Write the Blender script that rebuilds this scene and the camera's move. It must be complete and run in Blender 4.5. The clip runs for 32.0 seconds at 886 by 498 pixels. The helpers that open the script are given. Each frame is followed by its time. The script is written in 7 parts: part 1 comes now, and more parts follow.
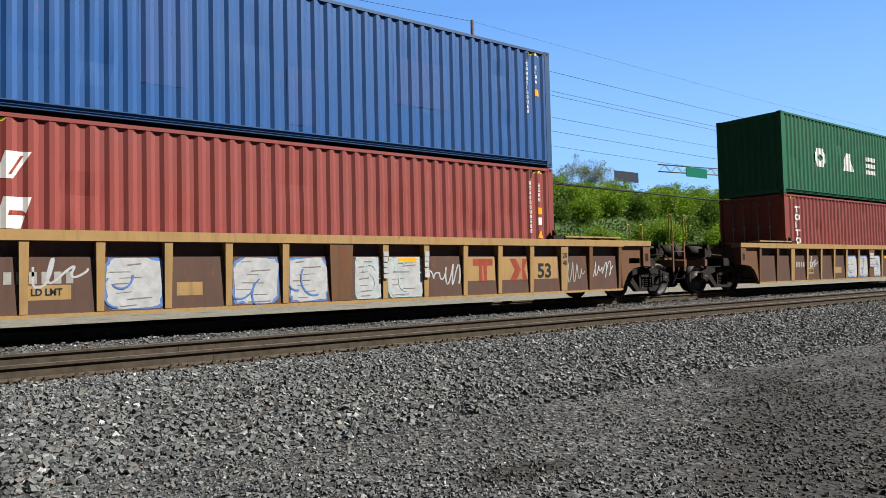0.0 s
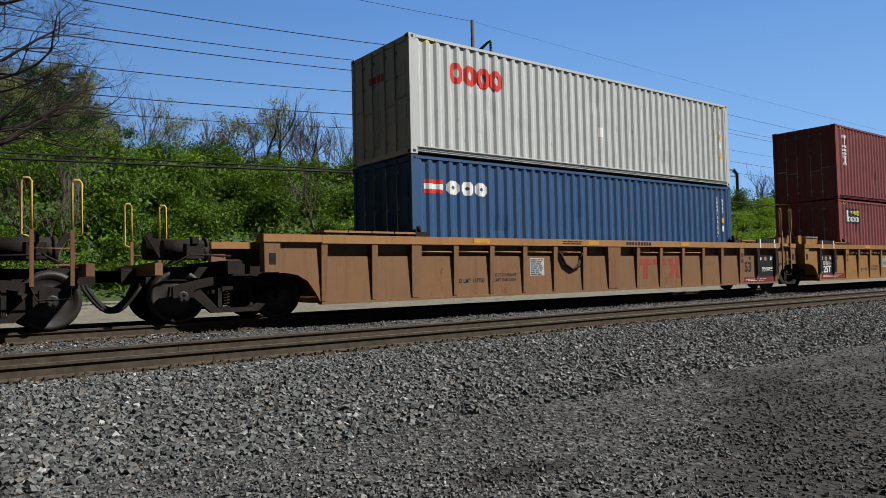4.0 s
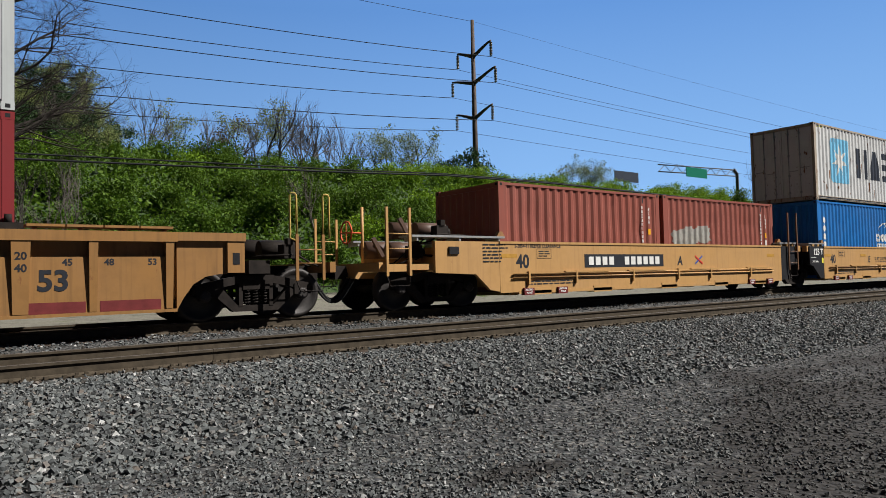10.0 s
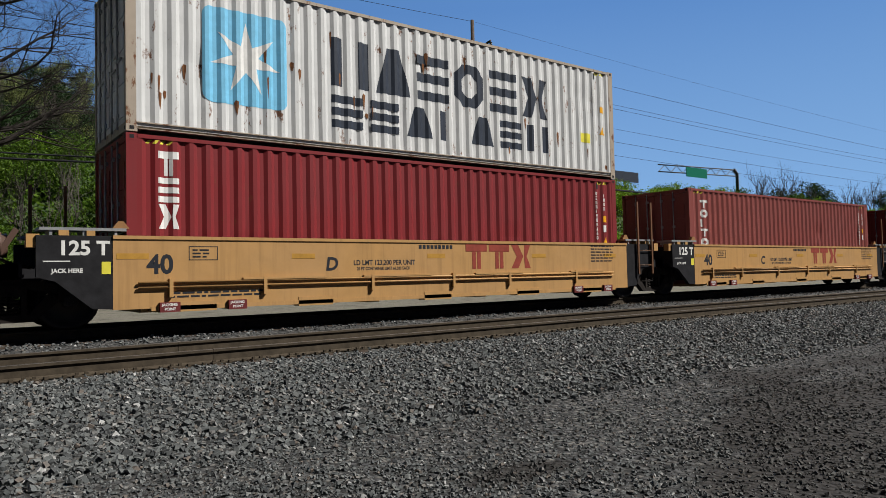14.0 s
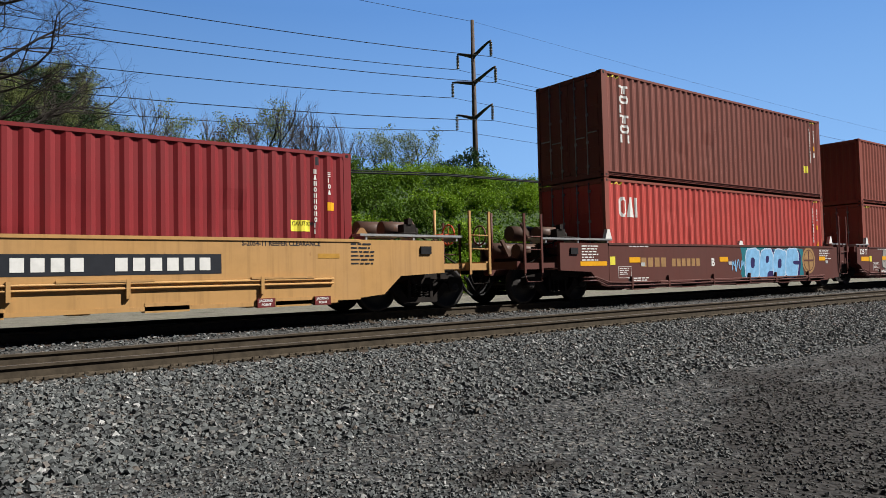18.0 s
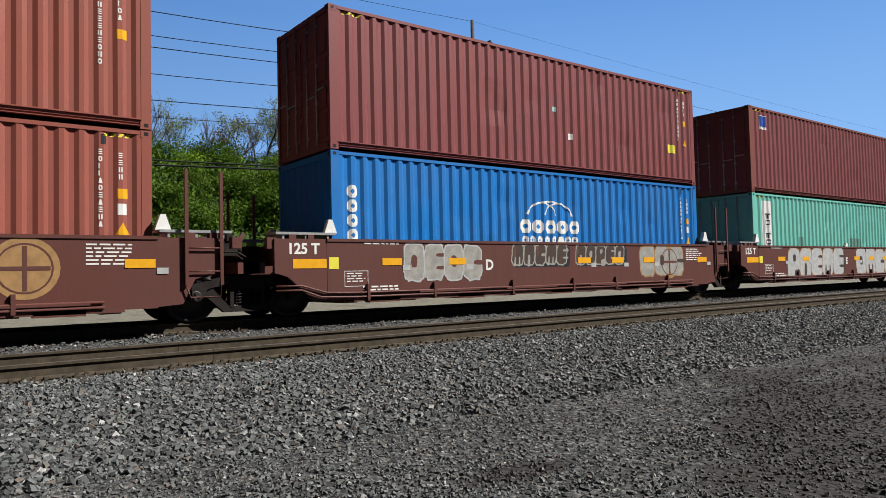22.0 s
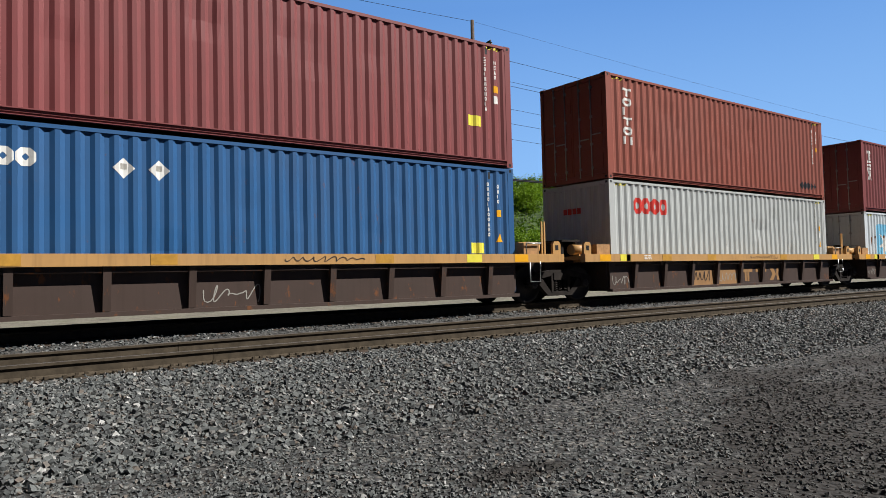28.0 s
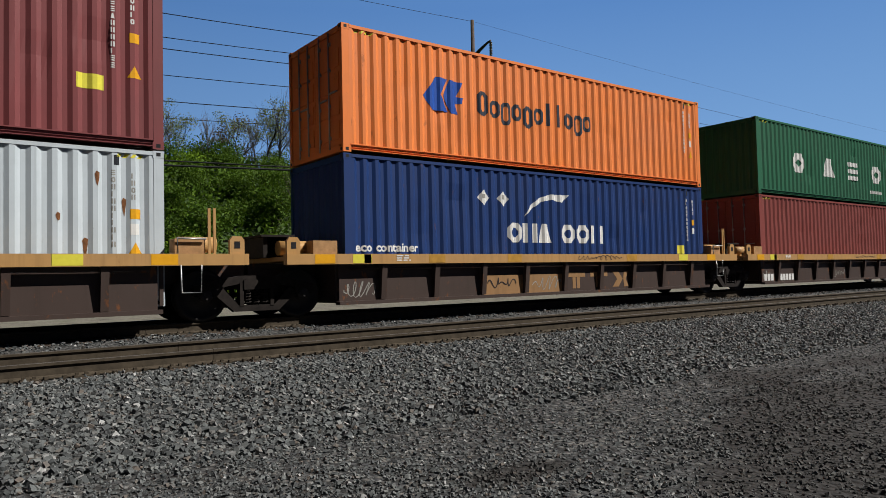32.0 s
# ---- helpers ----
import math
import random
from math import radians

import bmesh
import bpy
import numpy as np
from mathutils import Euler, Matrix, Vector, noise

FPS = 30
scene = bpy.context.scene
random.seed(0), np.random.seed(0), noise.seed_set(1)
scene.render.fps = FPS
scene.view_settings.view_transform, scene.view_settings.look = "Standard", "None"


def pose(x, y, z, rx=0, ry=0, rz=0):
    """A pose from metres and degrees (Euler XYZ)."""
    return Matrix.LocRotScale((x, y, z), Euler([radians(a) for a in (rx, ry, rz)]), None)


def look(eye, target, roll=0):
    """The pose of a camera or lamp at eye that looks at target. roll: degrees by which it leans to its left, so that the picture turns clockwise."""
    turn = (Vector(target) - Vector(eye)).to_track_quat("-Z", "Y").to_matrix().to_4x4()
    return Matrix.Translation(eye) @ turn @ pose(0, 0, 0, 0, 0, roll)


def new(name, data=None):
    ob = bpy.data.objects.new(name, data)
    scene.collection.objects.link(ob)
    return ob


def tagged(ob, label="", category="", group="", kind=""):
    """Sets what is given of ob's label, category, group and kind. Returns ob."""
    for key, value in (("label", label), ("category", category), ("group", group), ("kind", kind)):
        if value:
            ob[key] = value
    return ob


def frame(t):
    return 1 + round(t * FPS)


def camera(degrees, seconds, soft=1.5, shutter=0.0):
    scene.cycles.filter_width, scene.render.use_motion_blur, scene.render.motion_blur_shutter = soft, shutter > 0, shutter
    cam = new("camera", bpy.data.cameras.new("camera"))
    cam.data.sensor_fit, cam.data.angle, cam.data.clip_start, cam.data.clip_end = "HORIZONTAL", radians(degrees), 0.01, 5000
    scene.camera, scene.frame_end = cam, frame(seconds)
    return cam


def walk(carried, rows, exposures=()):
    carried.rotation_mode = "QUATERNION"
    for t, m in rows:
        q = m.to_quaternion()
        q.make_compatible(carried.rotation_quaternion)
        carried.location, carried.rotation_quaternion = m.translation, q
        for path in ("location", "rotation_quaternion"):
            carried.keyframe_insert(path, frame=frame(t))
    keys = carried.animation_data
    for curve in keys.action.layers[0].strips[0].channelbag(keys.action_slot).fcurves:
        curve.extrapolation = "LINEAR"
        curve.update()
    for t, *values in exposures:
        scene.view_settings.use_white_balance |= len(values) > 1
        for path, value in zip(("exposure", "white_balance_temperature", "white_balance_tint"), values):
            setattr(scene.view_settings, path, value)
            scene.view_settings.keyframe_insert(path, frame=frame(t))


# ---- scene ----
# ---- camera ----
EYE = Vector((0.0, 0.0, 1.15))
YAW, PITCH = radians(37.09), radians(2.217)
AIM = EYE + 50 * Vector((math.sin(YAW) * math.cos(PITCH), math.cos(YAW) * math.cos(PITCH), math.sin(PITCH)))
# the clip's camera sets its exposure anew as light and dark loads go by: seconds, stops, kelvin, tint
EXPOSURE = [(0.0, 1.22, 6500, 10), (1.0, 0.95, 6500, 10), (2.0, 0.99, 6500, 10), (3.0, 0.74, 6500, 10), (6.0, 0.82, 6500, 10), (7.0, 0.92, 6500, 10), (8.0, 0.87, 6500, 10), (9.0, 0.85, 6500, 10), (10.0, 0.79, 6500, 10), (11.0, 0.57, 6500, 10), (12.0, 0.44, 6500, 10), (13.0, 0.49, 6500, 10), (14.0, 0.47, 6500, 10), (17.0, 0.87, 6500, 10), (18.0, 0.82, 6500, 10), (19.0, 0.91, 6500, 10), (20.0, 0.81, 6500, 10), (21.0, 0.85, 6500, 10), (22.0, 0.85, 6500, 10), (23.0, 0.83, 6500, 10), (24.0, 0.61, 6500, 10), (25.0, 0.52, 6500, 10), (28.0, 0.87, 6500, 10), (29.0, 0.73, 6500, 10), (30.0, 0.27, 6500, 10), (31.0, 0.23, 6500, 10), (32.0, 0.39, 6500, 10)]
cam = camera(64.8, 32.0, soft=0.6)
walk(cam, [(0.0, look(EYE, AIM, roll=-1.33)), (32.0, look(EYE, AIM, roll=-1.33))], exposures=EXPOSURE)

# plan: the track runs along x, the train goes towards -x
SPEED = 9.76
RAIL_Z = 0.27           # top of the empty track's rails
LIFT = 0.17             # by which the train's track lies higher
TRAIN_Y = 13.22         # centre line of the train's track
NEAR_Y = 9.88           # centre line of the empty track

# ---- light ----
SUN_EL, SUN_AZ = radians(44), radians(47)   # height, and turn from the camera side towards +x
world = bpy.data.worlds.new("sky")
scene.world = world
world.use_nodes = True
wn, wl = world.node_tree.nodes, world.node_tree.links
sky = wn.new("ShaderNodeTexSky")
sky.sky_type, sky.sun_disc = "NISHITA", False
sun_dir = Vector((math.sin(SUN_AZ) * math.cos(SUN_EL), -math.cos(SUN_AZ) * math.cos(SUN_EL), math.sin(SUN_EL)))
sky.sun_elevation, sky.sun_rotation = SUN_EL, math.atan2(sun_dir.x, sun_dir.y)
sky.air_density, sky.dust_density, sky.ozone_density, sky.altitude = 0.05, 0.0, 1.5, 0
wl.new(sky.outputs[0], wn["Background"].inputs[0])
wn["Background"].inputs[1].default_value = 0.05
sun_data = bpy.data.lights.new("sun", "SUN")
sun_data.energy, sun_data.angle, sun_data.color = 5.0, radians(0.53), (1.0, 0.965, 0.92)
sun = new("sun", sun_data)
sun.matrix_world = look(sun_dir * 60, (0, 0, 0))


# ---- materials ----
BASE_SCALE = 0.72     # scales all base colours down, so less bounce light fills the shade


class Mat:
    """A small helper round one node material."""

    def __init__(self, name, rough=0.6, metal=0.0, spec=0.5):
        self.m = bpy.data.materials.new(name)
        self.m.use_nodes = True
        self.n, self.l = self.m.node_tree.nodes, self.m.node_tree.links
        self.b = self.n["Principled BSDF"]
        self.b.inputs["Roughness"].default_value = rough
        self.b.inputs["Metallic"].default_value = metal
        self.b.inputs["Specular IOR Level"].default_value = spec
        self.co = self.n.new("ShaderNodeTexCoord").outputs["Object"]

    def mapped(self, scale, offset=None):
        mp = self.n.new("ShaderNodeMapping")
        mp.inputs["Scale"].default_value = scale if hasattr(scale, "__len__") else (scale,) * 3
        self.l.new(self.co, mp.inputs["Vector"])
        if offset is not None:
            self.l.new(offset, mp.inputs["Location"])
        return mp.outputs[0]

    def scatter(self, amount=37.0):
        """A shift of the pattern that differs from object to object."""
        info = self.n.new("ShaderNodeObjectInfo")
        mul = self.n.new("ShaderNodeMath")
        mul.operation = "MULTIPLY"
        mul.inputs[1].default_value = amount
        self.l.new(info.outputs["Random"], mul.inputs[0])
        return mul.outputs[0]

    def noise(self, scale, detail=4, rough=0.6, offset=None):
        t = self.n.new("ShaderNodeTexNoise")
        t.inputs["Scale"].default_value, t.inputs["Detail"].default_value, t.inputs["Roughness"].default_value = 1, detail, rough
        self.l.new(self.mapped(scale, offset), t.inputs["Vector"])
        return t.outputs["Fac"]

    def ramp(self, fac, stops):
        r = self.n.new("ShaderNodeValToRGB")
        e = r.color_ramp.elements
        while len(e) < len(stops):
            e.new(0.5)
        for el, (p, c) in zip(e, stops):
            el.position = p
            el.color = (*c, 1) if hasattr(c, "__len__") else (c, c, c, 1)
        self.l.new(fac, r.inputs[0])
        return r.outputs[0]

    def mix(self, fac, a, b, mode="MIX"):
        x = self.n.new("ShaderNodeMix")
        x.data_type, x.blend_type = "RGBA", mode
        for sock, v in ((x.inputs[0], fac), (x.inputs[6], a), (x.inputs[7], b)):
            if hasattr(v, "is_linked"):
                self.l.new(v, sock)
            elif hasattr(v, "__len__"):
                sock.default_value = (*v, 1)
            else:
                sock.default_value = v
        return x.outputs[2]

    def colour(self, c):
        if hasattr(c, "is_linked"):
            self.l.new(c, self.b.inputs["Base Color"])
        else:
            self.b.inputs["Base Color"].default_value = (*c, 1)
        return self

    def bump(self, h, strength=0.3, dist=0.01):
        t = self.n.new("ShaderNodeBump")
        t.inputs["Strength"].default_value, t.inputs["Distance"].default_value = strength, dist
        self.l.new(h, t.inputs["Height"])
        self.l.new(t.outputs[0], self.b.inputs["Normal"])
        return self

    def roughness(self, s):
        self.l.new(s, self.b.inputs["Roughness"])
        return self


def paint(name, colour, rust=0.3, fade=0.35, dirt=0.35, rough=0.5):
    """Weathered paint on sheet steel: faded in clouds, streaked down, rusty in spots."""
    p = Mat(name, rough, spec=0.2)
    off = p.scatter()
    c = np.array(colour) * BASE_SCALE
    grey = c.mean()
    faded = c * (1 - 0.3 * fade) + (grey * 0.7 + 0.035) * 0.3 * fade
    base = p.mix(p.ramp(p.noise(0.55, 5, 0.6, off), [(0.35, 0.0), (0.7, 1.0)]), list(c), list(faded))
    streak = p.ramp(p.noise((9.0, 9.0, 0.35), 4, 0.65, off), [(0.5, 0.0), (0.78, dirt)])
    base = p.mix(streak, base, list(c * 0.42 + np.array([0.018, 0.013, 0.01])))
    grime = p.ramp(p.noise(2.4, 8, 0.7, off), [(0.45, 0.0), (0.75, dirt * 0.7)])
    base = p.mix(grime, base, list(c * 0.55 + np.array([0.012, 0.01, 0.008])))
    spots = p.ramp(p.noise((5.0, 5.0, 2.2), 9, 0.72, off), [(0.66 - 0.1 * rust, 0.0), (0.70 - 0.08 * rust, min(1.0, rust * 1.6))])
    base = p.mix(spots, base, (0.13, 0.052, 0.022))
    p.colour(base)
    p.bump(p.noise(14, 6, 0.7, off), 0.12, 0.006)
    return p.m


def plain(name, colour, rough=0.6, metal=0.0, var=0.25, scale=6.0, bump=0.15):
    """A surface with cloudy variation and fine grain."""
    p = Mat(name, rough, metal, 0.5 if metal else 0.15)
    c = np.array(colour) * BASE_SCALE
    n = p.noise(scale, 8, 0.65, p.scatter())
    p.colour(p.mix(p.ramp(n, [(0.3, 0.0), (0.7, 1.0)]), list(c * (1 - var)), list(np.minimum(c * (1 + var), 0.95))))
    if bump:
        p.bump(p.noise(scale * 5, 6, 0.7), bump, 0.01)
    return p.m


BOX_COLOURS = {
    "blue": (0.018, 0.095, 0.29), "brick": (0.27, 0.062, 0.052), "green": (0.022, 0.15, 0.075), "white": (0.70, 0.71, 0.70),
    "navy": (0.028, 0.085, 0.20), "maroon": (0.235, 0.062, 0.064), "wine": (0.235, 0.020, 0.024), "azure": (0.002, 0.17, 0.53),
    "scarlet": (0.54, 0.075, 0.06), "brown": (0.225, 0.07, 0.052), "rustred": (0.30, 0.085, 0.06), "teal": (0.165, 0.55, 0.46),
    "orange": (0.95, 0.255, 0.05), "sky": (0.085, 0.20, 0.47), "cobalt": (0.008, 0.04, 0.17), "steel": (0.022, 0.105, 0.27),
    "grey": (0.50, 0.53, 0.525), "pale": (0.60, 0.67, 0.71)}
PAINT = {k: paint("container_paint_" + k, v, rust=0.25, dirt=0.3) for k, v in BOX_COLOURS.items()}
PAINT["rusty_white"] = paint("container_paint_rusty_white", (0.70, 0.71, 0.70), rust=0.6, dirt=0.4)
PAINT["rust_frame"] = paint("container_paint_rust_frame", (0.44, 0.37, 0.29), rust=1.0, dirt=0.6)
M = {
    "yellow": paint("car_yellow", (0.54, 0.305, 0.108), rust=0.2, dirt=0.5),
    "worn_yellow": paint("car_worn_yellow", (0.325, 0.165, 0.052), rust=0.4, dirt=0.75),
    "ochre": paint("car_ochre", (0.36, 0.185, 0.07), rust=0.45, dirt=0.55),
    "tan": paint("car_tan", (0.40, 0.25, 0.095), rust=0.35, dirt=0.6),
    "rust_orange": paint("car_rust_orange", (0.17, 0.085, 0.042), rust=0.9, dirt=0.7),
    "dull_ochre": paint("car_dull_ochre", (0.23, 0.125, 0.06), rust=0.6, dirt=0.7),
    "graf_thin": plain("thin_spray", (0.22, 0.19, 0.17), 0.6, var=0.2),
    "rusty": paint("car_rust_brown", (0.115, 0.066, 0.048), rust=0.6, dirt=0.6),
    "soot": paint("car_soot_brown", (0.072, 0.049, 0.041), rust=0.7, dirt=0.7),
    "oxide": paint("car_oxide_red", (0.125, 0.045, 0.036), rust=0.2, dirt=0.4),
    "black": plain("car_black", (0.018, 0.018, 0.02), 0.55, var=0.4),
    "handrail": plain("handrail_yellow", (0.50, 0.36, 0.10), 0.6, var=0.2),
    "wheel_red": plain("wheel_orange_red", (0.50, 0.09, 0.03), 0.55, var=0.2),
    "iron": plain("cast_iron", (0.02, 0.0155, 0.013), 0.8, var=0.45),
    "wheel": plain("wheel_steel", (0.022, 0.018, 0.016), 0.6, 0.3, var=0.4),
    "rubber": plain("hose_rubber", (0.02, 0.02, 0.02), 0.7),
    "galv": plain("galvanised", (0.42, 0.43, 0.43), 0.45, 0.6, var=0.2),
    "rail": plain("rail_rust", (0.072, 0.057, 0.040), 0.95, 0.0, var=0.35, scale=9),
    "railtop": plain("rail_polished", (0.13, 0.115, 0.10), 0.5, 0.5, var=0.2, scale=9),
    "tie": plain("tie_timber", (0.075, 0.055, 0.042), 0.85, var=0.4, scale=12),
    "white": plain("paint_white", (0.78, 0.78, 0.75), 0.55, var=0.1),
    "ink": plain("paint_dark", (0.025, 0.028, 0.035), 0.55, var=0.15),
    "slate": plain("paint_slate", (0.035, 0.045, 0.065), 0.55, var=0.2),
    "red": plain("paint_red", (0.62, 0.045, 0.035), 0.5, var=0.15),
    "brick_mark": plain("paint_brick_red", (0.30, 0.06, 0.04), 0.55, var=0.2),
    "amber": plain("reflector_amber", (0.82, 0.40, 0.02), 0.4, var=0.1),
    "lemon": plain("sticker_lemon", (0.80, 0.72, 0.08), 0.45, var=0.1),
    "ltblue": plain("paint_light_blue", (0.20, 0.55, 0.80), 0.5, var=0.1),
    "hlblue": plain("paint_royal_blue", (0.02, 0.09, 0.42), 0.5, var=0.15),
    "grafwhite": plain("spray_white", (0.44, 0.45, 0.45), 0.6, var=0.2),
    "grafblue": plain("spray_blue", (0.10, 0.20, 0.46), 0.6, var=0.2),
    "grafsky": plain("spray_sky", (0.22, 0.47, 0.74), 0.6, var=0.2),
    "grafteal": plain("spray_mint", (0.36, 0.55, 0.53), 0.6, var=0.2),
    "grafdeep": plain("spray_teal", (0.02, 0.17, 0.21), 0.6, var=0.2),
    "grafpale": plain("spray_pale_blue", (0.55, 0.66, 0.80), 0.6, var=0.1),
    "violet": plain("spray_violet", (0.028, 0.02, 0.10), 0.6, var=0.2),
    "grafgrey": plain("spray_grey", (0.33, 0.32, 0.29), 0.6, var=0.25),
    "gold": plain("emblem_tan", (0.36, 0.21, 0.09), 0.6, var=0.2),
    "dull_amber": plain("reflector_worn", (0.50, 0.27, 0.05), 0.5, var=0.2),
    "maroon": plain("jack_pad_maroon", (0.16, 0.03, 0.03), 0.6, var=0.2),
    "wood": plain("timber_block", (0.42, 0.24, 0.11), 0.75, var=0.3),
    "pole": plain("weathered_steel_pole", (0.10, 0.075, 0.06), 0.7, var=0.3, scale=3),
    "wire": plain("conductor", (0.012, 0.013, 0.015), 0.7, 0.0, var=0.1),
    "porcelain": plain("insulator", (0.16, 0.14, 0.13), 0.3, var=0.2),
    "sign": plain("sign_green", (0.012, 0.17, 0.11), 0.4, var=0.08),
    # galvanised steel, its shade put into the base colour
    "shaded_steel": plain("dark_gantry_steel", (0.06, 0.065, 0.07), 0.6, 0.3),
    "cork": plain("bark", (0.045, 0.038, 0.033), 0.9, var=0.4, scale=8),
    "bark_pale": plain("bark_pale", (0.11, 0.098, 0.085), 0.9, var=0.35, scale=8),
}


# ---- sky behind the hills ----
def sky_backdrop():
    """A far curved screen of clear sky, paler towards the horizon."""
    m = bpy.data.materials.new("clear_sky")
    m.use_nodes = True
    n, l = m.node_tree.nodes, m.node_tree.links
    n.remove(n["Principled BSDF"])
    em, ramp, sep, co = n.new("ShaderNodeEmission"), n.new("ShaderNodeValToRGB"), n.new("ShaderNodeSeparateXYZ"), n.new("ShaderNodeTexCoord")
    l.new(co.outputs["Generated"], sep.inputs[0])
    l.new(sep.outputs[2], ramp.inputs[0])
    e = ramp.color_ramp.elements
    e[0].position, e[0].color = 0.30, (0.22, 0.41, 0.70, 1)
    e[1].position, e[1].color = 0.70, (0.098, 0.235, 0.53, 1)
    # deeper blue away from the sun
    side, mul = n.new("ShaderNodeMapRange"), n.new("ShaderNodeMix")
    side.inputs["From Min"].default_value, side.inputs["From Max"].default_value = 0.1, 0.75
    side.inputs["To Min"].default_value, side.inputs["To Max"].default_value = 0.76, 1.0
    l.new(sep.outputs[0], side.inputs["Value"])
    mul.data_type, mul.blend_type = "RGBA", "MULTIPLY"
    mul.inputs[0].default_value = 1.0
    l.new(ramp.outputs[0], mul.inputs[6])
    l.new(side.outputs[0], mul.inputs[7])
    l.new(mul.outputs[2], em.inputs[0])
    em.inputs[1].default_value = SKY_GLOW
    l.new(em.outputs[0], n["Material Output"].inputs[0])
    bm = bmesh.new()
    rows = []
    for i in range(25):
        a = YAW + radians(-44 + 88 * i / 24)
        rows.append([bm.verts.new((3000 * math.sin(a), 3000 * math.cos(a), z)) for z in (-600, 600, 1900)])
    for p, q in zip(rows, rows[1:]):
        for k in (0, 1):
            bm.faces.new((p[k], p[k + 1], q[k + 1], q[k]))
    me = bpy.data.meshes.new("backdrop")
    bm.to_mesh(me)
    bm.free()
    me.materials.append(m)
    return tagged(new("backdrop", me), "clear blue spring sky", "sky", kind="structure")


SKY_GLOW = 0.79
sky_backdrop()


# ---- mesh helpers ----
def box(bm, x0, x1, y0, y1, z0, z1, mi=0):
    v = [bm.verts.new((x, y, z)) for x in (x0, x1) for y in (y0, y1) for z in (z0, z1)]
    for q in ((0, 1, 3, 2), (4, 6, 7, 5), (0, 4, 5, 1), (2, 3, 7, 6), (0, 2, 6, 4), (1, 5, 7, 3)):
        bm.faces.new([v[i] for i in q]).material_index = mi
    return v


def prism(bm, pts, y0, y1, mi=0):
    """An outline in x and z, drawn out along y."""
    a = [bm.verts.new((x, y0, z)) for x, z in pts]
    b = [bm.verts.new((x, y1, z)) for x, z in pts]
    n = len(pts)
    fs = [bm.faces.new(a), bm.faces.new(b[::-1])]
    for i in range(n):
        fs.append(bm.faces.new((a[i], b[i], b[(i + 1) % n], a[(i + 1) % n])))
    for f in fs:
        f.material_index = mi


def draw_out(bm, prof, x0, x1):
    """An outline in y and z, drawn out along x."""
    a = [bm.verts.new((x0, y, z)) for y, z in prof]
    b = [bm.verts.new((x1, y, z)) for y, z in prof]
    n = len(prof)
    bm.faces.new(a)
    bm.faces.new(b[::-1])
    for i in range(n):
        bm.faces.new((a[i], b[i], b[(i + 1) % n], a[(i + 1) % n]))


def tube(bm, pts, r, n=8, cap=True, mi=0, r2=None):
    """A round bar along points, of one or of two radii."""
    pts = [Vector(p) for p in pts]
    rings = []
    for i, p in enumerate(pts):
        d = (pts[min(i + 1, len(pts) - 1)] - pts[max(i - 1, 0)]).normalized()
        s = d.cross(Vector((0, 0, 1)) if abs(d.z) < 0.9 else Vector((1, 0, 0))).normalized()
        u = d.cross(s)
        k = i / max(1, len(pts) - 1)
        rr = r if r2 is None else r + (r2 - r) * k
        rings.append([bm.verts.new(p + rr * (math.cos(a) * s + math.sin(a) * u)) for a in (2 * math.pi * j / n for j in range(n))])
    for a, b in zip(rings, rings[1:]):
        for j in range(n):
            f = bm.faces.new((a[j], a[(j + 1) % n], b[(j + 1) % n], b[j]))
            f.smooth, f.material_index = n > 5, mi
    if cap:
        for q in (rings[0][::-1], rings[-1]):
            bm.faces.new(q).material_index = mi


def lathe(bm, prof, n=20, mi=0, axis="y"):
    """A profile of (radius, offset) turned round an axis."""
    rings = []
    for r, o in prof:
        ring = []
        for j in range(n):
            a = 2 * math.pi * j / n
            c, s = r * math.cos(a), r * math.sin(a)
            ring.append(bm.verts.new((c, o, s) if axis == "y" else (c, s, o)))
        rings.append(ring)
    for a, b in zip(rings, rings[1:]):
        for j in range(n):
            f = bm.faces.new((a[j], a[(j + 1) % n], b[(j + 1) % n], b[j]))
            f.material_index, f.smooth = mi, True
    bm.faces.new(rings[0][::-1]).material_index = mi
    bm.faces.new(rings[-1]).material_index = mi


def finish(bm, name, mats, bevel=0.0):
    if bevel:
        bmesh.ops.bevel(bm, geom=[e for e in bm.edges if len(e.link_faces) == 2 and e.calc_face_angle(0) > 0.6], offset=bevel, segments=1, affect="EDGES")
    bmesh.ops.recalc_face_normals(bm, faces=bm.faces)
    me = bpy.data.meshes.new(name)
    bm.to_mesh(me)
    bm.free()
    for m in (mats if isinstance(mats, (list, tuple)) else [mats]):
        me.materials.append(m)
    return me


def part(name, bm, material, parent, label="", bevel=0.0, at=None):
    """One mesh object under a thing or a part."""
    ob = new(name, finish(bm, name, material, bevel) if isinstance(bm, bmesh.types.BMesh) else bm)
    ob.parent = parent
    if at is not None:
        ob.matrix_basis = at
    if label:
        ob["label"] = label
    return ob


def repaint(ob, material):
    """The object's own paint on a mesh that several objects share."""
    ob.material_slots[0].link = "OBJECT"
    ob.material_slots[0].material = material
    return ob


def thing(name, label, category, group="", kind=""):
    return tagged(new(name), label, category, group, kind)


MESHES = {}


def shared(key, make):
    if key not in MESHES:
        MESHES[key] = make()
    return MESHES[key]


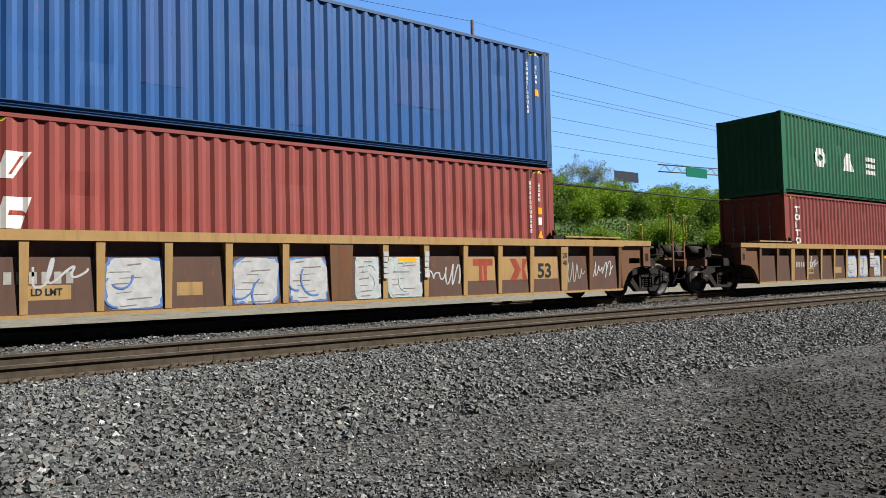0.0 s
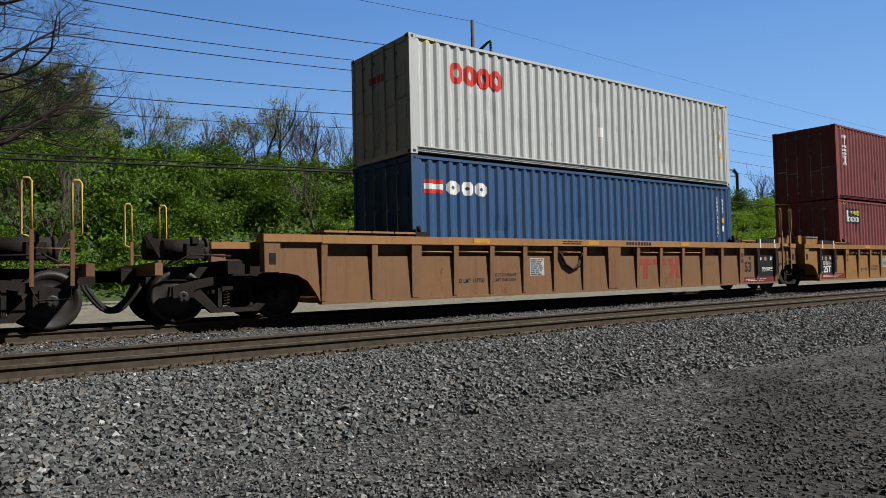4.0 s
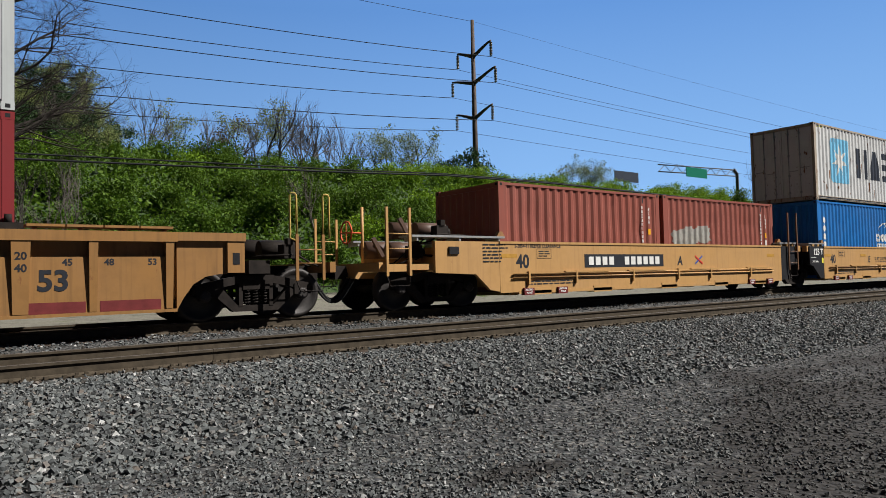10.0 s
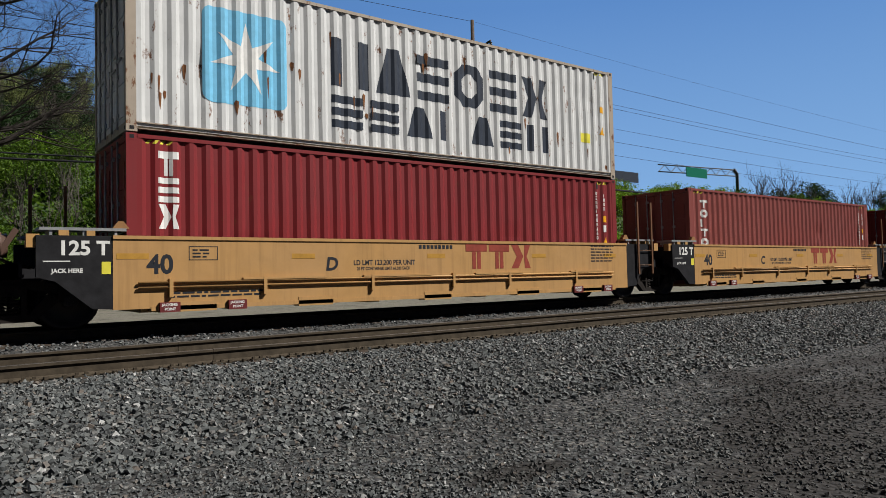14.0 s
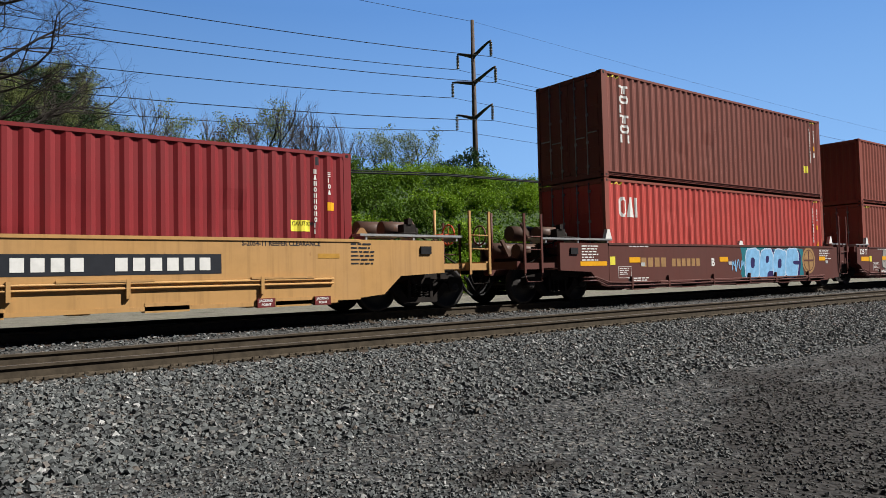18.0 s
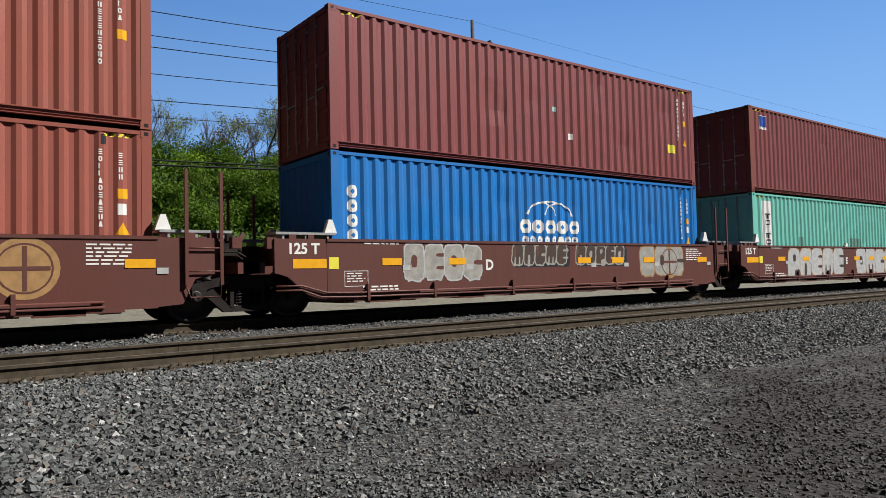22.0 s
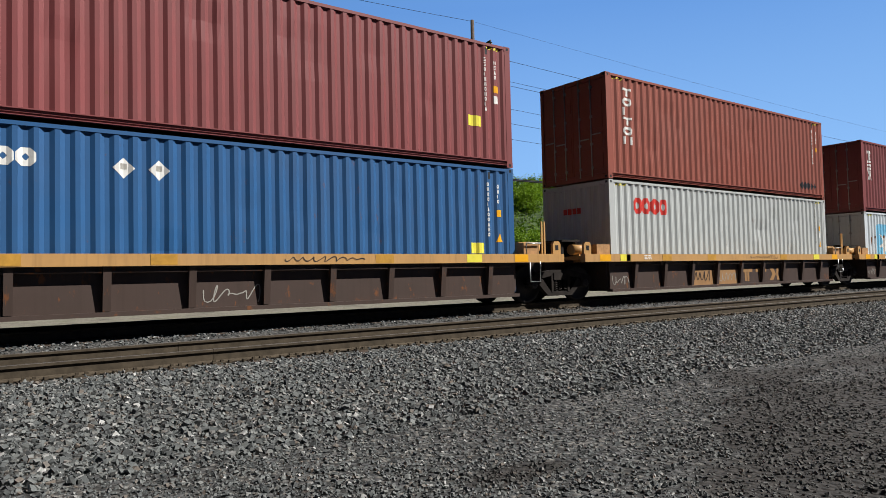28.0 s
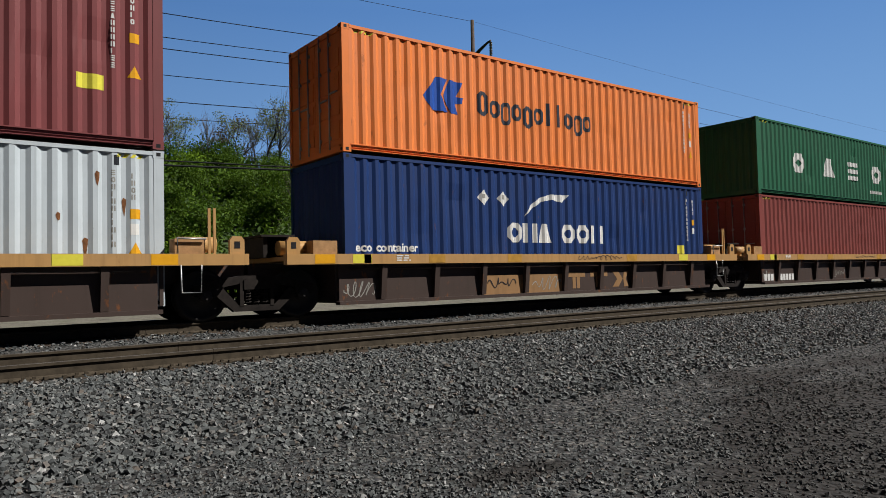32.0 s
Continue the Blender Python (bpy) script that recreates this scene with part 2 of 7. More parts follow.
def grid_mesh(name, xs, ys, height, mat):
    """A ground sheet over the lines xs and ys."""
    vs = [(x, y, height(x, y)) for y in ys for x in xs]
    nx = len(xs)
    fs = [(j * nx + i, j * nx + i + 1, (j + 1) * nx + i + 1, (j + 1) * nx + i) for j in range(len(ys) - 1) for i in range(nx - 1)]
    me = bpy.data.meshes.new(name)
    me.from_pydata(vs, [], fs)
    me.materials.append(mat)
    me.shade_smooth()
    return new(name, me)


# ---- containers ----
DEPTH, WID = 0.036, 2.438
LEN40, LEN20 = 12.192, 6.058
PITCH_RIB = 0.278


def rib_profile(length):
    """Corners (x, recess) of the corrugated side of a container."""
    x0, x1 = 0.165, length - 0.165
    n = round((x1 - x0 - 0.08) / PITCH_RIB)
    p = (x1 - x0 - 0.08) / n
    out = [(x0, 0.0)]
    for i in range(n):
        a = x0 + 0.08 + i * p
        out += [(a, 0.0), (a + 0.245 * p, DEPTH), (a + 0.5 * p, DEPTH), (a + 0.745 * p, 0.0)]
    return out + [(x1, 0.0)]


def recess(prof, x):
    if x <= prof[0][0] or x >= prof[-1][0]:
        return 0.0
    for (a, ra), (b, rb) in zip(prof, prof[1:]):
        if a <= x <= b:
            return ra + (rb - ra) * (x - a) / max(1e-6, b - a)
    return 0.0


def sheet(prof, z0, z1, flip, dents):
    """Corrugated sheet with a few shallow dents; outside is -y, or +y when flipped."""
    bm = bmesh.new()
    zs = [z0 + (z1 - z0) * k / 7 for k in range(8)]
    rows = []
    for z in zs:
        row = []
        for x, r in prof:
            d = r + 0.008
            for cx, cz, rad, dep in dents:
                q = ((x - cx) ** 2 + (z - cz) ** 2) / rad ** 2
                if q < 1:
                    d += dep * (1 - q) ** 2
            row.append(bm.verts.new((x, (-WID / 2 + d) * (-1 if flip else 1), z)))
        rows.append(row)
    for a, b in zip(rows, rows[1:]):
        for i in range(len(prof) - 1):
            bm.faces.new((a[i], a[i + 1], b[i + 1], b[i]))
    return bm


def open_finish(bm, name, mat):
    me = bpy.data.meshes.new(name)
    bm.to_mesh(me)
    bm.free()
    me.materials.append(mat)
    return me


def container(name, label, length, height, colour, doors_left=True, variant=0, frame_colour=None):
    """A dry freight container: frame, corrugated walls, doors with locking bars. Origin: left end, middle, floor."""
    body, fr = PAINT[colour], PAINT[frame_colour or colour]
    top = thing(name, label, "container", "stacked freight containers")
    prof = rib_profile(length)
    h, k = height, (round(length, 2), round(height, 2))
    rnd = random.Random(variant * 7 + int(length * 10))
    dents = [(rnd.uniform(0.8, length - 0.8), rnd.uniform(0.5, h - 0.5), rnd.uniform(0.25, 0.6), rnd.uniform(0.01, 0.03)) for _ in range(7)]

    def put(nm, key, make, m=body, lab=""):
        def mk():
            b = make()
            return b if isinstance(b, bpy.types.Mesh) else finish(b, nm, body, 0.006)
        return repaint(part(nm, shared((nm, key) + k, mk), None, top, lab), m)

    put("side_panel", ("n", variant), lambda: open_finish(sheet(prof, 0.16, h - 0.06, False, dents), "side_panel", body))
    put("side_panel", "f", lambda: open_finish(sheet(prof, 0.16, h - 0.06, True, []), "side_panel", body))

    def roof():
        bm = bmesh.new()
        n = int(length / 0.42)
        row = []
        for i in range(n * 2 + 1):
            x = 0.1 + (length - 0.2) * i / (n * 2)
            z = h - 0.02 - (0.02 if i % 2 else 0.0)
            row.append((bm.verts.new((x, -WID / 2 + 0.05, z)), bm.verts.new((x, WID / 2 - 0.05, z))))
        for a, b in zip(row, row[1:]):
            bm.faces.new((a[0], b[0], b[1], a[1]))
        return open_finish(bm, "roof", body)
    put("roof", "", roof)

    def floor():
        bm = bmesh.new()
        box(bm, 0.05, length - 0.05, -WID / 2 + 0.03, WID / 2 - 0.03, 0.10, 0.16)
        return bm
    put("underframe", "", floor)
    for sgn in (-1, 1):
        def rail_b():
            bm = bmesh.new()
            y = sgn * WID / 2
            # an open channel: two flanges round a web set back
            draw_out(bm, [(y - sgn * 0.09, 0.05), (y, 0.05), (y, 0.062), (y - sgn * 0.055, 0.066), (y - sgn * 0.055, 0.145), (y, 0.149), (y, 0.168), (y - sgn * 0.09, 0.168)], 0.17, length - 0.17)
            return bm

        def rail_t():
            bm = bmesh.new()
            y = sgn * WID / 2
            box(bm, 0.17, length - 0.17, min(y, y - sgn * 0.06), max(y, y - sgn * 0.06), h - 0.075, h - 0.012)
            return bm
        put("bottom_rail", sgn, rail_b, fr)
        put("top_rail", sgn, rail_t, fr)
        for ex in (0, 1):
            def post():
                bm = bmesh.new()
                y, xa = sgn * WID / 2, 0.004 if ex == 0 else length - 0.164
                box(bm, xa, xa + 0.16, min(y * 0.998, y - sgn * 0.1), max(y * 0.998, y - sgn * 0.1), 0.118, h - 0.118)
                return bm
            put("corner_post", (sgn, ex), post, fr)
            for ez in (0, 1):
                def casting():
                    bm = bmesh.new()
                    y, xa, za = sgn * WID / 2, 0.0 if ex == 0 else length - 0.178, 0.0 if ez == 0 else h - 0.118
                    ya, yb = min(y, y - sgn * 0.162), max(y, y - sgn * 0.162)
                    box(bm, xa, xa + 0.178, ya, yb, za, za + 0.118)
                    # black blocks on the faces paint the dark inside of the openings; nothing is cut
                    yo = y + sgn * 0.002
                    box(bm, xa + 0.055, xa + 0.123, min(yo, y - sgn * 0.02), max(yo, y - sgn * 0.02), za + 0.03, za + 0.09, 1)
                    xo = xa - 0.002 if ex == 0 else xa + 0.14
                    box(bm, xo, xo + 0.04, (ya + yb) / 2 - 0.035, (ya + yb) / 2 + 0.035, za + 0.03, za + 0.09, 1)
                    bmesh.ops.recalc_face_normals(bm, faces=bm.faces)
                    return finish(bm, "corner_casting", [body, M["black"]])
                put("corner_casting", (sgn, ex, ez), casting, fr)
    for ex in (0, 1):
        is_door = (ex == 0) == doors_left
        def header():
            bm = bmesh.new()
            xa = 0.01 if ex == 0 else length - 0.11
            box(bm, xa, xa + 0.1, -WID / 2 + 0.17, WID / 2 - 0.17, h - 0.13, h - 0.015)
            return bm

        def threshold():
            bm = bmesh.new()
            xa = 0.01 if ex == 0 else length - 0.11
            box(bm, xa, xa + 0.1, -WID / 2 + 0.17, WID / 2 - 0.17, 0.015, 0.16)
            return bm
        put("end_header", ex, header, fr)
        put("end_sill", ex, threshold, fr)
        if is_door:
            for sgn in (-1, 1):
                def leaf():
                    bm = bmesh.new()
                    xa = 0.03 if ex == 0 else length - 0.08
                    y0, y1 = (-WID / 2 + 0.11, -0.006) if sgn < 0 else (0.006, WID / 2 - 0.11)
                    box(bm, xa, xa + 0.05, y0, y1, 0.17, h - 0.14)
                    xo = xa - 0.018 if ex == 0 else xa + 0.05
                    for q in range(4):
                        z = 0.28 + (h - 0.62) * q / 4
                        box(bm, xo, xo + 0.018, y0 + 0.06, y1 - 0.06, z, z + (h - 0.62) / 4 - 0.12)
                    return bm
                door = put("door", (sgn, ex), leaf)
                for j in (0, 1):
                    def bar():
                        bm = bmesh.new()
                        xo = -0.012 if ex == 0 else length + 0.012
                        y = sgn * (0.26 + 0.42 * j)
                        tube(bm, [(xo, y, 0.10), (xo, y, h - 0.08)], 0.017, 8)
                        for z in (0.3, 0.95, 1.7, h - 0.35):
                            box(bm, min(xo, xo + (0.04 if ex == 0 else -0.04)), max(xo, xo + (0.04 if ex == 0 else -0.04)), y - 0.04, y + 0.04, z, z + 0.07)
                        box(bm, xo - 0.02, xo + 0.01, y, y + sgn * 0.34, 1.12 + 0.1 * j, 1.15 + 0.1 * j)
                        return finish(bm, "locking_bar", M["galv"])
                    part("locking_bar", shared(("lock", sgn, ex, j) + k, bar), None, door)
        else:
            def endwall():
                bm = bmesh.new()
                n = 9
                xo = 0.02 if ex == 0 else length - 0.02
                s = 1 if ex == 0 else -1
                row = []
                for i in range(n):
                    a = -WID / 2 + 0.1 + (WID - 0.2) * i / n
                    p = (WID - 0.2) / n
                    row += [(a, 0.0), (a + 0.25 * p, 0.045), (a + 0.5 * p, 0.045), (a + 0.75 * p, 0.0)]
                row.append((WID / 2 - 0.1, 0.0))
                v = [(bm.verts.new((xo + s * r, y, 0.15)), bm.verts.new((xo + s * r, y, h - 0.12))) for y, r in row]
                for a, b in zip(v, v[1:]):
                    bm.faces.new((a[0], b[0], b[1], a[1]))
                return open_finish(bm, "end_wall", body)
            put("end_wall", ex, endwall)
    return top


# ---- railway cars ----
# A car's own space: x from the left end of its container, y across, z from the top of the rails.
WHEEL_R, AXLE = 0.46, 0.915


def wheelset_mesh():
    bm = bmesh.new()
    for s in (-1, 1):
        y = s * 0.75
        prof = [(0.10, y - s * 0.10), (0.13, y - s * 0.04), (0.34, y - s * 0.02), (0.40, y - s * 0.075), (0.485, y - s * 0.07), (0.485, y - s * 0.045),
                (WHEEL_R + 0.003, y - s * 0.03), (WHEEL_R, y + s * 0.06), (0.395, y + s * 0.06), (0.36, y + s * 0.02), (0.15, y + s * 0.03), (0.12, y + s * 0.075), (0.09, y + s * 0.075)]
        lathe(bm, prof, 28)
        # bearing end cap with three bolts
        lathe(bm, [(0.115, y + s * 0.13), (0.115, y + s * 0.33), (0.075, y + s * 0.35)], 14)
        for a in range(3):
            c, d = 0.05 * math.cos(a * 2.0944), 0.05 * math.sin(a * 2.0944)
            box(bm, c - 0.016, c + 0.016, min(y + s * 0.34, y + s * 0.37), max(y + s * 0.34, y + s * 0.37), d - 0.016, d + 0.016)
    lathe(bm, [(0.085, -1.0), (0.085, 1.0)], 12)
    return finish(bm, "wheelset", M["wheel"])


def side_frame_mesh(s):
    bm = bmesh.new()
    y = s * 1.0
    # top chord, tension member and columns, leaving the windows open
    def band(a, b):
        prism(bm, a + b[::-1], y - 0.07, y + 0.07)
    band([(-1.14, 0.47), (-0.62, 0.60), (-0.30, 0.66), (0.30, 0.66), (0.62, 0.60), (1.14, 0.47)], [(-1.12, 0.63), (-0.60, 0.75), (-0.30, 0.80), (0.30, 0.80), (0.60, 0.75), (1.12, 0.63)])
    band([(-0.80, 0.50), (-0.42, 0.16), (0.42, 0.16), (0.80, 0.50)], [(-0.62, 0.58), (-0.34, 0.27), (0.34, 0.27), (0.62, 0.58)])
    for x in (-0.32, 0.25):
        box(bm, x, x + 0.07, y - 0.08, y + 0.08, 0.25, 0.68)
    for x in (-AXLE, AXLE):
        box(bm, x - 0.17, x + 0.17, y - 0.09, y + 0.09, 0.44, 0.64)
    box(bm, -0.25, 0.25, y - 0.1, y + 0.12, 0.55, 0.72)
    return finish(bm, "side_frame", M["iron"], 0.012)


def spring_mesh():
    bm = bmesh.new()
    pts = []
    for i in range(43):
        a = i * 2 * math.pi / 8
        pts.append((0.06 * math.cos(a), 0.06 * math.sin(a), 0.28 + 0.27 * i / 42))
    tube(bm, pts, 0.014, 5)
    return finish(bm, "spring", M["iron"])


WHEELSETS = []


def truck(car, x):
    """A two-axle freight truck under a car."""
    def bolster():
        bm = bmesh.new()
        box(bm, -0.22, 0.22, -1.08, 1.08, 0.56, 0.74)
        box(bm, -0.35, 0.35, -0.4, 0.4, 0.74, 0.82)
        box(bm, -0.75, 0.75, -0.07, 0.07, 0.40, 0.48)
        for s in (-1, 1):
            box(bm, s * 0.42 - 0.05, s * 0.42 + 0.05, -0.85, 0.85, 0.30, 0.42)
        return finish(bm, "truck", M["iron"], 0.01)
    t = part("truck", shared("bolster", bolster), None, car, "dark cast-iron two-axle truck", at=pose(x, 0, LIFT))
    for s in (-1, 1):
        part("side_frame", shared(("sideframe", s), lambda: side_frame_mesh(s)), None, t)
        for x in (-0.16, 0.0, 0.16):
            part("spring", shared("spring", spring_mesh), None, t, at=pose(x, s * 1.02, 0))
    for s in (-1, 1):
        w = part("wheelset", shared("wheelset", wheelset_mesh), None, t, at=pose(s * AXLE, 0, WHEEL_R))
        WHEELSETS.append(w)
    return t


def coupler(car, x, d):
    """Coupler shank and knuckle that reach from x in direction d."""
    bm = bmesh.new()
    box(bm, min(x, x + d * 0.75), max(x, x + d * 0.75), -0.09, 0.09, 0.90, 1.10)
    a = x + d * 0.75
    prism(bm, [(a, 0.86), (a + d * 0.26, 0.86), (a + d * 0.30, 1.0), (a + d * 0.26, 1.14), (a, 1.14)], -0.16, 0.13)
    part("coupler", bm, M["iron"], car, bevel=0.015)
    bm = bmesh.new()
    for k in (0, 1):
        pts = [(x + d * (0.15 + 0.85 * i / 12), -0.35 - 0.1 * k, 0.87 - 0.42 * math.sin(math.pi * i / 12) - 0.05 * k) for i in range(13)]
        tube(bm, pts, 0.028, 7)
    part("air_hose", bm, M["rubber"], car, "black rubber air hose")


def bars(parent, name, mat, rects, y, label="", depth=0.004):
    """Flat marks on a plane facing -y: (x0, x1, z0, z1) each."""
    if len(rects) <= 12:
        for x0, x1, z0, z1 in rects:
            bm = bmesh.new()
            box(bm, x0, x1, y - depth, y, z0, z1)
            ob = part(name, bm, mat, parent, label)
        return ob
    bm = bmesh.new()
    for x0, x1, z0, z1 in rects:
        box(bm, x0, x1, y - depth, y, z0, z1)
    return tagged(part(name, bm, mat, parent, label), label, kind="stuff")


def small_print(x0, x1, z1, rows, height=0.035, gap=0.03, seed=1):
    """Lines of writing too small to read, as bars of uneven length."""
    r = random.Random(seed)
    out = []
    for i in range(rows):
        z = z1 - i * (height + gap)
        x, end = x0, x0 + (x1 - x0) * r.uniform(0.7, 1.0)
        while x < end - 0.03:
            w = min(r.uniform(0.06, 0.2), end - x)
            out.append((x, x + w, z - height, z))
            x += w + 0.035
    return out


def stake_face(z):
    """Outer face of a ribbed car's stakes, which lean in towards the bottom."""
    return -1.505 + 0.05 * (1.54 - z) / 1.08


def lettering(parent, text, x, z, size, mat, y, name="lettering", squeeze=1.0, shear=0.0, conform=None, label="", bold=None):
    """Readable writing on a surface facing -y, from the built-in font; x, z: its lower left corner."""
    cu = bpy.data.curves.new("writing", "FONT")
    cu.body, cu.size, cu.shear, cu.resolution_u, cu.offset = text, size / 0.7, shear, 3, size * 0.045 if bold is None else bold
    tmp = bpy.data.objects.new("writing", cu)
    me = bpy.data.meshes.new_from_object(tmp)
    bpy.data.objects.remove(tmp)
    bpy.data.curves.remove(cu)
    bm = bmesh.new()
    bm.from_mesh(me)
    bpy.data.meshes.remove(me)
    for v in bm.verts:
        v.co = Vector((x + v.co.x * squeeze, (y if y is not None else stake_face(z + v.co.y)) - 0.0015, z + v.co.y))
    if conform:
        drape(bm, conform)
    if len(text) <= 6 and size >= 0.09:
        return [part("letter", open_finish(b, "letter", mat), None, parent, label) for b in islands(bm)][-1]
    ob = new(name, open_finish(bm, name, mat))
    ob.parent = parent
    if label:
        ob["label"] = label
    if len(text) > 6:
        tagged(ob, kind="stuff")
    return ob


def islands(bm):
    """The loose pieces of a flat mesh, each as a mesh of its own."""
    left, out = set(bm.faces), []
    while left:
        todo, piece = [left.pop()], []
        while todo:
            f = todo.pop()
            piece.append(f)
            for v in f.verts:
                for g in v.link_faces:
                    if g in left:
                        left.remove(g)
                        todo.append(g)
        b, made = bmesh.new(), {}
        for f in piece:
            b.faces.new([made.setdefault(v, None) or made.update({v: b.verts.new(v.co)}) or made[v] for v in f.verts])
        out.append(b)
    bm.free()
    return out


def drape(bm, prof):
    """Lay a flat mark on the corrugated wall with this profile."""
    xs = [v.co.x for v in bm.verts]
    a, b = min(xs), max(xs)
    for x, r in prof:
        if a < x < b:
            bmesh.ops.bisect_plane(bm, geom=bm.verts[:] + bm.edges[:] + bm.faces[:], plane_co=(x, 0, 0), plane_no=(1, 0, 0))
    for v in bm.verts:
        v.co.y = -WID / 2 + 0.008 + recess(prof, v.co.x) - 0.003


def mark(box_thing, name, polys, mat, length=LEN40, label=""):
    """A painted mark on the near side of a container: outlines in x and z, laid over the ribs."""
    if name == "logo_wordmark" and len(polys) > 1:
        rows = []
        for p in sorted(polys, key=lambda p: min(x for x, z in p)):
            if rows and min(x for x, z in p) < rows[-1][1] - 0.005:
                rows[-1][0].append(p)
                rows[-1][1] = max(rows[-1][1], max(x for x, z in p))
            else:
                rows.append([[p], max(x for x, z in p)])
        if len(rows) > 1:
            return [mark(box_thing, "logo_block", r, mat, length, label) for r, _ in rows][-1]
    bm = bmesh.new()
    for i, p in enumerate(polys):
        bm.faces.new([bm.verts.new((x, 0, z)) for x, z in p]).material_index = i
    drape(bm, rib_profile(length))
    # pieces that cross lie on one another
    for f in bm.faces:
        for v in f.verts:
            v.tag = True
    for f in bm.faces:
        for v in f.verts:
            if v.tag:
                v.co.y -= 0.00003 * f.material_index
                v.tag = False
        f.material_index = 0
    ob = new(name, open_finish(bm, name, mat))
    ob.parent = box_thing
    if label:
        ob["label"] = label
    if name in ("number_column", "size_code", "height_stripe"):
        tagged(ob, label, kind="stuff")
    return ob


def ring_blocks(x0, x1, z0, z1, stroke):
    """A plain ring block with cut corners, round a slot."""
    s = min(stroke, (x1 - x0) * 0.32)
    c = min(x1 - x0, z1 - z0) * 0.28
    k = c * 0.6
    def loop(d, q):
        a, b, e, f = x0 + d, x1 - d, z0 + d, z1 - d
        return [(a + q, e), (b - q, e), (b, e + q), (b, f - q), (b - q, f), (a + q, f), (a, f - q), (a, e + q)]
    o, i = loop(0.0, c), loop(s, max(0.001, min(k, (x1 - x0) / 2 - s - 0.001, (z1 - z0) / 2 - s - 0.001)))
    return [[o[n], o[(n + 1) % 8], i[(n + 1) % 8], i[n]] for n in range(8)]


def plain_shape(kind, x0, x1, z0, z1, s):
    """One plain block of a logo: o ring, v wedge, e stacked bars, n twin bars, i bar, t two slabs, x leaning slab."""
    w, h = x1 - x0, z1 - z0
    if kind == "v":
        return [[(x0, z0), (x1, z0), (x1 - w * 0.32, z1), (x0 + w * 0.32, z1)]]
    if kind == "e":
        t = min(s * 0.9, h * 0.24)
        return [rect(x0, x1, z0, z0 + t), rect(x0, x1, z0 + (h - t) / 2, z0 + (h + t) / 2), rect(x0, x1, z1 - t, z1)]
    if kind == "n":
        return [rect(x0, x0 + s * 1.15, z0, z1), rect(x1 - s * 1.15, x1, z0, z1)]
    if kind == "i":
        return [rect(x0, x0 + s, z0, z1)]
    if kind == "t":
        return [rect(x0, x1, z1 - h * 0.3, z1), rect(x0 + w * 0.30, x0 + w * 0.47, z0, z1 - h * 0.3 - 0.004), rect(x0 + w * 0.53, x0 + w * 0.70, z0, z1 - h * 0.3 - 0.004)]
    if kind == "x":
        m = z0 + h / 2
        return [[(x0, z0), (x0 + w * 0.36, z0), (x0 + w * 0.62, m), (x0 + w * 0.36, z1), (x0, z1), (x0 + w * 0.28, m)],
                [(x1 - w * 0.30, z0), (x1, z0), (x1 - w * 0.20, m), (x1, z1), (x1 - w * 0.30, z1), (x0 + w * 0.66, m)]]
    return ring_blocks(x0, x1, z0, z1, s)


def block_word(x0, x1, z0, z1, n, gap=0.25, stroke=0.3, shapes=""):
    """A brand's word as a row of n plain blocks."""
    w = (x1 - x0) / (n + gap * (n - 1))
    out = []
    for i in range(n):
        a = x0 + i * w * (1 + gap)
        out += plain_shape(shapes[i] if i < len(shapes) else "o", a, a + w, z0, z1, w * stroke)
    return out


def rect(x0, x1, z0, z1):
    return [(x0, z0), (x1, z0), (x1, z1), (x0, z1)]


def blob(cx, cz, rx, rz, seed, n=22, rough=0.16, sq=0.7):
    """An uneven round outline."""
    r = random.Random(seed)
    out = []
    for i in range(n):
        a = 2 * math.pi * i / n
        k = 1 + r.uniform(-rough, rough)
        out.append((cx + rx * k * abs(math.cos(a)) ** sq * math.copysign(1, math.cos(a)), cz + rz * k * abs(math.sin(a)) ** sq * math.copysign(1, math.sin(a))))
    return out


def stroke_line(pts, w):
    """A painted line through points, as quads joined edge to edge."""
    side = []
    for i in range(len(pts)):
        (a, b), (c, d) = pts[max(i - 1, 0)], pts[min(i + 1, len(pts) - 1)]
        if i == 0 or i == len(pts) - 1:
            if pts[0] == pts[-1] and len(pts) > 3:
                (a, b), (c, d) = pts[-2], pts[1]
        l = math.hypot(c - a, d - b) or 1
        side.append((-(d - b) / l * w / 2, (c - a) / l * w / 2))
    out = []
    for (p, q), (u, v) in zip(zip(pts, side), zip(pts[1:], side[1:])):
        if math.hypot(u[0] - p[0], u[1] - p[1]) > 1e-4:
            out.append([(p[0] - q[0], p[1] - q[1]), (u[0] - v[0], u[1] - v[1]), (u[0] + v[0], u[1] + v[1]), (p[0] + q[0], p[1] + q[1])])
    return out


def scrawl(x0, x1, z0, z1, seed, loops=5, w=0.035):
    """A looping, uneven spray-can line."""
    r = random.Random(seed * 13 + 5)
    n = loops * 12
    f = [(r.uniform(0.7, 1.4), r.uniform(0, 6.28), r.uniform(0.4, 1.0)) for _ in range(4)]
    pts = []
    for i in range(n):
        k = i / (n - 1)
        sx = sum(q * math.cos(k * loops * 6.28 * a + ph) for a, ph, q in f[:2]) / 2
        sz = sum(q * math.sin(k * loops * 6.28 * a * 1.1 + ph) for a, ph, q in f) / 2.4
        pts.append((min(x1, max(x0, x0 + (x1 - x0) * k + 0.5 * (x1 - x0) / loops * sx)), min(z1, max(z0, (z0 + z1) / 2 + (z1 - z0) / 2 * sz))))
    return stroke_line(pts, w)


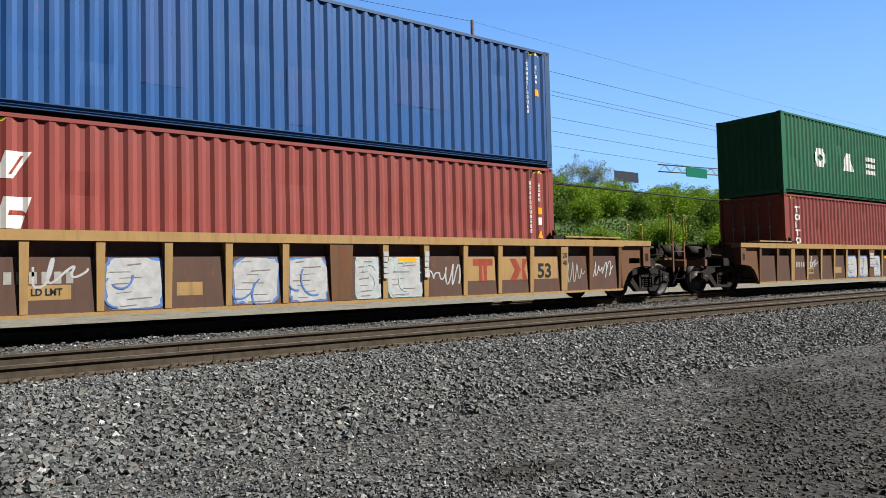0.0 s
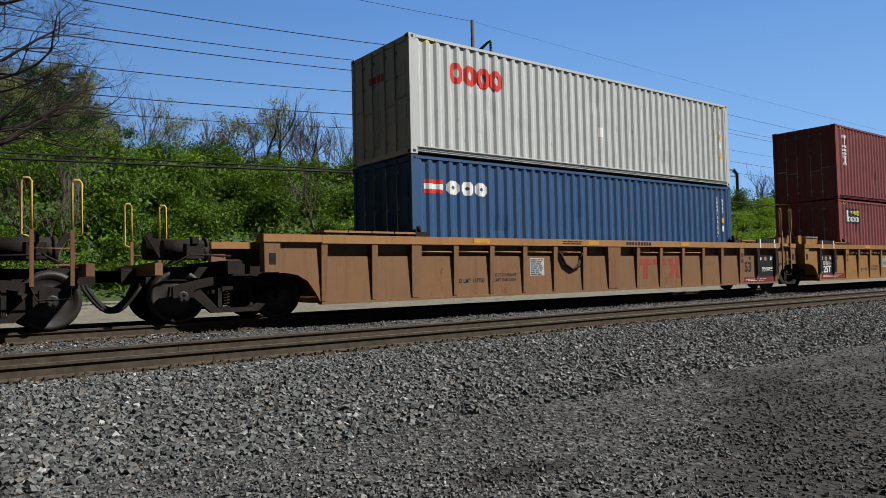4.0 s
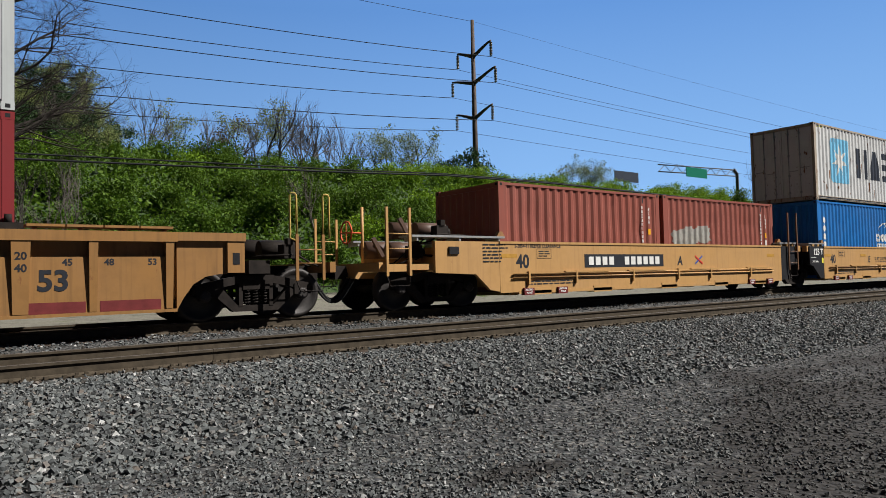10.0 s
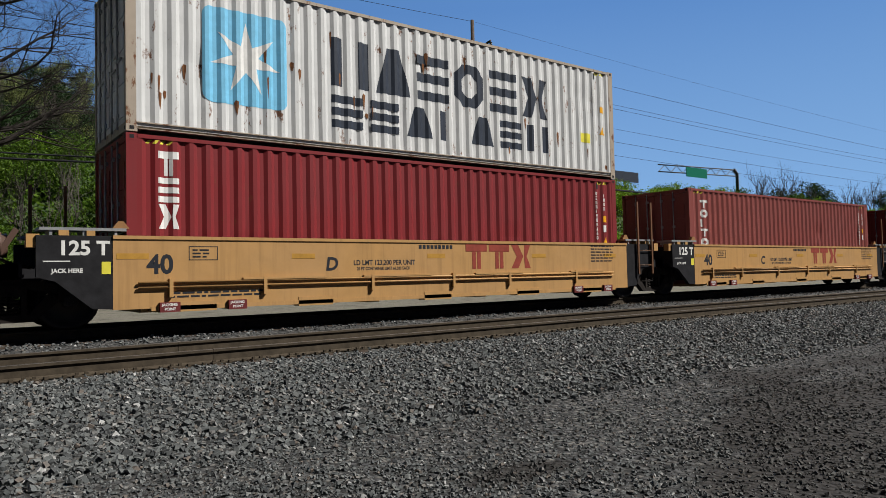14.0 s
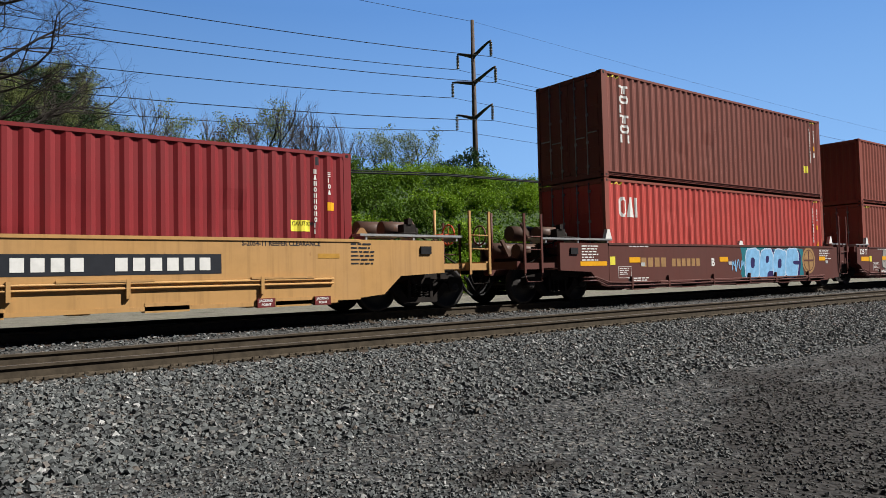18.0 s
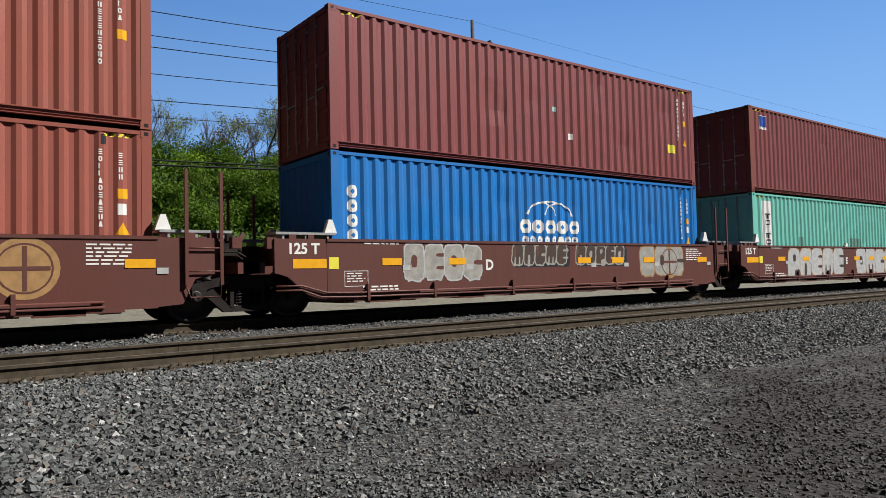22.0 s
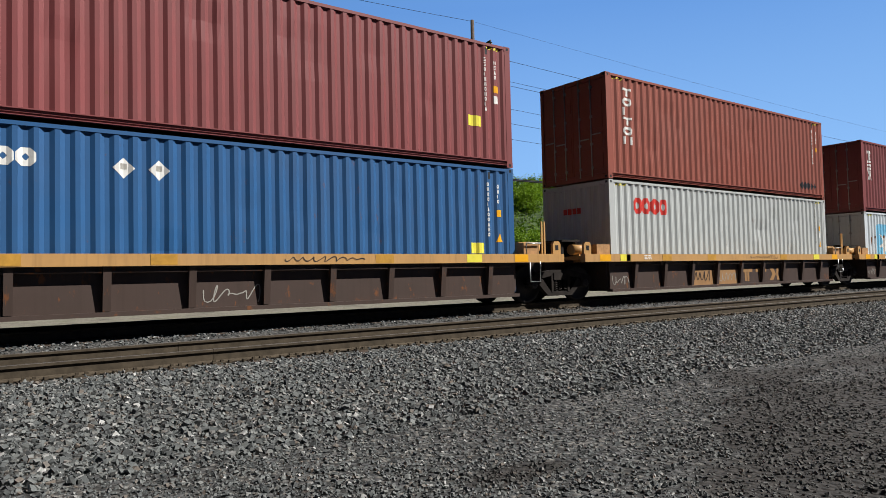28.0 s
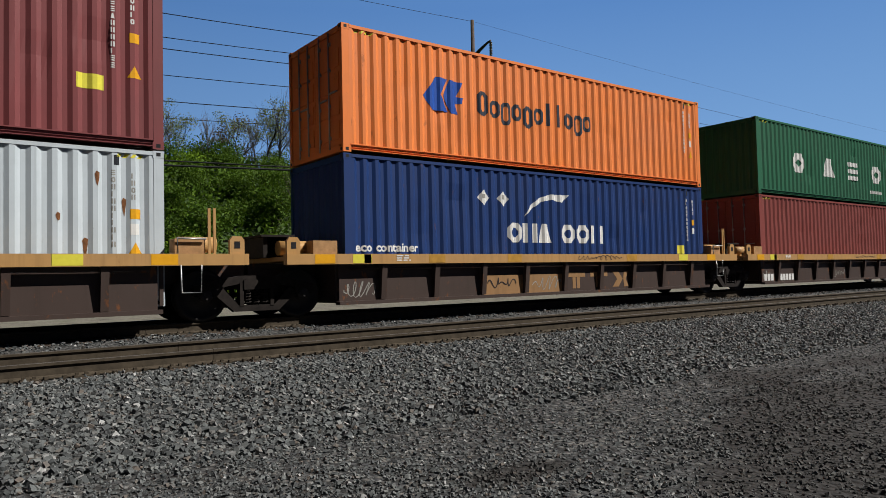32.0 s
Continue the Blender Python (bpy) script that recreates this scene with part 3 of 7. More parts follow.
def flat_mark(parent, name, polys, mat, y, label="", lift=0.004):
    """A painted mark on a flat plane facing -y."""
    if name == "spray_fill" and len(polys) > 1:
        return [flat_mark(parent, name, [p], mat, y, label, lift + 0.0001 * i) for i, p in enumerate(polys)][-1]
    bm = bmesh.new()
    for i, p in enumerate(polys):
        bm.faces.new([bm.verts.new((x, y - lift - 0.00002 * i, z)) for x, z in p])
    ob = new(name, open_finish(bm, name, mat))
    ob.parent = parent
    if label:
        ob["label"] = label
    return ob


def side_ladder(car, xa, xb, z0, rungs, z1, s, mat, loop=0.13):
    """Two bent uprights with rungs, a stirrup step below and grab loops above; s: side of the car."""
    y = s * 1.545
    for x, q in ((xa, -1), (xb, 1)):
        bm = bmesh.new()
        box(bm, x - 0.028, x + 0.028, y - 0.02, y + 0.02, z0 + 0.2, z1 - (0.75 if loop else 0.0))
        part("ladder_upright", bm, mat, car)
        if loop:
            bm = bmesh.new()
            tube(bm, [(x, y, z1 - 0.75), (x, y, z1 - 0.04), (x + q * 0.03, y, z1), (x + q * (loop - 0.03), y, z1), (x + q * loop, y, z1 - 0.04), (x + q * loop, y, z1 - 0.82), (x + q * 0.02, y, z1 - 0.86)], 0.018, 6)
            part("grab_loop", bm, M["handrail"] if mat is not M["oxide"] else mat, car)
    for z in rungs:
        bm = bmesh.new()
        tube(bm, [(xa, y, z), (xb, y, z)], 0.014, 6)
        part("rung", bm, mat, car)
    bm = bmesh.new()
    tube(bm, [(xa - 0.02, y, z0 + 0.22), (xa + 0.06, y, z0), (xb - 0.02, y, z0), (xb, y, z0 + 0.24)], 0.014, 6)
    part("stirrup_step", bm, M["iron"] if mat is not M["oxide"] else mat, car)


def brake_gear(car, x, d, z, mat):
    """Air brake cylinder, reservoir, valve and piping on the end platform; x: its middle, d: outward."""
    bm = bmesh.new()
    tube(bm, [(x - 0.42, -0.55, z + 0.16), (x + 0.30, -0.55, z + 0.16)], 0.17, 12)
    tube(bm, [(x + 0.30, -0.55, z + 0.16), (x + 0.34, -0.55, z + 0.16)], 0.21, 12)
    part("brake_cylinder", bm, mat, car)
    bm = bmesh.new()
    tube(bm, [(x - 0.5, 0.35, z + 0.2), (x + 0.5, 0.35, z + 0.2)], 0.2, 12)
    part("air_reservoir", bm, mat, car)
    bm = bmesh.new()
    box(bm, x - 0.14, x + 0.16, -1.02, -0.8, z - 0.02, z + 0.24)
    box(bm, x - 0.05, x + 0.06, -1.05, -0.9, z + 0.24, z + 0.36)
    tube(bm, [(x + 0.16, -0.92, z + 0.1), (x + 0.24, -0.92, z + 0.1)], 0.09, 8)
    part("brake_valve", bm, M["iron"], car, bevel=0.012)
    for k, yy in enumerate((-1.1, -0.75)):
        bm = bmesh.new()
        tube(bm, [(x - d * 0.6, yy, z + 0.02), (x + d * 0.1, yy, z + 0.05 + 0.05 * k), (x + d * 0.4, yy, z - 0.12), (x + d * 0.75, yy + 0.25, z - 0.2)], 0.018, 6)
        part("air_pipe", bm, M["iron"], car)
    bm = bmesh.new()
    prism(bm, [(x + d * 0.30, z + 0.05), (x + d * 0.38, z + 0.02), (x + d * 0.62, z + 0.42), (x + d * 0.54, z + 0.46)], -0.25, -0.18)
    part("brake_lever", bm, mat, car)


def end_gear(car, e, style, conv, mat, X):
    """What stands on the end platform of a car: ladders, boxes, brake gear. X turns outward places into the car's x."""
    d = 1 if e else -1
    near = -1 if e else 1
    if style == "ribbed":
        out = -1.9 if conv else 0.0
        side_ladder(car, *sorted((X(-2.44 + out), X(-2.97 + out))), 0.66, (1.17, 1.42 if conv else 1.61), 2.45 if conv else 2.85, near, mat)
        for s in (() if conv else (-1, 1)):
            if e == (s < 0):
                boxes = ((-2.95, -2.42, 1.702, 1.90), (-3.27, -2.97, 1.702, 1.98))
            else:
                boxes = ((-3.14, -2.28, 1.702, 1.92),)
                bm = bmesh.new()
                prism(bm, [(X(-3.30), 1.702), (X(-3.44), 1.702), (X(-3.53), 1.80), (X(-3.53), 2.0), (X(-3.28), 2.0), (X(-3.28), 1.80)], *sorted((s * 1.30, s * 1.36)))
                part("gusset", bm, mat, car)
                bm = bmesh.new()
                box(bm, *sorted((X(-3.16), X(-2.32))), *sorted((s * 1.02, s * 1.47)), 1.93, 1.965)
                part("box_lid", bm, M["galv"], car, "worn galvanised lid")
            for a, b, z0, z1 in boxes:
                bm = bmesh.new()
                box(bm, *sorted((X(a), X(b))), *sorted((s * 1.04, s * 1.44)), z0, z1)
                part("valve_box", bm, mat, car, bevel=0.015)
        brake_gear(car, X(-3.3 + out * 0.6), d, 1.3, M["iron"])
    elif style in ("yellow", "oxide"):
        m = M["oxide"] if style == "oxide" else M["iron"]
        if conv:
            side_ladder(car, *sorted((X(-3.27), X(-2.72))), 0.70, (1.45, 1.75), 2.28, -1, m if style == "oxide" else mat, 0)
            side_ladder(car, *sorted((X(-3.27), X(-2.72))), 0.70, (1.45, 1.75), 2.28, 1, m if style == "oxide" else mat, 0)
            bm = bmesh.new()
            box(bm, *sorted((X(-3.30), X(-2.70))), -1.52, -1.0, 0.99, 1.14)
            part("step_plate", bm, mat, car, bevel=0.01)
            bm = bmesh.new()
            tube(bm, [(X(-2.92), 0.0, 1.1), (X(-2.92), 0.0, 2.43)], 0.035, 8)
            part("brake_staff", bm, mat, car)
            bm = bmesh.new()
            wheel = [(X(-3.3) + 0.02 * d, 0.24 * math.cos(radians(30 * i)), 1.86 + 0.24 * math.sin(radians(30 * i))) for i in range(13)]
            tube(bm, wheel, 0.022, 6, False)
            for i in range(0, 12, 3):
                tube(bm, [wheel[i], (X(-3.3) + 0.02 * d, 0.0, 1.86)], 0.012, 5)
            tube(bm, [(X(-3.3) + 0.02 * d, 0.0, 1.86), (X(-2.92), 0.0, 1.86)], 0.02, 6)
            part("hand_brake_wheel", bm, M["wheel_red"] if style == "yellow" else mat, car, "painted red hand brake wheel" if style == "yellow" else "")
            bm = bmesh.new()
            box(bm, *sorted((X(-2.03), X(-1.40))), -1.49, -1.40, 1.03, 1.60)
            part("gear_box", bm, mat, car, bevel=0.015)
            bm = bmesh.new()
            box(bm, *sorted((X(-1.70), X(-1.44))), -1.53, -1.49, 1.34, 1.50)
            part("gear_box_cover", bm, M["black"], car, bevel=0.01)
            brake_gear(car, X(-2.2), d, 1.3, M["rusty"])
            brake_gear(car, X(-1.5), d, 1.75, M["rusty"])
        else:
            side_ladder(car, *sorted((X(-0.45), X(-1.03))), 0.62, (1.05, 1.44), 2.74, near, M["rust_orange"] if style == "yellow" else mat, 0)
            for a, b, z in ((-1.42, -1.25, 1.64), (-1.0, -0.86, 1.70), (-0.62, -0.5, 1.70)):
                bm = bmesh.new()
                box(bm, *sorted((X(a), X(b))), -1.46, -1.3, z - 0.2, z)
                part("hook_bracket", bm, M["yellow"] if style == "yellow" else mat, car, bevel=0.01)
            if e:
                brake_gear(car, X(-1.35), d, 1.35, M["rusty"])


def bearer():
    bm = bmesh.new()
    box(bm, 0, 0.3, -1.28, 1.28, 0, 0.11)
    return bm


def centre_sill(car, x0, x1, mat, z0=0.84, z1=1.15, w=0.42):
    bm = bmesh.new()
    box(bm, x0, x1, -w, w, z0, z1)
    part("draft_sill", bm, mat, car, bevel=0.02)


SHEET_TOP = 1.30


def well53(name, label, left_conv, right_conv, sillmat, stakemat, sheetmat, mat):
    """A ribbed 53-foot double-stack well unit."""
    car = thing(name, label, "well car", "railway cars of the train")
    yo, yi = -1.52, -1.36
    for s in (1, -1):
        y0, y1 = sorted((s * 1.38, s * 1.52))
        bm = bmesh.new()
        box(bm, -2.25, 14.45, y0, y1, 1.54, 1.70)
        part("top_sill", bm, sillmat, car, bevel=0.012)
        y0, y1 = sorted((s * 1.30, s * 1.46))
        bm = bmesh.new()
        box(bm, -2.25, 14.45, y0, y1, 0.40, 0.45)
        part("bottom_chord", bm, stakemat, car, bevel=0.008)
        stakes = [-2.2, -1.1, -0.1, 0.93, 1.95, 2.96, 3.96, 5.0, 6.13, 7.12, 8.12, 9.16, 10.16, 11.15, 12.24, 13.2, 14.33]
        for a, b in zip(stakes, stakes[1:]):
            bm = bmesh.new()
            y0, y1 = sorted((s * 1.415, s * 1.43))
            box(bm, a + 0.002, b - 0.002, y0, y1, 0.45, SHEET_TOP)
            part("side_sheet", bm, sheetmat, car)
        bm = bmesh.new()
        y0, y1 = sorted((s * 1.29, s * 1.33))
        box(bm, -2.2, 14.4, y0, y1, 0.45, 1.55)
        part("inner_wall", bm, sheetmat, car)
        for i, x in enumerate(stakes):
            bm = bmesh.new()
            w = 0.25 if abs(x - 6.13) < 0.1 else 0.125 if x in (-0.1, 12.24) else 0.065
            y0, y1 = sorted((s * 1.331, s * 1.505))
            v = box(bm, x - w, x + w, y0, y1, 0.46, 1.54)
            for q in v:
                if q.co.z < 1 and abs(q.co.y) > 1.4:
                    q.co.y -= s * 0.05
                if q.co.z < 1:
                    q.co.x = x + (q.co.x - x) * 0.8
            part("stake", bm, mat if x in (-2.2, -1.1, 6.13, 13.2, 14.33) else stakemat, car)
    for e in (0, 1):
        conv = right_conv if e else left_conv
        d = 1 if e else -1
        def X(v):
            return 12.2 - v if e else v
        for s in (1, -1):
            bm = bmesh.new()
            y0, y1 = sorted((s * 1.36, s * 1.44))
            arch = [(X(-2.25), 0.42), (X(-2.36), 0.62), (X(-2.52), 0.84), (X(-2.72), 0.96), (X(-2.95), 1.0), (X(-3.09), 1.0), (X(-3.09), 1.56), (X(-2.25), 1.56)]
            prism(bm, arch, y0, y1)
            part("end_panel", bm, mat, car)
            bm = bmesh.new()
            y0, y1 = sorted((s * 1.28, s * 1.50))
            xa, xb = sorted((X(-3.38), X(-3.08)))
            box(bm, xa, xb, y0, y1, 1.02, 1.56)
            xm = (xa + xb) / 2
            # a black block paints the shaded hole, the bracket itself is solid
            box(bm, xm - 0.06, xm + 0.06, min(s * 1.495, s * 1.505), max(s * 1.495, s * 1.505), 1.16, 1.36, 1)
            part("jacking_bracket", bm, [mat, M["black"]], car)
            bm = bmesh.new()
            y0, y1 = sorted((s * 1.20, s * 1.52))
            box(bm, *sorted((X(-3.40), X(-2.252))), y0, y1, 1.56, 1.70)
            part("end_sill", bm, sillmat, car, bevel=0.012)
            y0, y1 = sorted((s * 1.05, s * 1.48))
            xa, xb = sorted((X(-2.2), X(-0.1)))
            for i in range(4):
                w = (xb - xa) / 4
                bm = bmesh.new()
                box(bm, xa + w * i + 0.012, xa + w * (i + 1) - 0.012, y0, y1, 1.752, 1.79)
                part("walkway_plate", bm, sillmat, car, bevel=0.006)
            for i in range(4):
                bm = bmesh.new()
                xx = X(-2.1 + i * 0.62)
                box(bm, xx - 0.02, xx + 0.02, y0 + 0.1, y1 - 0.1, 1.58, 1.745)
                part("walkway_bracket", bm, mat, car)
            bm = bmesh.new()
            xa, xb = sorted((X(-0.08), X(0.28)))
            y0, y1 = sorted((s * 1.24, s * 1.45))
            box(bm, xa, xb, y0, y1, 1.70, 1.80)
            tube(bm, [((xa + xb) / 2, s * 1.3, 1.8), ((xa + xb) / 2, s * 1.3, 1.93)], 0.05, 8)
            part("container_guide", bm, M["iron"], car)
        bm = bmesh.new()
        xa, xb = sorted((X(-2.3), X(-2.2)))
        box(bm, xa, xb, -1.35, 1.35, 0.6, 1.6)
        part("bulkhead", bm, sheetmat, car)
        end = -5.1 if conv else -3.9
        # sill and bolster in near-black iron: the shade between cars put into their colour
        centre_sill(car, *sorted((X(end), X(-2.2))), M["iron"])
        bm = bmesh.new()
        box(bm, *sorted((X(-3.95), X(-3.55))), -1.25, 1.25, 1.0, 1.24)
        part("body_bolster", bm, M["iron"], car, bevel=0.02)
        end_gear(car, e, "ribbed", conv, mat, X)
        if conv:
            coupler(car, X(-5.1), d)
            bm = bmesh.new()
            box(bm, *sorted((X(-5.2), X(-5.08))), -1.4, 1.4, 1.0, 1.2)
            part("end_beam", bm, mat, car, bevel=0.01)
            truck(car, X(-3.75))
        elif e:
            truck(car, X(-3.73))
    for i in range(12):
        part("crossbearer", shared(("bearer", sheetmat.name), lambda: finish(bearer(), "crossbearer", sheetmat)), None, car, at=pose(-1.9 + i * 1.43, 0, 0.40))
    return car


def well40(name, label, left_conv, right_conv, mat, endmat, style, dip=False):
    """A smooth-sided 40-foot well unit."""
    car = thing(name, label, "well car", "railway cars of the train")
    for s in (1, -1):
        y0, y1 = sorted((s * 1.46, s * 1.50))
        bm = bmesh.new()
        box(bm, -0.26, 12.2, y0, y1, 0.47, 1.60)
        part("side_plate", bm, mat, car)
        bm = bmesh.new()
        y0, y1 = sorted((s * 1.38, s * 1.52))
        box(bm, -0.26, 12.2, y0, y1, 1.575, 1.63)
        part("top_flange", bm, mat, car, bevel=0.006)
        bm = bmesh.new()
        y0, y1 = sorted((s * 1.30, s * 1.51))
        box(bm, 0.3, 11.7, y0, y1, 0.43, 0.50)
        for x in (1.0, 3.2, 6.0, 8.6, 10.8):
            box(bm, x - 0.35, x + 0.35, y0, y1, 0.40, 0.56)
        part("bottom_flange", bm, mat, car, bevel=0.006)
        y = s * 1.535
        for k, zz in enumerate((0.80, 0.88)):
            bm = bmesh.new()
            if style == "oxide":
                zz -= 0.18
            tube(bm, [(-1.3, y, zz + 0.06), (-0.8, y, zz + 0.06), (-0.4 + 0.1 * k, y, zz - 0.08), (0.3, y, zz - 0.1), (11.4, y, zz - 0.1)] if style == "oxide" else
                 [(0.1, y, zz), (8.6, y, zz), (8.9 + 0.05 * k, y, zz - 0.2 + 0.06 * k), (9.3 - 0.05 * k, y, zz - 0.2 + 0.06 * k), (9.6, y, zz), (11.6, y, zz)] if dip else [(0.1, y, zz), (11.6, y, zz)], 0.02, 7)
            part("brake_pipe", bm, mat, car)
        for x in (0.6, 2.2, 4.4, 6.4, 8.0, 10.2):
            bm = bmesh.new()
            y0, y1 = sorted((s * 1.50, s * 1.565))
            z = 0.62 if style == "oxide" else 0.80
            box(bm, x - 0.03, x + 0.03, y0, y1, z - 0.16, z + 0.14)
            part("pipe_clamp", bm, mat, car)
        for xa, xb in ((1.8, 3.4), (4.2, 5.8), (7.0, 8.4), (10.0, 11.2)):
            bm = bmesh.new()
            z = 0.56 if style == "oxide" else 0.90
            y0, y1 = sorted((s * 1.50, s * 1.56))
            box(bm, xa, xb, y0, y1, z, z + 0.035)
            part("pipe_guard", bm, mat, car)
    for e in (0, 1):
        conv = right_conv if e else left_conv
        d = 1 if e else -1
        def X(v):
            return 12.19 - v if e else v
        em = mat if conv else endmat
        for s in (1, -1):
            bm = bmesh.new()
            y0, y1 = sorted((s * 1.40, s * 1.495))
            if conv:
                pts = [(-0.262, 0.50), (-0.55, 0.55), (-0.95, 0.90), (-2.05, 0.95), (-2.05, 1.62), (-0.262, 1.62)]
            elif e:
                pts = [(-0.262, 0.49), (-0.40, 0.52), (-0.60, 0.92), (-0.75, 0.97), (-1.0, 0.98), (-1.0, 1.61), (-0.262, 1.61)]
            else:
                pts = [(-0.262, 0.48), (-0.55, 0.50), (-1.05, 0.93), (-1.30, 1.0), (-1.30, 1.62), (-0.262, 1.62)]
            prism(bm, [(X(a + (0.25 if e and a == -0.262 else 0.0)), b) for a, b in pts], y0, y1)
            part("end_panel", bm, em, car, bevel=0.01)
            bm = bmesh.new()
            y0, y1 = sorted((s * 0.95, s * 1.45))
            xa, xb = sorted((X(-2.6 if conv else -1.25), X(-0.05)))
            box(bm, xa, xb, y0, y1, 1.70, 1.745)
            for i in range(3):
                xx = xa + 0.15 + (xb - xa - 0.3) * i / 2
                box(bm, xx - 0.02, xx + 0.02, y0 + 0.02, y1 - 0.02, 1.62, 1.70)
            part("walkway", bm, M["galv"], car, "worn galvanised grating walkway")
            bm = bmesh.new()
            xx = X(-0.12)
            prism(bm, [(xx - 0.13, 1.74), (xx + 0.13, 1.74), (xx + 0.04, 2.0 if style == "oxide" else 1.86), (xx - 0.04, 2.0 if style == "oxide" else 1.86)], *sorted((s * 1.30, s * 1.40)))
            part("guide_post", bm, M["white"] if style == "oxide" else M["ochre"], car)
        bm = bmesh.new()
        box(bm, *sorted((X(-0.36), X(-0.28))), -1.4, 1.4, 0.6, 1.6)
        part("bulkhead", bm, em, car)
        end = -3.35 if conv else -1.85
        centre_sill(car, *sorted((X(end), X(-0.3))), em, 0.86, 1.15)
        bm = bmesh.new()
        box(bm, *sorted((X(-1.9), X(-1.5))), -1.3, 1.3, 1.0, 1.2)
        part("body_bolster", bm, em, car, bevel=0.02)
        end_gear(car, e, style, conv, em if style == "oxide" else (M["yellow"] if conv else M["iron"]), X)
        if conv:
            coupler(car, X(-3.35), d)
            bm = bmesh.new()
            box(bm, *sorted((X(-3.4), X(-3.28))), -1.4, 1.4, 1.0, 1.18)
            box(bm, *sorted((X(-3.3), X(-2.05))), -1.4, -1.3, 1.02, 1.14)
            part("end_beam", bm, em, car, bevel=0.01)
            truck(car, X(-1.72))
        elif e:
            truck(car, X(-1.66))
    for i in range(9):
        part("crossbearer", shared(("bearer", style), lambda: finish(bearer(), "crossbearer", mat)), None, car, at=pose(0.2 + i * 1.4, 0, 0.40))
    return car


def spine_well(name, label, left_conv, mat, sheetmat):
    """A 40-foot well unit with a deep overhanging deck sill and recessed ribbed well."""
    car = thing(name, label, "well car", "railway cars of the train")
    xl = -3.3 if left_conv else -1.35
    for s in (1, -1):
        y0, y1 = sorted((s * 1.36, s * 1.52))
        bm = bmesh.new()
        box(bm, xl, 13.52, y0, y1, 1.15, 1.345)
        part("deck_sill", bm, mat, car, bevel=0.012)
        bm = bmesh.new()
        y0, y1 = sorted((s * 1.26, s * 1.44))
        box(bm, -0.25, 12.1, y0, y1, 0.37, 0.44)
        part("bottom_chord", bm, sheetmat, car, bevel=0.008)
        stakes = [-0.2] + [0.76 + 1.31 * i for i in range(9)] + [12.05]
        for a, b in zip(stakes, stakes[1:]):
            bm = bmesh.new()
            y0, y1 = sorted((s * 1.30, s * 1.32))
            box(bm, a + 0.002, b - 0.002, y0, y1, 0.44, 0.87)
            part("side_sheet", bm, sheetmat, car)
        bm = bmesh.new()
        y0, y1 = sorted((s * 1.25, s * 1.295))
        box(bm, -0.2, 12.05, y0, y1, 0.44, 1.2)
        part("inner_wall", bm, sheetmat, car)
        bm = bmesh.new()
        tube(bm, [(0.0, s * 1.36, 1.06), (11.9, s * 1.36, 1.06)], 0.02, 6)
        part("brake_pipe", bm, sheetmat, car)
        for x in stakes[1:-1]:
            bm = bmesh.new()
            y0, y1 = sorted((s * 1.321, s * 1.47))
            v = box(bm, x - 0.06, x + 0.06, y0, y1, 0.45, 1.15)
            for q in v:
                if q.co.z < 1 and abs(q.co.y) > 1.4:
                    q.co.y -= s * 0.08
            part("stake", bm, sheetmat, car)
        for x in ([-1.72, -1.2] if left_conv else [-1.2]) + [13.33]:
            bm = bmesh.new()
            y0, y1 = sorted((s * 1.40, s * 1.47))
            prism(bm, [(x - 0.13, 1.345), (x + 0.13, 1.345), (x + 0.13, 1.58), (x + 0.08, 1.65), (x - 0.08, 1.65), (x - 0.13, 1.58)], y0, y1)
            # the lug's eye is a black block painted as shade, not an opening
            box(bm, x - 0.05, x + 0.05, min(s * 1.468, s * 1.474), max(s * 1.468, s * 1.474), 1.44, 1.56, 1)
            part("lifting_lug", bm, [mat, M["black"]], car)
        for x in (-0.52, 12.55):
            bm = bmesh.new()
            y0, y1 = sorted((s * 1.1, s * 1.40))
            box(bm, x - 0.25, x + 0.25, y0, y1, 1.345, 1.60)
            part("stacking_pedestal", bm, M["wood"], car, bevel=0.02)
    bm = bmesh.new()
    box(bm, xl, -0.2, -1.36, 1.36, 1.22, 1.30)
    part("end_deck", bm, mat, car)
    bm = bmesh.new()
    box(bm, 12.1, 13.52, -1.36, 1.36, 1.22, 1.30)
    part("end_deck", bm, mat, car)
    for x in (12.86, 12.95):
        bm = bmesh.new()
        box(bm, x - 0.022, x + 0.022, -1.45, -1.42, 1.345, 2.12)
        part("grab_post", bm, mat, car)
    bm = bmesh.new()
    tube(bm, [(12.33, -1.46, 1.35), (12.33, -1.46, 1.60), (12.80, -1.46, 1.60)], 0.02, 6)
    part("handrail", bm, M["galv"], car)
    bm = bmesh.new()
    tube(bm, [(12.36, -1.53, 1.16), (12.37, -1.53, 0.70), (12.69, -1.53, 0.70), (12.70, -1.53, 1.16)], 0.015, 6)
    part("stirrup_step", bm, M["galv"], car)
    bm = bmesh.new()
    box(bm, -1.62, -0.95, -1.0, 1.0, 1.68, 1.72)
    for q in (-1.5, -1.05):
        box(bm, q - 0.04, q + 0.04, -0.9, 0.9, 1.30, 1.68)
    part("end_platform", bm, M["iron"], car)
    centre_sill(car, xl - (0.3 if left_conv else 0.3), -0.2, sheetmat, 0.84, 1.2)
    centre_sill(car, 12.1, 13.85, sheetmat, 0.84, 1.2)
    for x in (-0.25, 12.1):
        bm = bmesh.new()
        box(bm, x, x + 0.06, -1.25, 1.25, 0.5, 1.25)
        part("bulkhead", bm, sheetmat, car)
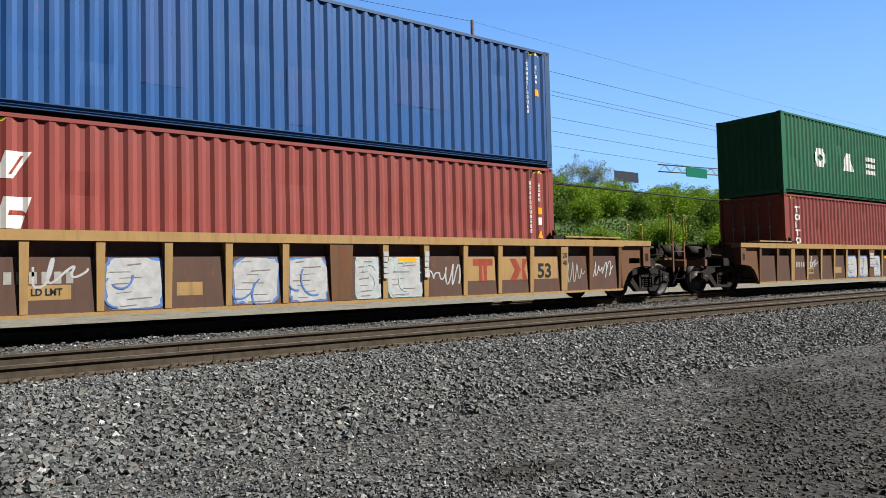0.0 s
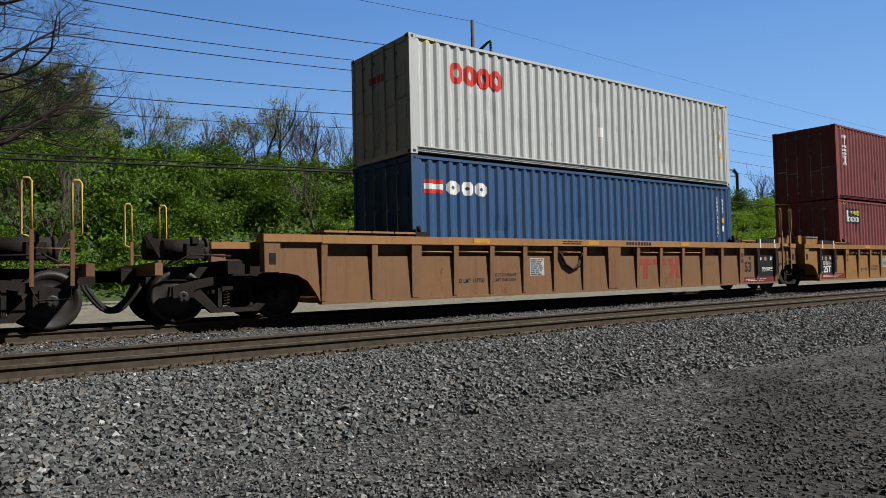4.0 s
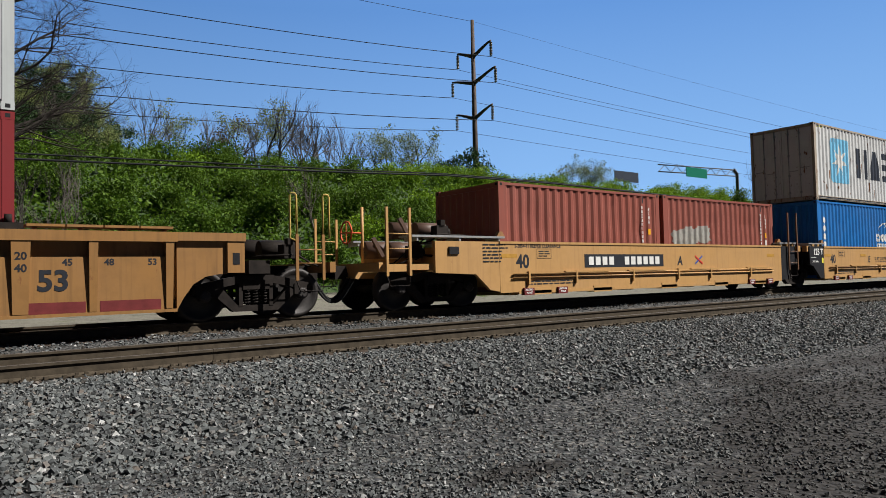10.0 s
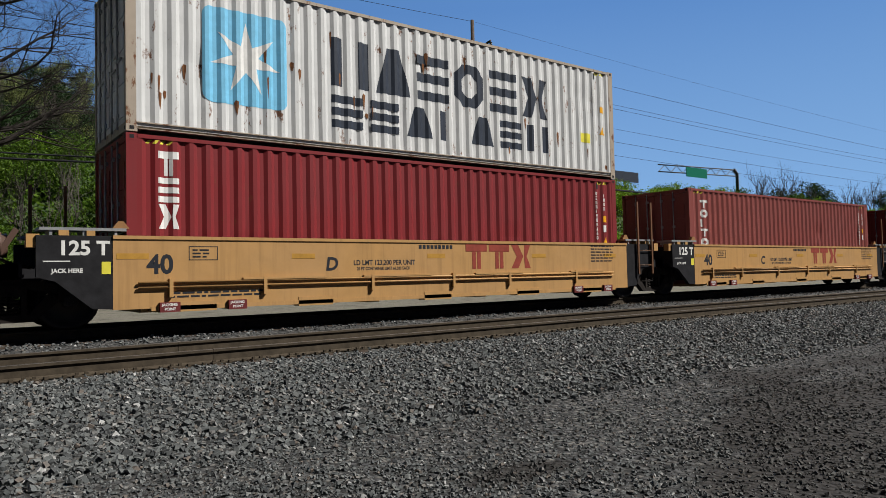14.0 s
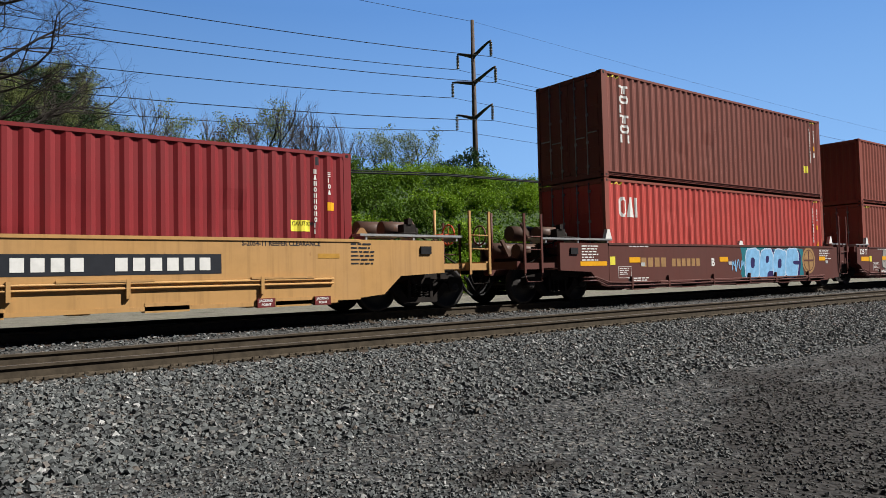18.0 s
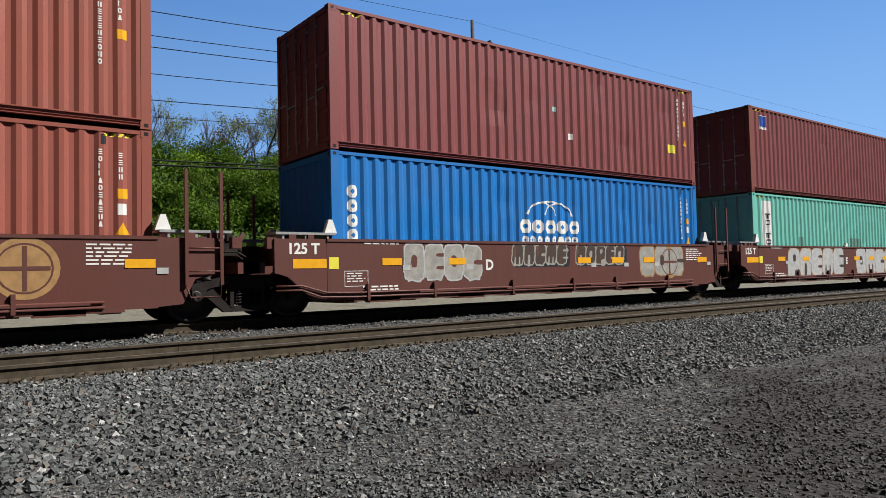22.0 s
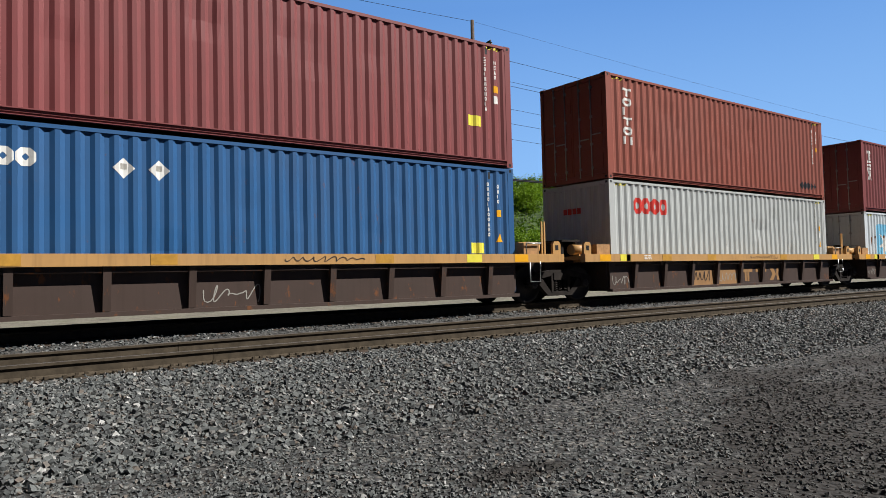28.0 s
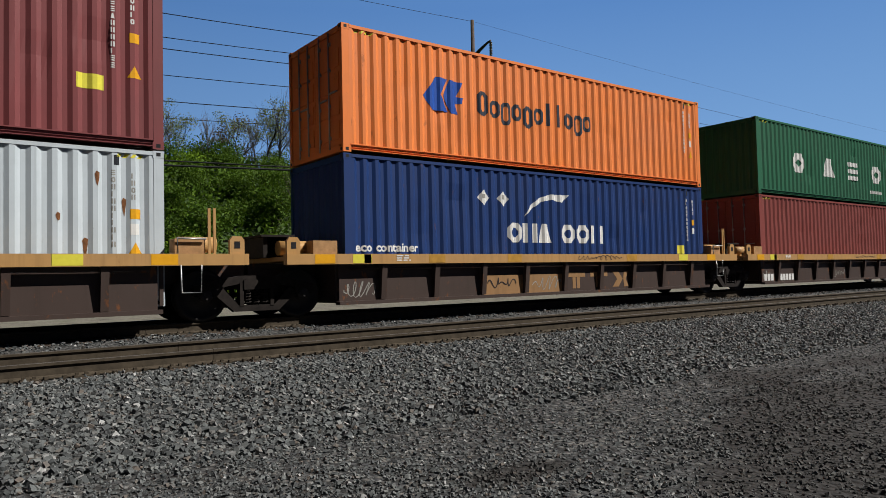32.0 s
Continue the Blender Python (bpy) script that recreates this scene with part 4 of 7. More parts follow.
    for x, z in ((12.75, 0.9), (-1.0, 0.85)):
        bm = bmesh.new()
        tube(bm, [(x - 0.3, -1.0, z + 0.62), (x + 0.35, -1.0, z + 0.62)], 0.14, 10)
        box(bm, x - 0.1, x + 0.1, -1.1, -0.9, z + 0.3, z + 0.5)
        part("brake_cylinder", bm, mat, car)
    if left_conv:
        coupler(car, -3.5, -1)
        truck(car, -1.67)
    truck(car, 13.84)
    for i in range(9):
        part("crossbearer", shared(("bearer", "spine"), lambda: finish(bearer(), "crossbearer", sheetmat)), None, car, at=pose(0.1 + i * 1.4, 0, 0.38))
    return car


def bubble(car, a, b, z0, z1, fill, edge, seed, y, hatch=7):
    """A swollen spray-painted shape: coloured outline, pale fill with streaky gaps, inner curves."""
    r = random.Random(seed)
    cx, cz, rx, rz = (a + b) / 2, (z0 + z1) / 2, (b - a) / 2, (z1 - z0) / 2
    clip = lambda q: [(min(b, max(a, u)), min(z1, max(z0, v))) for u, v in q]
    flat_mark(car, "spray_outline", [clip(blob(cx, cz, rx * 1.1, rz * 1.06, seed, 26, 0.08, 0.42))], edge, y, lift=0.003)
    flat_mark(car, "spray_fill", [clip(blob(cx, cz, rx * 1.0, rz * 0.95, seed, 26, 0.08, 0.42))], fill, y, "pale sprayed letter shape", 0.006)
    for i in range(hatch):
        z = z0 + (z1 - z0) * (i + r.uniform(0.3, 0.8)) / (hatch + 0.5)
        u = r.uniform(0.05, 0.4)
        q = stroke_line([(a + (b - a) * u, z), (a + (b - a) * (u + r.uniform(0.2, 0.5)), z + r.uniform(-0.01, 0.025))], r.uniform(0.008, 0.02))
        flat_mark(car, "spray_streak", q, M["graf_thin"], y, lift=0.009)
    for i in range(2):
        x, z, q, t0 = r.uniform(a + 0.1, b - 0.1), r.uniform(z0 + 0.15, z1 - 0.2), r.uniform(0.14, 0.3), r.uniform(0, 6)
        arc = [(x + q * math.cos(t0 + 0.35 * k), z + q * 1.2 * math.sin(t0 + 0.35 * k)) for k in range(8)]
        flat_mark(car, "spray_line", stroke_line(clip(arc), 0.03), edge, y, lift=0.012)


# ---- ground and tracks ----
def ground_height(x, y):
    """Flat gravel, ballast beds under both tracks, the train's the higher one, a steep bank behind."""
    z = 0.075 * min(1.0, max(0.0, (y - 5.8) / 2.4))
    if y > 10.8:
        k = min(1.0, (y - 10.8) / 0.9)
        z += LIFT * k * k * (3 - 2 * k)
    if y > 15.0:
        z += -0.19 * min(1.0, (y - 15.0) / 1.5) + 0.085 * min(2.0, max(0.0, y - 19.0))
    if y > 21.0:
        k = min(1.0, (y - 21.0) / 12.0)
        z += 6.1 * k * k * (3 - 2 * k) + 0.02 * max(0.0, y - 33)
    if y > 50:
        # a wooded hill that stands higher where the line comes from
        z += 23.0 * min(1.0, (y - 50) / 60) ** 1.2 / (1 + math.exp(min(60.0, (x / y - 0.205) / 0.013)))
    n = noise.noise(Vector((x * 0.35, y * 0.35, 0.0))) * 0.035 + noise.noise(Vector((x * 1.3, y * 1.3, 3.0))) * 0.012
    return z + (n if y < 8.2 else n * 0.3 if y < 22 else n * 6 * min(1.0, (y - 21.9) / 3))


# patches of dark soil where no stones lie: x, y, half length and width
SOIL = [(7.4, 3.8, 1.7, 0.35), (5.2, 2.95, 0.9, 0.3), (5.3, 2.2, 1.2, 0.4), (3.9, 1.8, 0.8, 0.35), (2.8, 3.0, 0.5, 0.2)]


def dirt_share(x, y):
    """How bare of stones the ground is: trodden soil away from the track."""
    far = min(1.0, max(0.0, (x * 0.8 - y * 0.9 - 0.3) / 3.0)) - 0.4 * max(0.0, y - 3.0)
    for cx, cy, a, b in SOIL:
        far = max(far, 1.1 - ((x - cx) / a) ** 2 - ((y - cy) / b) ** 2)
    n = noise.noise(Vector((x * 0.45, y * 0.6, 7.0))) * 0.9 + noise.noise(Vector((x * 1.7, y * 2.1, 2.0))) * 0.45
    return min(1.0, max(0.0, far * 0.9 + n * 0.75 - 0.12))


def soil_mask(p):
    """The same trodden-soil mask for ground and stones, by place."""
    sep = p.n.new("ShaderNodeSeparateXYZ")
    p.l.new(p.co, sep.inputs[0])
    def calc(op, a, b, c=None):
        m = p.n.new("ShaderNodeMath")
        m.operation = op
        for s, v in zip(m.inputs, (a, b, c)):
            if v is None:
                continue
            if hasattr(v, "is_linked"):
                p.l.new(v, s)
            else:
                s.default_value = v
        return m.outputs[0]
    g = calc("ADD", calc("MULTIPLY", sep.outputs[0], 0.8), calc("MULTIPLY", sep.outputs[1], -0.9))
    g = calc("MAXIMUM", calc("MULTIPLY", calc("ADD", g, -0.35), 0.36), calc("MULTIPLY", calc("SUBTRACT", calc("SUBTRACT", 5.0, sep.outputs[1]), sep.outputs[0]), 0.32))
    g = calc("SUBTRACT", calc("MINIMUM", g, 0.55), calc("MULTIPLY", calc("MAXIMUM", calc("ADD", sep.outputs[1], -3.0), 0.0), 0.4))
    for cx, cy, a, b in SOIL:
        u, v = calc("DIVIDE", calc("SUBTRACT", sep.outputs[0], cx), a), calc("DIVIDE", calc("SUBTRACT", sep.outputs[1], cy), b)
        g = calc("MAXIMUM", g, calc("SUBTRACT", 0.7, calc("MULTIPLY", calc("ADD", calc("MULTIPLY", u, u), calc("MULTIPLY", v, v)), 0.9)))
    n = calc("MULTIPLY", calc("ADD", p.noise((0.5, 0.75, 0.5), 7, 0.62), -0.5), 2.6)
    t = p.n.new("ShaderNodeMath")
    t.operation, t.use_clamp = "ADD", True
    p.l.new(g, t.inputs[0])
    p.l.new(n, t.inputs[1])
    return t.outputs[0]


def gravel_material():
    p = Mat("gravel", 0.95)
    stone = p.n.new("ShaderNodeTexVoronoi")
    stone.inputs["Scale"].default_value = 1.0
    p.l.new(p.mapped(17.0), stone.inputs["Vector"])
    cell = p.ramp(stone.outputs["Color"], [(0.0, (0.028, 0.028, 0.031)), (0.45, (0.068, 0.068, 0.068)), (0.8, (0.108, 0.102, 0.093)), (1.0, (0.152, 0.147, 0.136))])
    # shade between the stones, put into the colour as near-black gaps
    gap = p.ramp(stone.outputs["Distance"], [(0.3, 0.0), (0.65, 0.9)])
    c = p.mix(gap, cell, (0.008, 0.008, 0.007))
    soil = p.ramp(p.noise(26.0, 9, 0.85), [(0.3, (0.005, 0.0045, 0.004)), (0.55, (0.014, 0.011, 0.009)), (0.75, (0.042, 0.033, 0.023))])
    p.colour(p.mix(p.ramp(soil_mask(p), [(0.08, 0.0), (0.40, 0.95)]), c, soil))
    inv = p.ramp(stone.outputs["Distance"], [(0.0, 1.0), (0.9, 0.0)])
    p.bump(inv, 1.0, 0.03)
    return p.m


def bank_material():
    p = Mat("bank_soil", 0.95)
    n = p.noise(0.8, 8, 0.65)
    p.colour(p.ramp(n, [(0.3, (0.010, 0.026, 0.005)), (0.5, (0.024, 0.050, 0.008)), (0.7, (0.045, 0.070, 0.016))]))
    p.bump(p.noise(5, 8, 0.7), 0.6, 0.08)
    return p.m


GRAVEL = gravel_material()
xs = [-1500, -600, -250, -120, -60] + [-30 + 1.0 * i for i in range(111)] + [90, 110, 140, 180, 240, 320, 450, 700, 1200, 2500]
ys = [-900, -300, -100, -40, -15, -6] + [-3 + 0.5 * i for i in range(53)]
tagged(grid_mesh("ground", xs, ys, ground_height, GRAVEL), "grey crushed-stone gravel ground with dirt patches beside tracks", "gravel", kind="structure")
ys2 = [21.0] + [21.5 + 1.0 * i for i in range(16)] + [40, 46, 55, 70, 100, 160, 300, 700, 2500]
xs2 = [-1500, -600, -250, -120, -60] + [-40 + 4.0 * i for i in range(60)] + [220, 280, 360, 500, 800, 2500]
tagged(grid_mesh("hillside", xs2, ys2, lambda x, y: ground_height(x, y) - (0.25 if y < 21.2 else 0.0), bank_material()), "earth embankment with grass under green shrubs", "embankment", kind="structure")


def path_material():
    p = Mat("pale_dirt", 0.95)
    n = p.noise((1.1, 5.0, 1.1), 12, 0.85)
    p.colour(p.ramp(n, [(0.34, (0.029, 0.032, 0.018)), (0.45, (0.089, 0.083, 0.064)), (0.53, (0.163, 0.151, 0.124)), (0.58, (0.059, 0.066, 0.030)), (0.68, (0.218, 0.203, 0.170))]))
    p.bump(p.noise(12, 8, 0.7), 0.6, 0.03)
    return p.m


tagged(grid_mesh("service_path", [-120, -40] + [-20 + 2.0 * i for i in range(60)] + [120, 180, 300], [16.2 + 0.6 * i for i in range(12)], lambda x, y: ground_height(x, y) + 0.03, path_material()), "pale sandy service path with weeds behind the track", "path", kind="structure")


def rail_line(y, z, name, label):
    """One rail: foot, web and polished head."""
    th = tagged(new(name), label, "rail", "rails", "structure")
    def run(x0, x1):
        bm = bmesh.new()
        prof = [(-0.07, -0.18), (0.07, -0.18), (0.07, -0.168), (0.012, -0.145), (0.010, -0.045), (0.036, -0.035), (0.036, -0.004), (0.03, 0.0), (-0.03, 0.0), (-0.036, -0.004), (-0.036, -0.035), (-0.010, -0.045), (-0.012, -0.145), (-0.07, -0.168)]
        a = [bm.verts.new((x0, y + q, z + r)) for q, r in prof]
        b = [bm.verts.new((x1, y + q, z + r)) for q, r in prof]
        n = len(prof)
        for i in range(n):
            f = bm.faces.new((a[i], a[(i + 1) % n], b[(i + 1) % n], b[i]))
            f.material_index = 1 if i in (6, 7, 8) else 0
        bm.faces.new(a[::-1]), bm.faces.new(b)
        return bm
    joints = [-200.0, 3.1, 15.0, 400.0]
    for a, b in zip(joints, joints[1:]):
        part("rail_length", run(a, b - 0.006), [M["rail"], M["railtop"]], th)
    return th


for yc, zt in ((NEAR_Y, RAIL_Z), (TRAIN_Y, RAIL_Z + LIFT)):
    for s in (-1, 1):
        rail_line(yc + s * 0.755, zt, "rail", "rusty steel rail with worn bright head on timber ties")


def ties(yc, zt):
    """Timber ties in the ballast with plates and spikes."""
    def tie_mesh():
        bm = bmesh.new()
        box(bm, -0.115, 0.115, -1.3, 1.3, -0.36, -0.185)
        return finish(bm, "tie", M["tie"], 0.012)
    def plate_mesh():
        bm = bmesh.new()
        for s in (-1, 1):
            box(bm, -0.09, 0.09, s * 0.755 - 0.17, s * 0.755 + 0.17, -0.186, -0.166)
            for q in (-1, 1):
                for px in (-0.05, 0.05):
                    box(bm, px - 0.018, px + 0.018, s * 0.755 + q * 0.095 - 0.02, s * 0.755 + q * 0.095 + 0.02, -0.168, -0.138)
        for s in (-1, 1):
            for q in (-0.17, 0.17):
                box(bm, q - 0.02, q + 0.02, s * 0.755 - 0.10, s * 0.755 + 0.10, -0.19, -0.155)
        return finish(bm, "tie_plate", M["rail"])
    a, b = shared("tie", tie_mesh), shared("tieplate", plate_mesh)
    top = thing("tie_row", "weathered timber ties sunk in grey ballast", "ties", kind="structure")
    for i in range(110):
        x = -8 + i * 0.53
        t = part("tie", a, None, top, at=pose(x, yc, zt, 0, 0, 0))
        part("tie_plate", b, None, t)


ties(NEAR_Y, RAIL_Z)
ties(TRAIN_Y, RAIL_Z + LIFT)


def stones(name, label, count, place, smin, smax, seed, blocky=False):
    """Loose crushed stones: irregular angular chips, half sunk."""
    rng = np.random.default_rng(seed)
    xy = place(rng, count)
    n = len(xy)
    tips = np.array([[1, 0.2, 0], [-1, -0.2, 0.1], [0, 1, 0.2], [0.1, -1, -0.1], [0.2, 0, 1], [-0.2, 0.1, -1]], float)
    if blocky:
        tips = np.array([[x, y, z] for x in (-1, 1) for y in (-1, 1) for z in (-1, 1)], float)
        v = tips[None] * rng.uniform(0.42, 0.9, (n, 8, 3))
    else:
        v = tips[None] * rng.uniform(0.7, 1.1, (n, 6, 1)) + rng.uniform(-0.25, 0.25, (n, 6, 3))
    size = smin + (smax - smin) * rng.random(n) ** 1.7
    v *= (size / 2)[:, None, None] * rng.uniform(0.6, 1.15, (n, 1, 3))
    q = rng.normal(size=(n, 4))
    q /= np.linalg.norm(q, axis=1)[:, None]
    w, x, y, z = q.T
    R = np.stack([np.stack([1 - 2 * (y * y + z * z), 2 * (x * y - z * w), 2 * (x * z + y * w)], -1), np.stack([2 * (x * y + z * w), 1 - 2 * (x * x + z * z), 2 * (y * z - x * w)], -1), np.stack([2 * (x * z - y * w), 2 * (y * z + x * w), 1 - 2 * (x * x + y * y)], -1)], 1)
    v = np.einsum("nij,nkj->nki", R, v)
    v[:, :, 2] *= 0.85
    zz = np.array([ground_height(a, b) for a, b in xy])
    v += np.concatenate([xy, (zz + size * rng.uniform(-0.05, 0.42, n))[:, None]], 1)[:, None]
    faces = np.array(((0, 2, 4), (2, 1, 4), (1, 3, 4), (3, 0, 4), (2, 0, 5), (1, 2, 5), (3, 1, 5), (0, 3, 5)))
    if blocky:
        faces = np.array(((0, 1, 3, 2), (4, 6, 7, 5), (0, 4, 5, 1), (2, 3, 7, 6), (0, 2, 6, 4), (1, 5, 7, 3)))
    f = (faces[None] + len(tips) * np.arange(n)[:, None, None]).reshape(-1, faces.shape[1])
    me = bpy.data.meshes.new(name)
    me.from_pydata(v.reshape(-1, 3).tolist(), [], f.tolist())
    me.materials.append(STONE)
    return tagged(new(name, me), label, "gravel", kind="stuff")


def stone_material():
    p = Mat("crushed_stone", 0.85)
    geo = p.n.new("ShaderNodeNewGeometry")
    c = p.ramp(geo.outputs["Random Per Island"], [(0.0, (0.015, 0.017, 0.018)), (0.28, (0.045, 0.051, 0.052)), (0.58, (0.088, 0.096, 0.095)), (0.82, (0.140, 0.145, 0.139)), (0.90, (0.092, 0.069, 0.052)), (0.95, (0.140, 0.142, 0.137)), (1.0, (0.32, 0.32, 0.31))])
    c = p.mix(p.ramp(p.noise(60, 4, 0.6), [(0.35, 0.0), (0.7, 0.5)]), c, (0.069, 0.071, 0.069))
    p.colour(p.mix(p.ramp(soil_mask(p), [(0.08, 0.0), (0.40, 0.95)]), c, p.mix(0.68, c, (0.018, 0.015, 0.011))))
    p.bump(p.noise(90, 4, 0.6), 0.3, 0.004)
    return p.m


STONE = stone_material()


def near_fan(rng, n):
    """Places spread over the gravel, densest close by."""
    d = 2.2 + 16.0 * rng.random(n) ** 1.6
    a = YAW + np.radians(rng.uniform(-39, 39, n))
    p = np.stack([d * np.sin(a), d * np.cos(a)], 1)
    p = p[(p[:, 1] < 9.0) & (p[:, 1] > 0.2)]
    bare = np.array([dirt_share(a, b) for a, b in p])
    return p[rng.random(len(p)) > bare * 0.35]


def bed(rng, n):
    """Places in the ballast between and beside the rails."""
    x = -6 + 50 * rng.random(n) ** 1.5
    y = rng.uniform(8.2, 16.6, n)
    keep = np.ones(n, bool)
    for yc in (NEAR_Y, TRAIN_Y):
        for s in (-1, 1):
            keep &= np.abs(y - (yc + s * 0.755)) > 0.12
    return np.stack([x, y], 1)[keep]


def shoulder(rng, n):
    """Places on the clean ballast shoulder beside the empty track."""
    x = -3 + 48 * rng.random(n) ** 1.12
    y = 8.75 - 4.3 * rng.random(n) ** 1.15
    p = np.stack([x, y], 1)
    bare = np.array([dirt_share(a, b) for a, b in p])
    return p[rng.random(n) > bare * 0.9]


stones("ballast_stones", "loose grey crushed ballast stones on the ground", 105000, near_fan, 0.010, 0.036, 3, True)
stones("ballast_shoulder", "coarse grey crushed stones beside the track", 95000, shoulder, 0.026, 0.072, 8, True)
stones("track_ballast", "grey crushed ballast stones between the rails", 40000, bed, 0.035, 0.08, 4)


# ---- pole line, sign gantry, vegetation ----
POLE_X, POLE_Y = 37.7, 45.0
ARMS = ((19.3, 2.3, 2.1), (17.0, 2.8, 2.9), (14.0, 2.3, 2.4))


def pole_line(x, name="power_pole", y=POLE_Y):
    top = thing(name, "tall weathered steel power pole with curved arms", "power pole", "power poles")
    bm = bmesh.new()
    tube(bm, [(x, y, 4.0), (x, y, 12.0), (x, y, EYE.z + 21.7)], 0.30, 14, r2=0.15)
    part("shaft", bm, M["pole"], top)
    for z, a, b in ARMS:
        for s, l in ((-1, a), (1, b)):
            bm = bmesh.new()
            pts = []
            for i in range(9):
                k = i / 8
                pts.append((x, y + s * l * k, EYE.z + z - 0.75 + 0.75 * math.sin(k * 1.5708) - 0.12 * math.sin(k * 3.14)))
            tube(bm, pts, 0.17, 8, r2=0.08)
            arm = part("arm", bm, M["pole"], top)
            bm = bmesh.new()
            for i in range(9):
                zz = EYE.z + z - 0.15 - i * 0.13
                tube(bm, [(x, y + s * l, zz), (x, y + s * l, zz - 0.06)], 0.13, 8)
            tube(bm, [(x, y + s * l, EYE.z + z), (x, y + s * l, EYE.z + z - 1.35)], 0.02, 5)
            part("insulator", bm, M["porcelain"], arm)
    return top


def wire(x0, x1, y, z0, z1, sag, r, name="power_line", label="thin overhead power conductor", y1=None):
    bm = bmesh.new()
    n = 24
    tube(bm, [(x0 + (x1 - x0) * i / n, y + ((y1 or y) - y) * i / n, z0 + (z1 - z0) * i / n - 4 * sag * (i / n) * (1 - i / n)) for i in range(n + 1)], r, 5)
    ob = new(name, finish(bm, name, M["wire"]))
    return tagged(ob, label, "cable", "overhead wires")


for dx in (-95.0, 0.0, 120.0, 240.0):
    pole_line(POLE_X + dx)
for z, a, b in ARMS:
    for y in (POLE_Y - a, POLE_Y + b):
        zz = EYE.z + z - 1.35
        wire(POLE_X - 95, POLE_X, y, zz, zz, 2.35, 0.028)
        wire(POLE_X, POLE_X + 120, y, zz, zz, 0.6, 0.018)
        wire(POLE_X + 120, POLE_X + 240, y, zz, zz, 1.5, 0.03)
wire(POLE_X - 95, POLE_X, POLE_Y, EYE.z + 21.6, EYE.z + 21.6, 1.5, 0.018)
wire(POLE_X, POLE_X + 120, POLE_Y, EYE.z + 21.6, EYE.z + 21.6, 0.5, 0.010)


def leaf_material(name, a, b, c):
    p = Mat(name, 0.6, spec=0.15)
    geo = p.n.new("ShaderNodeNewGeometry")
    info = p.n.new("ShaderNodeObjectInfo")
    base = p.ramp(geo.outputs["Random Per Island"], [(0.0, a), (0.5, b), (1.0, c)])
    p.colour(p.mix(p.ramp(info.outputs["Random"], [(0.0, 0.0), (1.0, 0.5)]), base, p.mix(0.5, base, c)))
    p.b.inputs["Transmission Weight"].default_value = 0.0
    p.b.inputs["Subsurface Weight"].default_value = 0.0
    return p.m


def glow_through(mat, amount=0.35):
    """Lets light pass through thin leaves."""
    nt = mat.node_tree
    b = nt.nodes["Principled BSDF"]
    tr, mx = nt.nodes.new("ShaderNodeBsdfTranslucent"), nt.nodes.new("ShaderNodeMixShader")
    for l in list(nt.links):
        if l.to_socket == b.inputs["Base Color"]:
            nt.links.new(l.from_socket, tr.inputs[0])
    mx.inputs[0].default_value = amount
    nt.links.new(b.outputs[0], mx.inputs[1])
    nt.links.new(tr.outputs[0], mx.inputs[2])
    nt.links.new(mx.outputs[0], nt.nodes["Material Output"].inputs[0])
    return mat


LEAF = [glow_through(leaf_material("leaves_bright", (0.050, 0.115, 0.006), (0.118, 0.220, 0.010), (0.200, 0.310, 0.018))),
        glow_through(leaf_material("leaves_mid", (0.024, 0.060, 0.006), (0.052, 0.108, 0.008), (0.092, 0.155, 0.014))),
        glow_through(leaf_material("leaves_pale", (0.10, 0.135, 0.04), (0.15, 0.18, 0.06), (0.20, 0.215, 0.08))),
        glow_through(leaf_material("leaves_dark", (0.010, 0.028, 0.009), (0.018, 0.042, 0.012), (0.032, 0.060, 0.018))),
        glow_through(leaf_material("buds_brown", (0.055, 0.045, 0.028), (0.085, 0.068, 0.04), (0.115, 0.094, 0.05)))]


def leaf_cloud(rng, centres, radii, per, size):
    """Many small bent leaves round branch ends, as one mesh."""
    vs, fs = [], []
    for c, r in zip(centres, radii):
        d = rng.normal(size=(per, 3))
        d /= np.linalg.norm(d, axis=1)[:, None]
        p = np.array(c) + d * (r * rng.random((per, 1)) ** 0.4) * np.array([1, 1, 0.75])
        a = rng.normal(size=(per, 3))
        a /= np.linalg.norm(a, axis=1)[:, None]
        b = np.cross(a, rng.normal(size=(per, 3)))
        b /= np.linalg.norm(b, axis=1)[:, None] + 1e-9
        s = size * rng.uniform(0.5, 1.2, (per, 1))
        k = len(vs) * 1
        quad = np.stack([p - a * s, p + b * s * 0.45, p + a * s, p - b * s * 0.45], 1).reshape(-1, 3)
        base = len(vs)
        vs += quad.tolist()
        fs += [(base + 4 * i, base + 4 * i + 1, base + 4 * i + 2, base + 4 * i + 3) for i in range(per)]
    return vs, fs


def branch_mesh(bm, rng, p, d, length, r, depth, tips, spread=0.6, up=0.15, kids=3, limbs=None):
    """A limb that bends, thins and forks."""
    pts, q, dd = [p], p.copy(), d.normalized()
    for i in range(3):
        dd = (dd + Vector(rng.normal(0, 0.12, 3)) + Vector((0, 0, up * 0.3))).normalized()
        q = q + dd * length / 3
        pts.append(q.copy())
    tube(bm, pts, r, 6 if r > 0.04 else 4 if r > 0.012 else 3, False, 0, r * 0.55)
    if depth == 0:
        tips.append(tuple(q))
        return
    for i in range(kids):
        k = 0.45 + 0.55 * (i + 1) / kids
        st = pts[min(3, int(k * 3))]
        nd = (dd + Vector(rng.normal(0, spread, 3)) + Vector((0, 0, up))).normalized()
        branch_mesh(limbs or bm, rng, st, nd, length * rng.uniform(0.55, 0.8), r * 0.55, depth - 1, tips, spread, up, kids)


